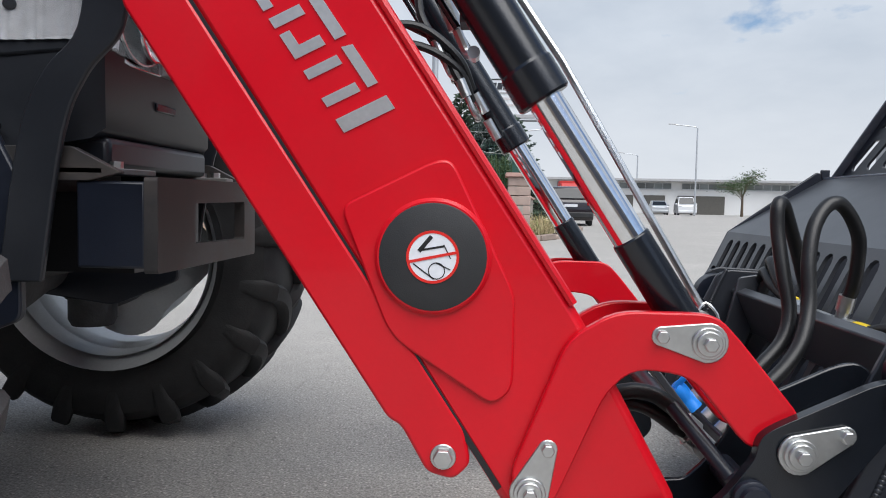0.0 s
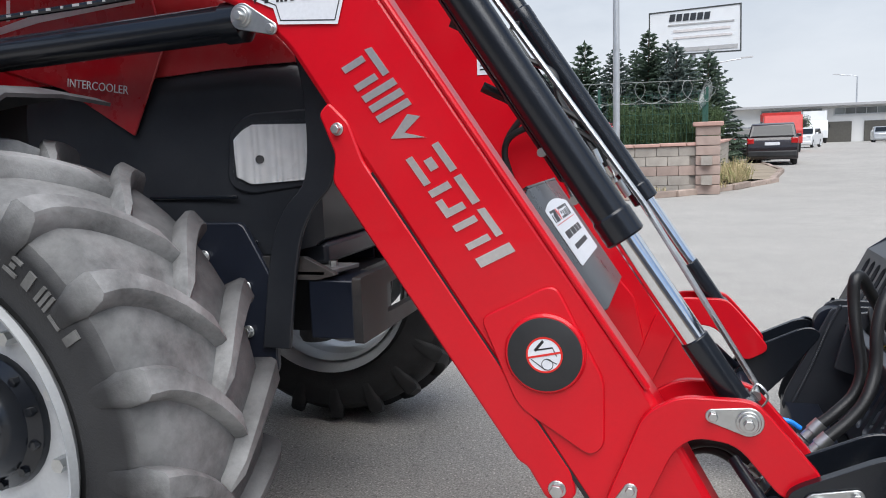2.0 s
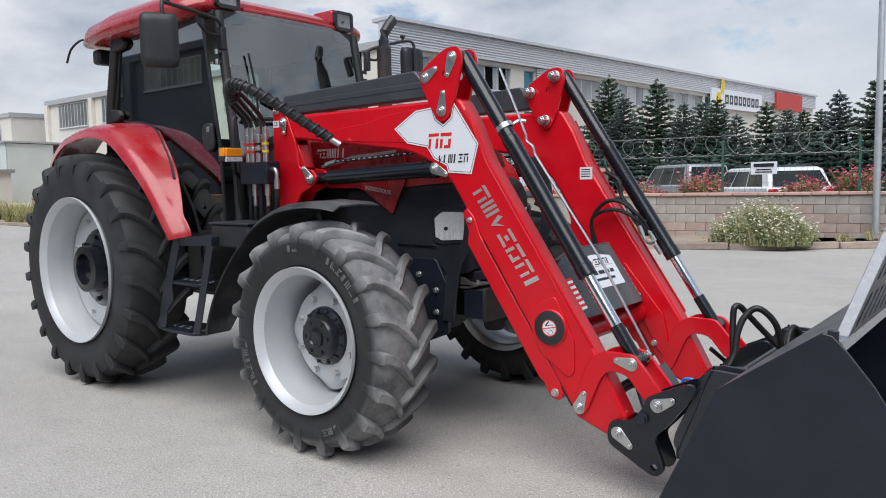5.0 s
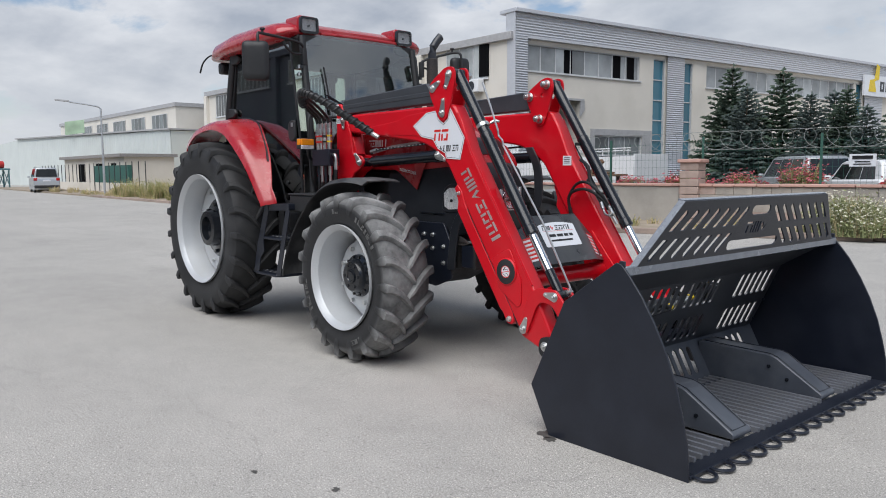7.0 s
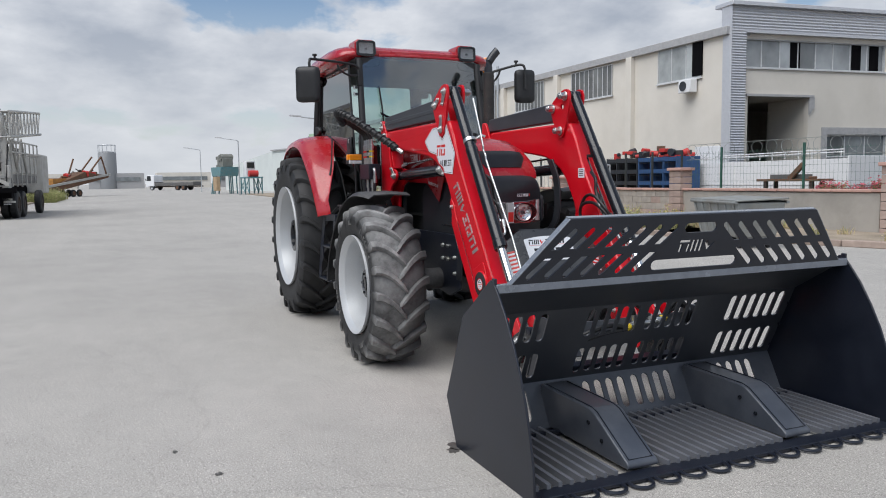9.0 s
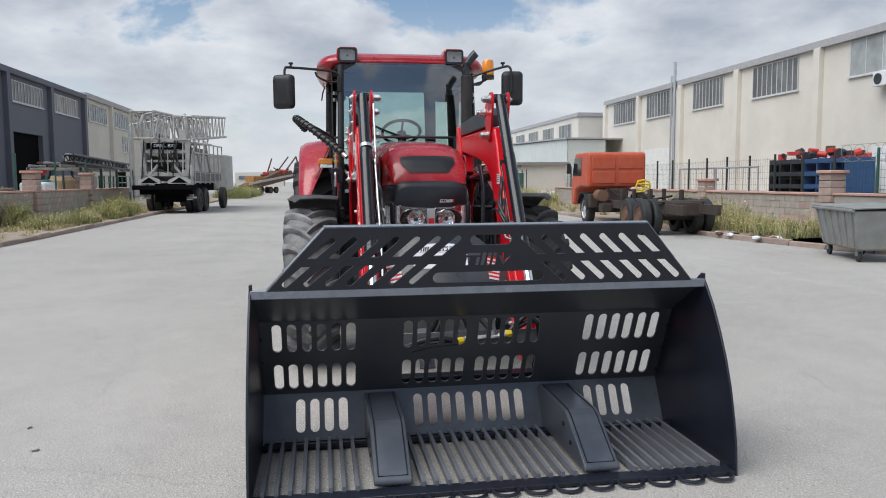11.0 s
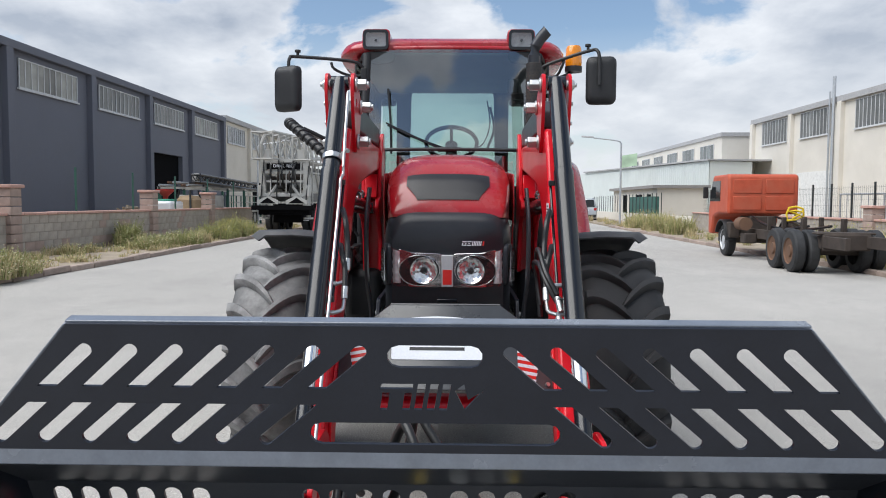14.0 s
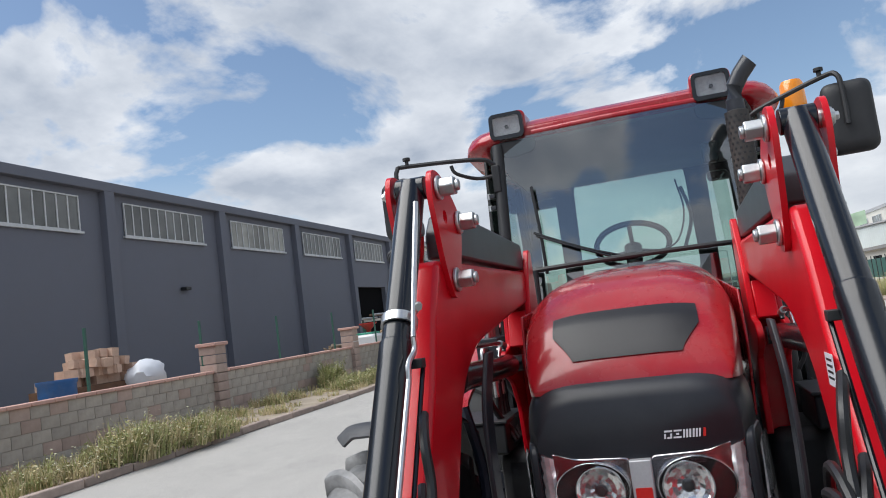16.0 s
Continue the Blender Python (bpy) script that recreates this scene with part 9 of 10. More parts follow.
    b = BM(); tube(b, [(-1.20, s * 0.80, 1.02), (-1.19, s * 0.81, 0.92), (-1.16, s * 0.79, 0.85), (-1.13, s * 0.74, 0.83)], 0.009, 8)
    part("hose", b, HOSE, st)
    b = BM(); box(b, (-0.80, s * 0.74, 1.075), (0.36, 0.28, 0.13))
    bx = part("battery_box", b, PLASTIC, tractor, bevel=0.01)
    b = BM(); box(b, (-0.80, s * 0.74, 1.147), (0.38, 0.30, 0.014))
    part("box_lid", b, PLASTIC, bx, bevel=0.004)
    b = BM(); box(b, (-1.15, s * 0.55, 0.84), (0.9, 0.24, 0.34))
    part("fuel_tank", b, PLASTIC, tractor, bevel=0.05)

# hydraulic valve block with couplings, on the near side
b = BM(); box(b, (-0.80, -0.645, 1.435), (0.25, 0.10, 0.13))
vb = part("valve_block", b, BLACK, tractor, "black hydraulic valve block with bright couplings", bevel=0.005)
rings_mat = [RED_INK, RED_INK, BLACK_INK, YELLOW]
for k, x in enumerate((-0.90, -0.855, -0.80, -0.735)):
    b = BM()
    lathe(b, (x, -0.65, 1.50), (0, 0, 1), [(0, 0.016), (0.05, 0.016), (0.052, 0.020), (0.085, 0.020), (0.088, 0.017), (0.13, 0.017), (0.132, 0.021), (0.16, 0.021), (0.163, 0.015), (0.21, 0.014), (0.21, 0.0)], 16)
    cp = part("coupling", b, ZINC, vb, "zinc-plated coupling with coloured ring", sharp=30)
    for z in (1.555, 1.60):
        b = BM(); lathe(b, (x, -0.65, z), (0, 0, 1), [(0, 0.0215), (0.013, 0.0215)], 16)
        part("ring", b, rings_mat[k], cp)
    b = BM(); tube(b, [(x, -0.65, 1.70), (x + 0.005, -0.68, 1.76), (x + 0.06, -0.80, 1.83), (-0.665 + 0.012 * k, -0.93 + 0.008 * k, 1.862 + 0.006 * k)], 0.013, 8)
    part("hose", b, HOSE, vb)
    b = BM(); cyl(b, (x, -0.645, 1.37), (x, -0.645, 1.30), 0.017, n=12); cyl(b, (x, -0.645, 1.30), (x, -0.645, 1.24), 0.012, n=10)
    part("coupling", b, ZINC if k % 2 else BLACK, vb)
    b = BM(); tube(b, [(x, -0.645, 1.25), (x, -0.64, 1.15), (x + 0.03, -0.58, 1.05)], 0.012, 8)
    part("hose", b, HOSE, vb)
b = BM(); tube(b, [(-0.675, -0.655, 1.455), (-0.645, -0.66, 1.455), (-0.63, -0.66, 1.43), (-0.63, -0.66, 1.39)], 0.012, 10)
part("elbow", b, ZINC, vb)
b = BM(); cyl(b, (-0.63, -0.66, 1.40), (-0.63, -0.66, 1.34), 0.016, n=12)
part("coupling", b, ZINC, vb)
b = BM(); tube(b, [(-0.63, -0.66, 1.35), (-0.635, -0.66, 1.26), (-0.67, -0.64, 1.18), (-0.72, -0.6, 1.10)], 0.014, 8)
part("hose", b, HOSE, vb)
bl = smooth_line([(-0.69, -0.90, 1.82), (-0.66, -0.94, 1.87), (-0.61, -0.97, 1.90), (-0.56, -0.975, 1.905), (-0.50, -0.945, 1.885), (-0.43, -0.87, 1.83), (-0.36, -0.78, 1.755), (-0.29, -0.69, 1.68), (-0.22, -0.61, 1.61)], 32)
b = BM(); tube(b, bl, 0.027, 12, 0)
hb = part("hose_loom", b, HOSE, tractor, "black hose bundle in spiral wrap")
b = BM()
sp = []
for i, p in enumerate(bl):
    t = i * 0.52
    d_ = (bl[min(i + 1, len(bl) - 1)] - bl[max(i - 1, 0)]).normalized()
    a_, c_ = frame_of(d_)
    sp.append(p + (a_ * math.cos(t) + c_ * math.sin(t)) * 0.025)
tube(b, sp, 0.0095, 6, 3)
part("spiral_wrap", b, PLASTIC, hb)
b = BM(); cyl(b, (-0.235, -0.622, 1.62), (-0.18, -0.575, 1.575), 0.018, n=12)
part("hose_end", b, ZINC, hb)


# ---- front loader ----
loader = thing("front_loader", "bright red front loader with black hydraulic cylinders, mounted on the tractor", "loader")


def pin(s, x, z, ob, y=0.60, r=0.0235, arm=None, name="pin"):
    """A zinc pin head with its retaining tab, on the outer side of an arm."""
    b = BM()
    if arm:
        ax, az = arm
        L = math.hypot(ax, az)
        ux, uz = ax / L, az / L
        px, pz = -uz, ux
        tab = []
        for k in range(11):
            t = radians(90 + 180 * k / 10)
            tab.append((x + (ux * math.cos(t) + px * math.sin(t)) * r * 1.25, z + (uz * math.cos(t) + pz * math.sin(t)) * r * 1.25))
        for k in range(9):
            t = radians(-90 + 180 * k / 8)
            tab.append((x + ax + (ux * math.cos(t) + px * math.sin(t)) * r * 0.62, z + az + (uz * math.cos(t) + pz * math.sin(t)) * r * 0.62))
        prism(b, tab, s * (y - 0.006), s * y)
        cyl(b, (x + ax, s * y, z + az), (x + ax, s * (y + 0.010), z + az), r * 0.42, n=6)
    cyl(b, (x, s * (y - 0.03), z), (x, s * (y + 0.006), z), r, n=24)
    cyl(b, (x, s * (y + 0.006), z), (x, s * (y + 0.011), z), r * 0.78, n=24)
    cyl(b, (x, s * (y + 0.011), z), (x, s * (y + 0.021), z), r * 0.45, n=6)
    return part(name, b, ZINC, ob, "zinc-plated pin with retaining tab", bevel=0.0015)


ARM = [(0.62, 1.765), (0.70, 1.64), (0.78, 1.46), (1.345, 0.605), (1.49, 0.34, 0.01), (1.45, 0.24), (1.41, 0.24), (1.25, 0.30, 0.01), (0.56, 1.36), (0.47, 1.44, 0.1), (0.30, 1.52, 0.1), (-0.26, 1.59), (-0.62, 1.63), (-0.66, 1.765)]
KNEE = [(0.55, 2.01), (0.63, 2.01), (0.65, 1.94), (0.60, 1.76), (0.55, 1.66), (0.49, 1.66), (0.40, 1.82), (0.375, 1.89), (0.42, 1.935)]
LINK = [(1.240, 0.37), (1.322, 0.58), (1.39, 0.622), (1.53, 0.622), (1.562, 0.59), (1.665, 0.465), (1.59, 0.42), (1.50, 0.53), (1.42, 0.54), (1.38, 0.505), (1.305, 0.33), (1.27, 0.32)]
TOWER = [(-0.79, 1.86), (-0.73, 1.86), (-0.66, 1.75), (-0.60, 1.62), (-0.57, 1.46), (-0.46, 1.445), (-0.42, 1.40), (-0.46, 1.35), (-0.56, 1.31), (-0.64, 1.20), (-0.66, 1.0), (-0.82, 1.0), (-0.80, 1.4)]
STICKER = [(0.19, 1.64), (0.34, 1.725), (0.455, 1.735), (0.475, 1.675), (0.52, 1.645), (0.565, 1.675), (0.585, 1.755), (0.735, 1.54), (0.69, 1.395), (0.545, 1.405), (0.535, 1.44), (0.455, 1.475), (0.41, 1.535), (0.28, 1.56)]
PAD = [(0.985, 0.765), (1.125, 0.835), (1.15, 0.835), (1.245, 0.64), (1.245, 0.50), (1.215, 0.475), (1.075, 0.565), (1.055, 0.59)]


for s in (-1, 1):
    arm = part("arm", prism(BM(), fillet(ARM, 0.03), s * 0.435, s * 0.537), RED, loader, bevel=0.014)
    # rolled edge along the front of the arm
    b = BM()
    tube(b, [(0.655, s * 0.5344, 1.705), (0.79, s * 0.5344, 1.445), (1.33, s * 0.5344, 0.628)], 0.007, 8, 0)
    part("weld_seam", b, RED, arm)
    b = prism(BM(), fillet([(-0.38, 1.625), (-0.36, 1.655), (0.0, 1.685), (0.12, 1.715), (0.36, 1.735), (0.40, 1.56), (-0.2, 1.595)], 0.02), s * 0.5351, s * 0.5403)
    part("pressed_panel", b, RED, arm, bevel=0.003)
    for lo, hi in ((0.537, 0.551), (0.42, 0.435)):
        part("knee_plate", prism(BM(), fillet(KNEE, 0.04), s * lo, s * hi, holes=[circle(0.545, 1.885, 0.02)]), RED, loader, bevel=0.003)
        part("link", prism(BM(), fillet(LINK, 0.03), s * lo, s * (hi + 0.004)), RED, loader, bevel=0.003)
    part("tower", prism(BM(), fillet(TOWER, 0.02), s * 0.5211, s * 0.5417), RED, loader, bevel=0.005)
    part("tower", prism(BM(), fillet(TOWER, 0.02), s * 0.42, s * 0.4446), RED, loader, bevel=0.005)
    b = BM()
    prism(b, [(-0.81, 1.0), (-0.77, 1.0), (-0.74, 1.80), (-0.78, 1.80)], s * 0.4446, s * 0.5211)
    prism(b, [(-0.60, 1.60), (-0.54, 1.46), (-0.57, 1.45), (-0.63, 1.60)], s * 0.4446, s * 0.5211)
    part("tower_web", b, RED, loader, bevel=0.004)
    b = prism(BM(), fillet([(-0.72, 1.775), (-0.72, 1.80), (-0.70, 1.885), (0.33, 1.925), (0.385, 1.87), (0.40, 1.785)], 0.012), s * 0.4446, s * 0.5338)
    part("arm_cover", b, COVER, loader, "dark grey cover over the arm", bevel=0.014)
    b = prism(BM(), [(-0.71, 1.815), (-0.71, 1.845), (0.375, 1.865), (0.385, 1.835)], s * 0.5306, s * 0.5367)
    part("cover_rib", b, COVER, loader, bevel=0.004)
    # stand leg behind the arm
    leg = part("support_leg", prism(BM(), fillet([(0.63, 1.21), (0.655, 1.235), (0.70, 1.19), (0.73, 1.105), (1.175, 0.435), (1.185, 0.385), (1.16, 0.36), (1.12, 0.37), (1.08, 0.44), (1.06, 0.45), (0.655, 1.06), (0.665, 1.12)], 0.012), s * 0.4605, s * 0.5407), RED, loader, bevel=0.005)
    bolt(s, 0.675, 1.175, 0.541, leg, 0.011)
    bolt(s, 1.144, 0.396, 0.541, leg, 0.015)
    b = prism(BM(), [(0.745, 1.075), (0.752, 1.08), (1.232, 0.352), (1.225, 0.346)], s * 0.5381, s * 0.5391)
    part("joint_line", b, BLACK_INK, leg)
    # tilt cylinder, seamed round its middle
    p0, p1, p2 = Vector((0.61, s * 0.486, 1.965)), Vector((1.285, s * 0.486, 0.93)), Vector((1.515, s * 0.486, 0.578))
    d = (p1 - p0).normalized()
    b = BM()
    L = (p1 - p0).length
    lathe(b, p0, d, [(-0.01, 0.0), (-0.01, 0.034), (0.03, 0.037), (0.48, 0.037), (0.485, 0.041), (0.53, 0.041), (0.535, 0.040), (L - 0.06, 0.040), (L - 0.055, 0.043), (L - 0.004, 0.043), (L, 0.039), (L, 0.02)], 32)
    tc = part("tilt_cylinder", b, BLACK_GLOSS, loader, "gloss black hydraulic cylinder", sharp=30)
    b = BM(); cyl(b, (0.605, s * 0.4446, 1.965), (0.605, s * 0.5274, 1.965), 0.032, n=24)
    part("cylinder_eye", b, BLACK_GLOSS, tc, bevel=0.003)
    b = BM(); cyl(b, p1, p1.lerp(p2, 0.60), 0.027, n=24)
    part("rod", b, CHROME, tc, "chromed piston rod")
    b = BM(); cyl(b, p1.lerp(p2, 0.58), p2, 0.030, n=24); cyl(b, (p2.x, s * 0.4414, p2.z), (p2.x, s * 0.5306, p2.z), 0.036, n=24)
    part("rod_end", b, BLACK_GLOSS, tc, bevel=0.003)
    # steel pipes along the inner side of the cylinder
    side = Vector((0.81, 0, 0.53)) * -0.052
    a0, a1 = p0.lerp(p1, 0.42) + side + Vector((0, -s * 0.05, 0)), p0.lerp(p1, 0.86) + side + Vector((0, -s * 0.05, 0))
    b = BM(); tube(b, [a0, a1], 0.006, 8, 0)
    part("pipe", b, BLACK_GLOSS, tc)
    for q in (a0, a1):
        b = BM(); box(b, q + Vector((0.02, s * 0.02, 0.01)), (0.03, 0.06, 0.022))
        part("pipe_clip", b, PLASTIC, tc, bevel=0.002)
    # hose ends with bright elbows
    for t_, up in ((0.80, 0.24), (0.90, 0.20)):
        q = p0.lerp(p1, t_) + side
        yi = s * 0.425
        b = BM()
        cyl(b, (q.x, s * 0.4605, q.z), (q.x, yi, q.z), 0.010, n=10)
        tube(b, [(q.x, yi, q.z), (q.x - 0.012, yi - s * 0.03, q.z + 0.012), (q.x - 0.03, yi - s * 0.035, q.z + 0.05)], 0.008, 8)
        cyl(b, (q.x - 0.03, yi - s * 0.035, q.z + 0.05), (q.x - 0.05, yi - s * 0.035, q.z + 0.095), 0.0135, n=12)
        fit_ob = part("hose_fitting", b, ZINC, tc, "zinc-plated hose elbow", sharp=30)
        b = BM()
        tube(b, [(q.x - 0.05, yi - s * 0.035, q.z + 0.09), (q.x - 0.09, yi - s * 0.03, q.z + 0.16), (q.x - 0.11, yi - s * 0.02, q.z + up), (q.x - 0.20, s * 0.43, q.z + up + 0.05)], 0.0115, 8)
        part("hose", b, HOSE, tc)
    # lift cylinder with its thin pipe above
    q0, q1 = Vector((-0.465, s * 0.4924, 1.395)), Vector((0.46, s * 0.4924, 1.43))
    d = (q1 - q0).normalized()
    b = BM()
    lathe(b, q0, d, [(0.10, 0.02), (0.10, 0.036), (0.105, 0.040), (0.13, 0.042), (0.85, 0.042), (0.853, 0.047), (0.90, 0.047), (0.905, 0.0)], 32)
    lc = part("lift_cylinder", b, BLACK_GLOSS, loader, "gloss black hydraulic cylinder", sharp=30)
    b = BM(); cyl(b, q0, q0.lerp(q1, 0.13), 0.024, n=20); cyl(b, (q0.x, s * 0.4541, q0.z), (q0.x, s * 0.5211, q0.z), 0.034, n=20)
    part("rod", b, BLACK_GLOSS, lc)
    b = BM(); tube(b, [(-0.36, s * 0.5051, 1.455), (-0.34, s * 0.5051, 1.485), (0.0, s * 0.5051, 1.500), (0.40, s * 0.5051, 1.515), (0.44, s * 0.5051, 1.47)], 0.008, 8, 3)
    part("pipe", b, BLACK_GLOSS, lc)
    b = BM()
    for k in range(14):
        x = -0.27 + 0.042 * k
        box(b, (x, s * 0.5128, 1.4905 + (x + 0.27) * 0.042), (0.020 - 0.006 * (k % 3), 0.002, 0.006))
    part("pipe_print", b, TRIM_GREY, lc, "pale printed marks")
    b = BM(); cyl(b, (-0.375, s * 0.5051, 1.475), (-0.30, s * 0.5051, 1.488), 0.013, n=12)
    part("hose_fitting", b, ZINC, lc)
    # pins
    for x, z, arm_ in ((0.59, 1.96, (-0.03, -0.08)), (0.42, 1.88, (0.065, 0.035)), (0.52, 1.71, (0.012, 0.085)), (-0.465, 1.395, (-0.05, 0.06)), (1.52, 0.58, (-0.065, 0.008)), (1.272, 0.352, (0.025, 0.065)), (-0.685, 1.73, (0.006, -0.06))):
        pin(s, x, z, loader, 0.558, arm=arm_)
    pin(s, 0.46, 1.43, loader, 0.547, arm=(0.07, -0.03))
    pin(s, -0.75, 1.80, loader, 0.55, r=0.018, arm=(-0.01, 0.045))
    for x, z in ((0.59, 1.96), (0.42, 1.88), (0.52, 1.71)):
        b = BM()
        cyl(b, (x, s * 0.42, z), (x, s * 0.4095, z), 0.034, n=20)
        cyl(b, (x, s * 0.4095, z), (x, s * 0.3674, z), 0.027, n=6)
        cyl(b, (x, s * 0.3674, z), (x, s * 0.3568, z), 0.016, n=12)
        part("nut", b, ZINC, loader, "zinc-plated nut", bevel=0.003)
    # raised pad with black disc and warning sign
    part("pad", prism(BM(), fillet(PAD, 0.02), s * 0.537, s * 0.5445), RED, arm, bevel=0.005)
    b = BM(); lathe(b, (1.124, s * 0.537, 0.694), (0, s, 0), [(0.0, 0.086), (0.012, 0.086), (0.017, 0.081), (0.017, 0.078)], 48)
    part("boss", b, RED, arm, sharp=30)
    b = BM(); lathe(b, (1.124, s * 0.537, 0.694), (0, s, 0), [(0.016, 0.078), (0.018, 0.0785), (0.019, 0.076), (0.019, 0.0)], 48)
    part("boss_cap", b, PLASTIC, arm, "black rubber cap")
    if s < 0:
        y = -0.5561
        b = prism(BM(), circle(1.124, 0.694, 0.0375, 40), y, y - 0.0006)
        sign = part("warning_sign", b, WHITE, arm, "round white warning sign with red ring")
        b = prism(BM(), circle(1.124, 0.694, 0.0385, 40), y - 0.0004, y - 0.0012, holes=[circle(1.124, 0.694, 0.0345, 40)])
        mdir = Matrix.Translation((1.124, 0, 0.694)) @ Matrix.Rotation(radians(-12), 4, "Y") @ Matrix.Translation((-1.124, 0, -0.694))
        prism(b, [(1.088, 0.692), (1.16, 0.692), (1.16, 0.696), (1.088, 0.696)], y - 0.001, y - 0.0018, m=mdir)
        part("ring", b, RED_INK, sign)
        b = prism(BM(), circle(1.130, 0.674, 0.0125, 20), y - 0.0006, y - 0.0012, holes=[circle(1.130, 0.674, 0.011, 20)])
        for (x0, z0, x1, z1, w) in ((1.096, 0.684, 1.126, 0.662, 0.0018), (1.128, 0.686, 1.150, 0.676, 0.0016), (1.108, 0.704, 1.140, 0.710, 0.003), (1.140, 0.712, 1.150, 0.692, 0.0016), (1.104, 0.702, 1.122, 0.724, 0.006)):
            n_ = Vector((-(z1 - z0), x1 - x0)).normalized() * w / 2
            prism(b, [(x0 + n_.x, z0 + n_.y), (x1 + n_.x, z1 + n_.y), (x1 - n_.x, z1 - n_.y), (x0 - n_.x, z0 - n_.y)], y - 0.0006, y - 0.0012)
        part("symbol", b, BLACK_INK, sign)
        # white sticker with dark outline and trade-mark strokes
        ystk = -0.5409
        st = part("decal", prism(BM(), grown(STICKER, -0.002), ystk, ystk - 0.0008), WHITE, arm, "white angular decal with red and dark strokes")
        part("decal_line", prism(BM(), grown(STICKER, -0.009), ystk - 0.0006, ystk - 0.0012, holes=[grown(STICKER, -0.0115)]), BLACK_INK, st)
        mp = Matrix.Translation((0.500, ystk - 0.001, 1.565)) @ FACE_S
        mark_row("trade_mark", mp, 0.16, 0.075, [0, 4], RED_INK, st, "red slanted strokes")
        mp = Matrix.Translation((0.580, ystk - 0.001, 1.475)) @ FACE_S
        mark_row("trade_mark", mp, 0.19, 0.042, [2, 5, 1, 5, 3, 0], BLACK_INK, st, "dark slanted strokes")
        # bright stroke shapes down the arm
        mp = Matrix.Translation((0.89, -0.5375, 1.088)) @ FACE_S @ Matrix.Rotation(radians(-55.3), 4, "Z")
        mark_row("trade_mark", mp, 0.585, 0.082, [0, 1, 2, 3, 4, 0, 5], BRIGHT_FOIL, arm, "mirror-bright slanted strokes", 0.0016)
        b = prism(BM(), [(-0.790, 1.705), (-0.735, 1.705), (-0.735, 1.745), (-0.790, 1.745)], -0.5421, -0.5428)
        ce = part("plate", b, WHITE, loader, "small white conformity plate")
        text_part("letters", "CE", 0.034, Matrix.Translation((-0.766, -0.5432, 1.725)) @ FACE_S, BLACK_INK, ce, 0.0003)
    else:
        b = prism(BM(), [(0.74, 1.36), (0.82, 1.36), (0.82, 1.43), (0.74, 1.43)], 0.4340, 0.4332)
        lb = part("plate", b, WHITE, arm, "small white rating plate")
        b = BM()
        for k in range(4):
            prism(b, [(0.75, 1.375 + 0.013 * k), (0.805, 1.375 + 0.013 * k), (0.805, 1.38 + 0.013 * k), (0.75, 1.38 + 0.013 * k)], 0.4331, 0.4326)
        part("print", b, BLACK_INK, lb)
        # hose loop on the inner side
        for k in range(2):
            b = BM()
            tube(b, [(0.86, 0.40, 1.0 - 0.05 * k), (0.84, 0.385, 1.12), (0.92, 0.375 - 0.01 * k, 1.225 - 0.045 * k), (1.02, 0.375, 1.235 - 0.05 * k), (1.12, 0.39, 1.16 - 0.03 * k), (1.16, 0.43, 1.08 - 0.03 * k)], 0.011, 8)
            part("hose", b, HOSE, loader)
        for x, z in ((1.165, 1.07), (1.20, 1.00)):
            b = BM(); cyl(b, (x, 0.43, z), (x + 0.03, 0.44, z - 0.05), 0.013, n=12)
            part("hose_fitting", b, ZINC, loader)
    # bracing flange low on the inner side
    part("gusset", prism(BM(), fillet([(0.98, 0.86), (1.02, 0.90), (1.25, 0.62), (1.30, 0.38), (1.22, 0.42), (1.12, 0.62)], 0.02), s * 0.423, s * 0.435), RED, arm, bevel=0.003)
    bolt(-s, 1.20, 0.46, -0.423, arm, 0.013)

b = BM(); cyl(b, (1.10, -0.42, 0.62), (1.10, 0.42, 0.62), 0.057, n=32)
part("cross_tube", b, RED, loader, "red cross tube between the arms")
# level rod beside the tilt cylinder, in a clamp
b = BM()
tube(b, [(0.78, -0.425, 1.90), (0.865, -0.425, 1.715), (0.925, -0.425, 1.575)], 0.0065, 8, 0)
tube(b, [(0.925, -0.425, 1.575), (0.93, -0.425, 1.545), (0.965, -0.43, 1.52), (0.975, -0.43, 1.485)], 0.0065, 8, 4)
tube(b, [(0.975, -0.43, 1.485), (1.315, -0.425, 1.00), (1.545, -0.43, 0.615)], 0.0065, 8, 0)
rod = part("level_rod", b, ZINC, loader, "thin bright level-indicator rod")
b = BM()
c = Vector((0.845, -0.483, 1.61))
dd = Vector((0.675, 0, -1.035)).normalized()
lathe(b, c - dd * 0.012, dd, [(0, 0.0385), (0, 0.044), (0.024, 0.044), (0.024, 0.0385)], 32)
tube(b, [c + Vector((0.02, 0.045, 0.02)), c + Vector((0.04, 0.065, 0.035)), c + Vector((0.07, 0.075, 0.03))], 0.009, 8, 3)
part("clamp", b, ZINC, rod, "zinc-plated clamp")
b = BM(); cyl(b, (1.54, -0.415, 0.60), (1.54, -0.46, 0.60), 0.012, n=14)
tube(b, [(1.525, -0.452, 0.615), (1.515, -0.455, 0.58), (1.545, -0.457, 0.572), (1.565, -0.455, 0.60), (1.545, -0.452, 0.625), (1.528, -0.455, 0.60)], 0.0025, 6, 4)
part("clip", b, ZINC, rod, "wire spring clip")

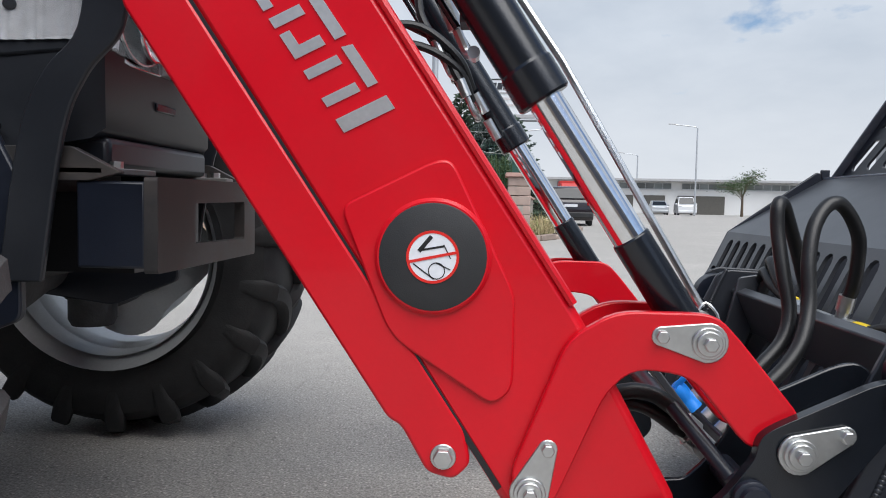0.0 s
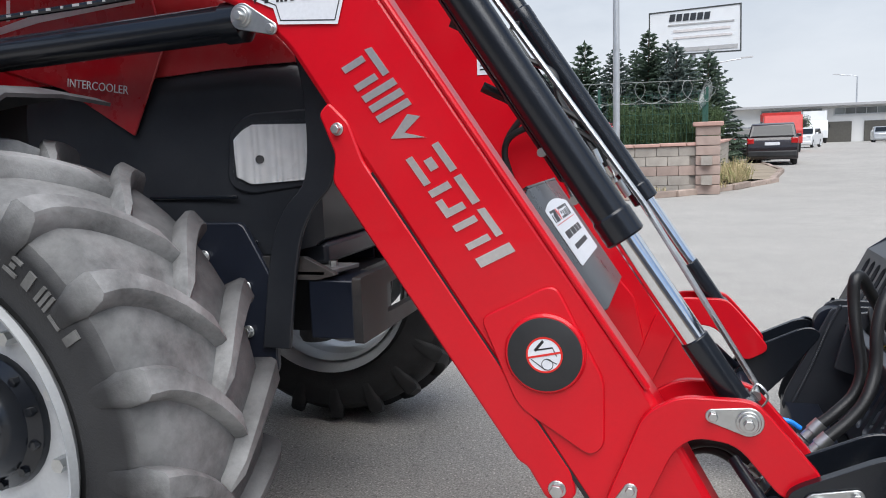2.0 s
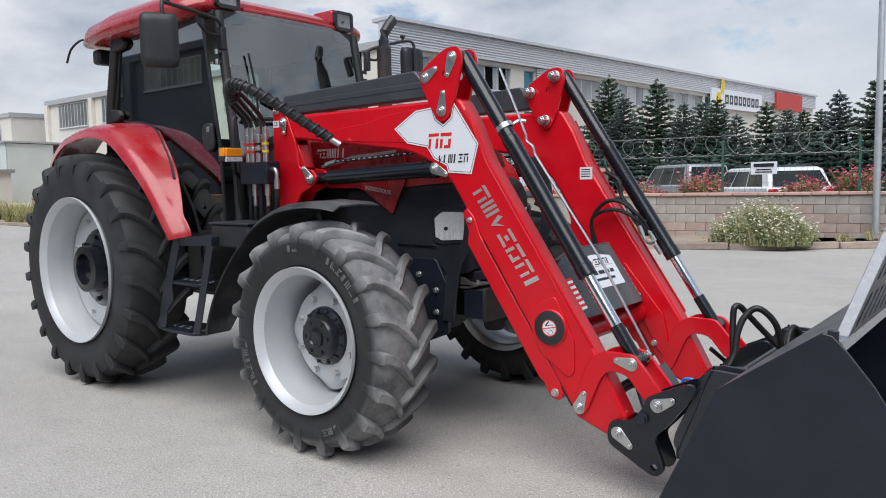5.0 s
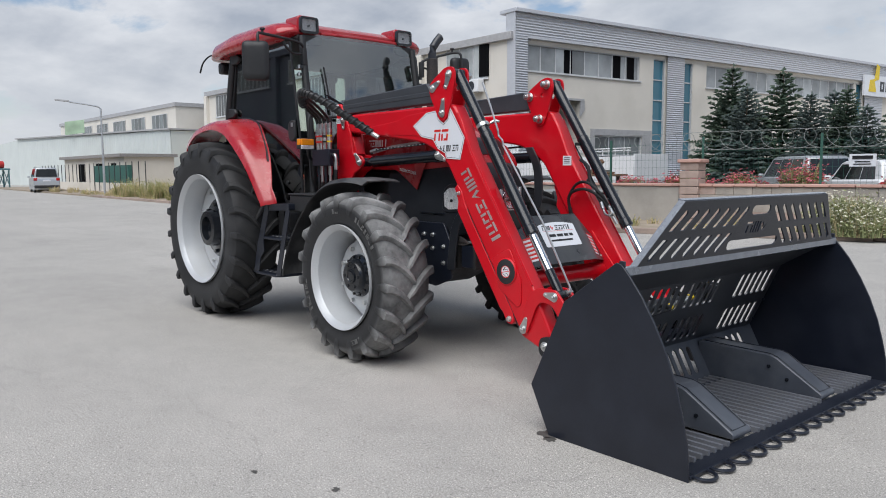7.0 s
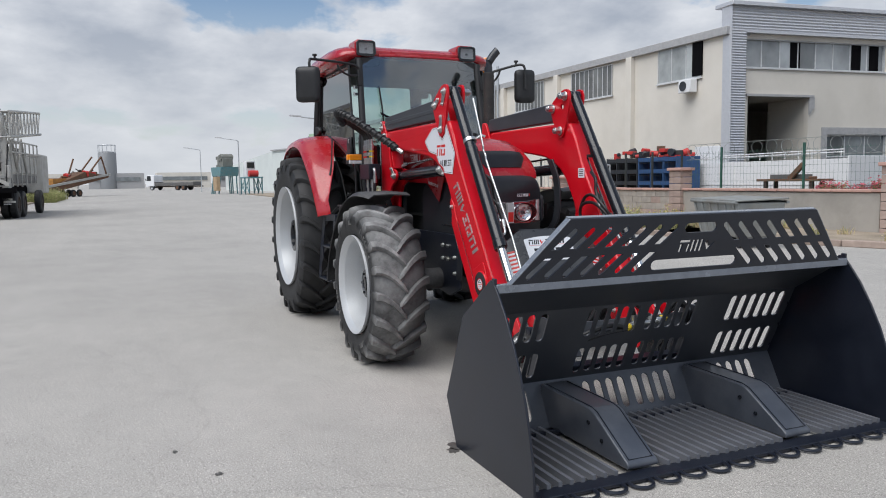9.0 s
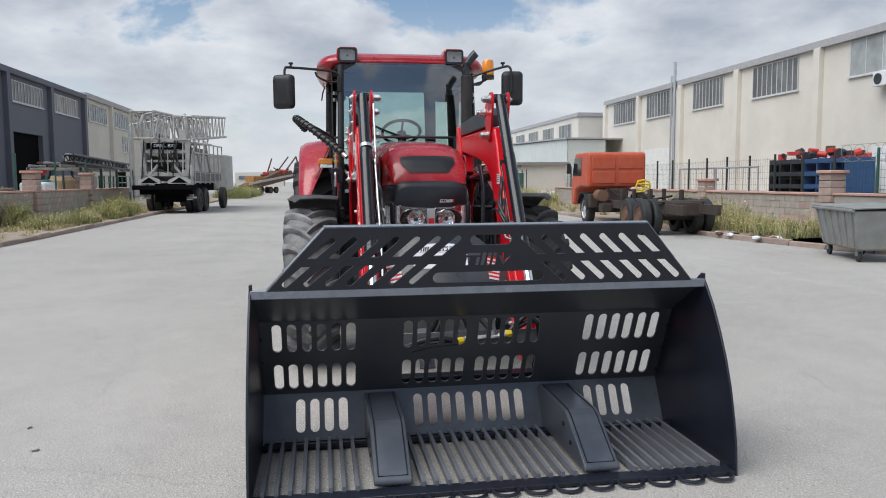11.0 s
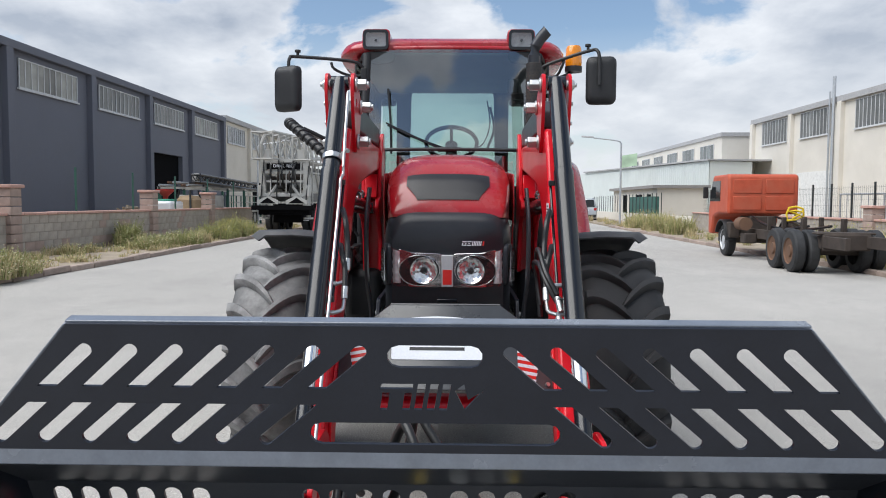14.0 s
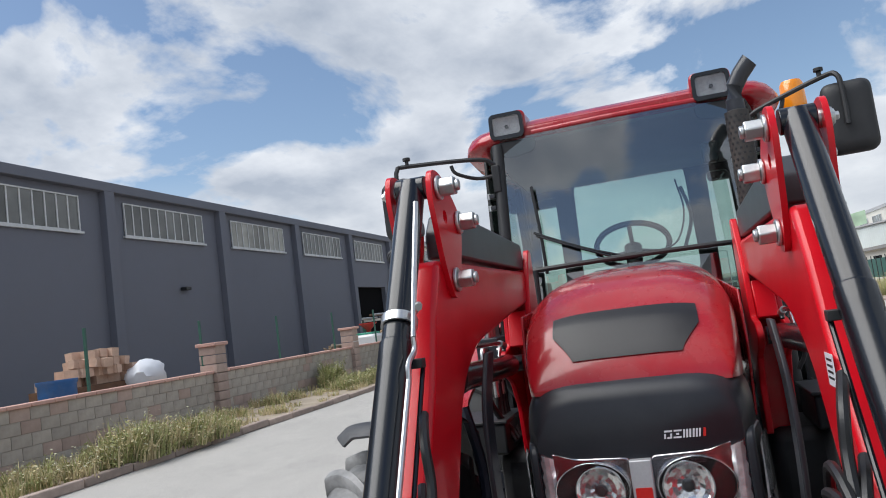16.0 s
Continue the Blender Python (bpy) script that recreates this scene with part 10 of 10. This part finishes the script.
# dark guard sheet between the arms, with sign and stripes
GUARD_GREY = material("guard_sheet_paint", (0.042, 0.045, 0.050), 0.27, spec=0.6, vary=0.12, dirt=(0.17, 0.17, 0.17), dirt_amount=0.2)
gd = Vector((0.55, 0, -0.835)).normalized()
gsm = Matrix(((0, -gd.x, -gd.z, 1.001), (1, 0, 0, 0), (0, -gd.z, gd.x, 1.000), (0, 0, 0, 1)))
b = BM()
rings(b, [[gsm @ Vector((u, v, w)) for v, w in ((-v0, w0), (-v1, w0), (-v1, w0 - 0.006), (-v0, w0 - 0.006))]
          for u, v0, v1, w0 in ((-0.425, 0.12, 0.33, -0.060), (-0.22, 0.0, 0.355, 0.035), (0.22, 0.0, 0.355, 0.035), (0.425, 0.12, 0.33, -0.060))])
guard = part("guard_sheet", b, GUARD_GREY, loader, "dark grey bent guard sheet", bevel=0.002)
b = BM(); rings(b, [[gsm @ Vector((u, v, w)) for v, w in ((0.006, 0.035), (0.0, 0.036), (-0.002, -0.07), (0.004, -0.07))] for u in (-0.22, 0.22)])
part("folded_edge", b, GUARD_GREY, guard)
for s in (-1, 1):
    wing = gsm @ Matrix.Translation((s * 0.22, 0, 0.035)) @ Matrix.Rotation(s * math.atan2(0.095, 0.205), 4, "Y")
    for k in range(6):
        v = 0.135 + 0.028 * k
        for dv, m_, lb_ in ((0.0, RED_INK, "red warning stripe"), (0.014, WHITE, "white warning stripe")):
            b = prism(BM(), [(s * 0.070, -v - dv), (s * (0.180 - 0.006 * k), -v - dv), (s * (0.177 - 0.006 * k), -v - dv - 0.0135), (s * 0.070, -v - dv - 0.0135)], 0.001, 0.002, "xy", (), wing)
            part("stripe", b, m_, guard, lb_)
    b = BM(); cyl(b, wing @ Vector((s * 0.20, -0.30, 0)), wing @ Vector((s * 0.20, -0.30, 0.007)), 0.009, n=10)
    part("bolt", b, ZINC, guard)
mpl = gsm @ Matrix.Translation((-0.03, -0.136, 0.0362)) @ Matrix.Diagonal((1.07, 0.76, 1, 1))
b = prism(BM(), fillet([(-0.165, -0.13, 0.01), (0.165, -0.13, 0.01), (0.168, 0.085, 0.012), (0.08, 0.106), (0.0, 0.112), (-0.08, 0.106), (-0.168, 0.085, 0.012)], 0.03), 0, 0.0015, "xy", (), mpl)
sign = part("sign", b, WHITE, guard, "white dealer sign with dark strokes")
mark_row("trade_mark", mpl @ Matrix.Translation((0, 0.055, 0.0015)), 0.28, 0.045, [0, 1, 2, 3, 4, 0, 5], GUNMETAL, sign, "dark slanted strokes", split=((2,), RED_INK))
b = prism(BM(), [(-0.14, 0.022), (0.14, 0.022), (0.14, 0.0245), (-0.14, 0.0245)], 0.0015, 0.0022, "xy", (), mpl)
part("line", b, RED_INK, sign)
b = BM()
x = -0.115
for w in (0.074, 0.057, 0.037, 0.035):
    prism(b, [(x, -0.035), (x + w, -0.035), (x + w, -0.008), (x, -0.008)], 0.0015, 0.0022, "xy", (), mpl)
    x += w + 0.011
prism(b, [(-0.10, -0.08), (0.10, -0.08), (0.10, -0.062), (-0.10, -0.062)], 0.0015, 0.0022, "xy", (), mpl)
part("print_bar", b, BLACK_INK, sign, "dark unread print")

# ---- hitch frame behind the bucket ----
hitch = thing("hitch_frame", "black welded quick-hitch frame with hoses and couplers, behind the bucket", "hitch")
PLATE = [(1.423, 0.296), (1.436, 0.327), (1.475, 0.340), (1.523, 0.343, 0.01), (1.555, 0.374), (1.587, 0.421, 0.01), (1.592, 0.449), (1.611, 0.464), (1.749, 0.531), (1.785, 0.538), (1.812, 0.515), (1.786, 0.477, 0.01), (1.700, 0.364, 0.01), (1.639, 0.297), (1.636, 0.272), (1.665, 0.205, 0.01), (1.676, 0.168), (1.660, 0.138), (1.630, 0.126), (1.590, 0.141), (1.432, 0.225), (1.420, 0.252)]
for s in (-1, 1):
    hp = part("side_plate", prism(BM(), fillet(PLATE, 0.02), s * 0.5544, s * 0.575, holes=[circle(1.632, 0.168, 0.014)]), BLACK_GLOSS, hitch, bevel=0.003)
    part("side_plate", prism(BM(), fillet(PLATE, 0.02), s * 0.4382, s * 0.4478), BLACK_GLOSS, hitch, bevel=0.003)
    for x, z, arm_ in ((1.47, 0.28, (0.055, -0.045)), (1.645, 0.43, (0.062, 0.028))):
        pin(s, x, z, hp, 0.582, arm=arm_)
    for x, z, r, y1 in ((1.582, 0.365, 0.026, 0.590), (1.785, 0.515, 0.024, 0.590), (1.632, 0.168, 0.026, 0.582)):
        b = BM(); lathe(b, (x, s * 0.5681, z), (0, s, 0), [(0, r), (y1 - 0.572, r), (y1 - 0.570, r * 0.85), (y1 - 0.570, r * 0.55 if z < 0.2 else 0)], 20)
        part("boss", b, BLACK, hp, sharp=30)
    b = BM(); cyl(b, (1.50, s * 0.4478, 0.46), (1.60, s * 0.5463, 0.34), 0.012, n=10)
    part("stay", b, BLACK, hitch)
b = BM(); cyl(b, (1.582, -0.60, 0.365), (1.582, 0.60, 0.365), 0.020, n=20)
part("cross_shaft", b, BLACK, hitch)
b = BM(); box(b, (1.912, 0, 0.500), (0.03, 1.06, 0.125), Euler((0, radians(-24), 0)).to_matrix())
part("cross_beam", b, SHEEN, hitch, "dark grey cross beam with light sheen", bevel=0.005)
for s in (-1, 1):
    b = prism(BM(), fillet([(1.84, 0.42), (1.90, 0.40), (1.96, 0.58), (1.945, 0.60), (1.88, 0.59)], 0.01), s * 0.40, s * 0.412)
    part("beam_rib", b, SHEEN, hitch, bevel=0.002)
b = BM(); box(b, (1.76, 0, 0.25), (0.10, 1.08, 0.08))
part("cross_beam", b, BLACK, hitch, bevel=0.005)
b = BM(); box(b, (1.575, -0.19, 0.40), (0.014, 0.09, 0.26), Euler((0, radians(-38), 0)).to_matrix())
part("coupler_plate", b, SHEEN, hitch, "grey coupler bracket", bevel=0.002)
for s in (-1, 1):
    b = BM()
    cyl(b, (1.855, s * 0.4924, 0.53), (1.855, s * 0.537, 0.53), 0.06, n=24)
    part("stop_disc", b, BLACK, hitch, bevel=0.002)
# hoses and couplers
for pts in ([(1.709, -0.18, 0.45), (1.742, -0.17, 0.477), (1.784, -0.15, 0.519), (1.802, -0.13, 0.574), (1.794, -0.11, 0.649), (1.788, -0.09, 0.726), (1.790, -0.08, 0.778), (1.807, -0.06, 0.784), (1.833, -0.03, 0.745), (1.873, 0.02, 0.681), (1.915, 0.08, 0.613), (1.945, 0.12, 0.565)],
            [(1.715, -0.24, 0.439), (1.765, -0.22, 0.482), (1.80, -0.20, 0.528), (1.822, -0.17, 0.592), (1.826, -0.15, 0.672), (1.841, -0.13, 0.735), (1.869, -0.11, 0.776), (1.899, -0.10, 0.788), (1.934, -0.08, 0.761), (1.962, -0.06, 0.715), (1.971, -0.04, 0.66), (1.974, -0.02, 0.611), (1.970, -0.01, 0.585)],
            [(1.35, -0.33, 0.40), (1.43, -0.36, 0.455), (1.49, -0.36, 0.455), (1.54, -0.36, 0.42)],
            [(1.33, -0.30, 0.36), (1.42, -0.33, 0.425), (1.48, -0.34, 0.43), (1.55, -0.34, 0.385)],
            [(1.985, -0.07, 0.525), (1.985, -0.18, 0.545), (1.975, -0.30, 0.52), (1.94, -0.40, 0.47), (1.87, -0.44, 0.40)],
            [(1.985, -0.07, 0.515), (1.98, -0.20, 0.505), (1.965, -0.33, 0.475), (1.90, -0.41, 0.42)],
            [(1.94, 0.22, 0.55), (1.93, 0.27, 0.60), (1.935, 0.33, 0.64), (1.95, 0.38, 0.60), (1.93, 0.40, 0.52)],
            [(1.94, 0.20, 0.545), (1.925, 0.29, 0.585), (1.93, 0.36, 0.61), (1.94, 0.42, 0.56), (1.90, 0.43, 0.46)]):
    b = BM(); tube(b, pts, 0.0142, 10)
    part("hose", b, HOSE, hitch)
for p0, p1, r in (((1.676, -0.185, 0.416), (1.712, -0.178, 0.454), 0.017), ((1.682, -0.245, 0.406), (1.718, -0.238, 0.443), 0.017), ((1.632, -0.19, 0.370), (1.674, -0.186, 0.414), 0.019), ((1.640, -0.25, 0.362), (1.680, -0.246, 0.404), 0.019),
                  ((1.53, -0.36, 0.425), (1.565, -0.36, 0.395), 0.016), ((1.54, -0.34, 0.39), (1.575, -0.34, 0.36), 0.016), ((1.962, 0.0, 0.535), (1.970, -0.01, 0.592), 0.018), ((1.945, 0.13, 0.535), (1.945, 0.12, 0.572), 0.017),
                  ((1.955, 0.16, 0.535), (1.955, 0.02, 0.532), 0.015), ((1.955, 0.02, 0.532), (1.972, -0.04, 0.526), 0.018), ((1.95, 0.20, 0.545), (1.955, 0.16, 0.536), 0.018), ((1.61, -0.13, 0.375), (1.640, -0.13, 0.405), 0.018)):
    b = BM()
    lathe(b, p0, Vector(p1) - Vector(p0), [(0, 0), (0, r * 0.8), ((Vector(p1) - Vector(p0)).length * 0.4, r * 0.8), ((Vector(p1) - Vector(p0)).length * 0.42, r), ((Vector(p1) - Vector(p0)).length, r), ((Vector(p1) - Vector(p0)).length, 0)], 14)
    part("hose_fitting", b, ZINC, hitch, "zinc-plated hose coupling", sharp=30)
for p0, p1 in (((1.972, -0.04, 0.526), (1.984, -0.075, 0.522)), ((1.945, 0.20, 0.546), (1.942, 0.235, 0.549))):
    b = BM(); cyl(b, p0, p1, 0.020, n=6)
    part("marker_ring", b, YELLOW, hitch, "yellow plastic marker ring", bevel=0.002)
b = BM(); tube(b, [(1.580, -0.145, 0.418), (1.590, -0.145, 0.410), (1.605, -0.14, 0.393), (1.622, -0.145, 0.374)], 0.019, 12)
tube(b, [(1.582, -0.15, 0.418), (1.60, -0.165, 0.445), (1.64, -0.17, 0.45), (1.67, -0.16, 0.43)], 0.006, 8)
part("dust_cap", b, BLUE, hitch, "bright blue rubber dust cap")

# ---- bucket ----
bucket = thing("loader_bucket", "black steel loader bucket with slotted back, resting on the ground", "bucket")
SIDE = [(2.76, 0.0), (2.75, 0.15), (2.725, 0.27), (2.69, 0.40), (2.64, 0.53), (2.58, 0.65), (2.51, 0.765), (2.44, 0.855), (2.40, 0.90), (2.37, 0.905), (2.07, 0.69), (1.86, 0.24), (1.98, 0.0)]
for s in (-1, 1):
    part("side_plate", prism(BM(), SIDE, s * 1.106, s * 1.118), BLACK, bucket, bevel=0.003)


def bent(p0, p1, thick, y0, y1, holes=()):
    """A flat sheet from p0 to p1 in the xz plane, y0 to y1 wide; holes in (y, distance from p0)."""
    p0, p1 = Vector(p0), Vector(p1)
    d = (p1 - p0)
    L = d.length
    d = d / L
    m = Matrix(((0, d.x, -d.y, p0.x), (1, 0, 0, 0), (0, d.y, d.x, p0.y), (0, 0, 0, 1)))
    return prism(BM(), [(y0, 0), (y1, 0), (y1, L), (y0, L)], 0, thick, "xy", holes, m)


def cols(c0, n, pitch):
    return [c0 + pitch * (k - (n - 1) / 2) for k in range(n)]


P0, P1, P2 = (2.07, 0.69), (1.865, 0.25), (1.985, 0.02)
# hook plates welded to the back sheet
HOOK = [(1.702, 0.28), (1.712, 0.325), (1.762, 0.436), (1.836, 0.594), (1.868, 0.606), (2.015, 0.60), (1.860, 0.256), (1.928, 0.115), (1.824, 0.087), (1.797, 0.104), (1.773, 0.132), (1.739, 0.212)]
for s in (-1, 1):
    for y0, y1 in ((0.538, 0.552), (0.445, 0.457)):
        hk = part("hook_plate", prism(BM(), fillet(HOOK, 0.012), s * y0, s * y1), GUNMETAL, bucket, "dark grey welded hook plate", bevel=0.003)
        b = BM()
        line = smooth_line([(1.858, 0, 0.603), (1.831, 0, 0.545), (1.789, 0, 0.426), (1.744, 0, 0.313), (1.720, 0, 0.248)], 9)
        sd = 1 if y0 > 0.5 else -1
        for k, p in enumerate(line[:-1]):
            q = line[k + 1]
            for f in (0.0, 0.5):
                c = p.lerp(q, f)
                yw = s * ((y1 if sd > 0 else y0) + sd * 0.001)
                lathe(b, (c.x, yw, c.z), (0, s * sd, 0), [(0.0, 0.0062), (0.003, 0.0054), (0.0048, 0.003), (0.0052, 0.0)], 7)
        part("weld_bead", b, GUNMETAL, hk, "ribbed weld bead")
    b = BM(); lathe(b, (1.866, s * 0.552, 0.123), (0, s, 0), [(0, 0.034), (0.004, 0.034), (0.005, 0.031), (0.002, 0.027), (0.002, 0.014), (0.005, 0.012), (0.005, 0.0)], 28)
    part("boss_ring", b, GUNMETAL, bucket, sharp=30)
holes = []
for c in cols(-0.832, 6, 0.0755) + cols(-0.20, 5, 0.0725) + cols(0.20, 5, 0.0725) + cols(0.832, 6, 0.0755):
    holes += [slot(c, 0.050, c, 0.178, 0.048), slot(c, 0.306, c, 0.424, 0.048)]
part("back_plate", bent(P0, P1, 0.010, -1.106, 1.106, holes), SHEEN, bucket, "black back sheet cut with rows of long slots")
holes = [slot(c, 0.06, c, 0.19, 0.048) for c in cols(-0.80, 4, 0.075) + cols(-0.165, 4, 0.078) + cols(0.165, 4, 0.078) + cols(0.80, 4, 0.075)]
# paler than the back sheet for facing up, that light in its colour
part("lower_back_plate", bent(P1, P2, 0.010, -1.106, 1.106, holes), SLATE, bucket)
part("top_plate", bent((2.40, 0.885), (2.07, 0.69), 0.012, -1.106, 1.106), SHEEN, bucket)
# sky reflection on the edge bar is put into its grey
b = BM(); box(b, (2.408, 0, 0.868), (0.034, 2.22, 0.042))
part("top_lip", b, LIP, bucket, "black edge bar with sky sheen painted grey", bevel=0.004)
for s in (-1, 1):
    for k in range(3):
        b = BM(); cyl(b, (1.90 + 0.07 * k, s * 1.10, 0.30 + 0.14 * k), (1.90 + 0.07 * k, s * 1.091, 0.30 + 0.14 * k), 0.008, n=8)
        part("rivet", b, BLACK, bucket)
# floor of lengthwise bars between cross straps
b = BM(); box(b, (2.03, 0, 0.014), (0.10, 2.206, 0.012))
part("floor_strap", b, BLACK, bucket, bevel=0.002)
b = BM(); box(b, (2.715, 0, 0.016), (0.09, 2.206, 0.018))
part("cutting_edge", b, BLACK, bucket, bevel=0.003)
b = BM(); box(b, (2.08, 0, 0.035), (0.02, 2.206, 0.02))
part("floor_strap", b, BLACK, bucket, bevel=0.002)
bar = BM(); box(bar, (0, 0, 0), (0.68, 0.018, 0.030))
bar_me = mesh_of("floor_bar", bar, BAR_STEEL)
n_bars = 37
for k in range(n_bars):
    y = -1.06 + 2.12 * k / (n_bars - 1)
    if 0.38 < abs(y) < 0.59:
        continue
    o = new("floor_bar", bar_me)
    o.parent = bucket
    o.location = (2.345, y, 0.032)
# ring teeth in front of the edge
ring = BM()
tube(ring, [(-0.02, -0.052, 0), (0.02, -0.055, 0), (0.05, -0.035, 0), (0.062, 0, 0), (0.05, 0.035, 0), (0.02, 0.055, 0), (-0.02, 0.052, 0)], 0.0085, 8, 4)
ring_me = mesh_of("ring_tooth", ring, BLACK)
for k in range(15):
    o = new("ring_tooth", ring_me)
    o.parent = bucket
    o.location = (2.765, -1.02 + 2.04 * k / 14, 0.0165)
    o.rotation_euler = (0, radians(1.5 if k % 3 else 4), radians((k * 37 % 11) - 5))
# two box beams down the floor
for s in (-1, 1):
    yc = s * 0.488
    prof = [(1.90, 0.03), (1.90, 0.245), (2.36, 0.235), (2.40, 0.222), (2.67, 0.055), (2.67, 0.03)]
    # bluish sheen of the beam tops sits in the slate base colour
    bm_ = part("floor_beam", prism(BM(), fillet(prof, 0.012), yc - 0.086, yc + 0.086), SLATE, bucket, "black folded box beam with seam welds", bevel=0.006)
    for e in (-1, 1):
        for x, z in ((2.36, 0.165), (2.47, 0.105)):
            b = BM(); cyl(b, (x, yc + e * 0.086, z), (x, yc + e * 0.093, z), 0.011, n=6)
            part("bolt", b, BLACK_GLOSS, bm_)
    b = BM(); tube(b, [(1.93, yc - 0.066, 0.247), (2.35, yc - 0.066, 0.238), (2.40, yc - 0.066, 0.225), (2.65, yc - 0.066, 0.070), (2.65, yc + 0.066, 0.070), (2.40, yc + 0.066, 0.225), (2.35, yc + 0.066, 0.238), (1.93, yc + 0.066, 0.247)], 0.003, 6, 0)
    part("weld_seam", b, BLACK, bm_)
# top guard
G0, G1 = Vector((2.42, 0.88)), Vector((2.495, 1.175))
d = (G1 - G0); GL = d.length; d = d / GL
gm = Matrix(((0, d.x, d.y, G0.x), (1, 0, 0, 0), (0, d.y, -d.x, G0.y), (0, 0, 0, 1)))


def cut_slot(u0, v0, u1, v1, r=0.0145, half=0.0205):
    """A slanted hole, round at (u0, v0) and cut off level at (u1, v1)."""
    a = math.atan2(v1 - v0, u1 - u0)
    pts = [(u0 + r * math.cos(a + radians(90 + 180 * k / 6)), v0 + r * math.sin(a + radians(90 + 180 * k / 6))) for k in range(7)]
    w = half if v1 > v0 else -half
    return pts + [(u1 + w, v1), (u1 - w, v1)]


gh = []
for s in (-1, 1):
    for k in range(7):
        u = 0.157 + 0.0965 * k
        gh.append(cut_slot(s * u, 0.246, s * (u + 0.095), 0.160))
        u = 0.368 + 0.0975 * k
        gh.append(cut_slot(s * u, 0.036, s * (u - 0.096), 0.121))
gh.append(slot(-0.075, 0.2365, 0.075, 0.2365, 0.051))
gh.append(slot(-0.245, 0.052, 0.245, 0.052, 0.053))
for k, kind in enumerate((0, 1, 2)):
    for poly in marks(-0.12 + 0.08 * k, 0.07, 0.062, kind):
        gh.append([(u, v + 0.142) for u, v in poly])
b = prism(BM(), [(-1.04, 0), (1.04, 0), (0.77, GL), (-0.77, GL)], -0.004, 0.004, "xy", gh, gm)
tg = part("top_guard", b, BLACK, bucket, "black guard plate with slanted slots")
# guard edges take the same painted sky sheen
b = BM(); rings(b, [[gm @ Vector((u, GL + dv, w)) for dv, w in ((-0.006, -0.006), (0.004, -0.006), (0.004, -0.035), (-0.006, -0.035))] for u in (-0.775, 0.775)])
part("guard_flange", b, LIP, tg, "folded edge with sky sheen painted grey", bevel=0.002)
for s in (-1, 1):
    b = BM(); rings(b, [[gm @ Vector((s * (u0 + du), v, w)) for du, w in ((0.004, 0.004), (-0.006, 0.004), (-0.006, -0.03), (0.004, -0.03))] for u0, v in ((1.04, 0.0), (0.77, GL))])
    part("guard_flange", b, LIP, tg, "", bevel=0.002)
    b = BM(); box(b, (2.40, s * 1.110, 0.900), (0.03, 0.014, 0.03))
    part("stop_tab", b, BLACK, bucket, bevel=0.003)
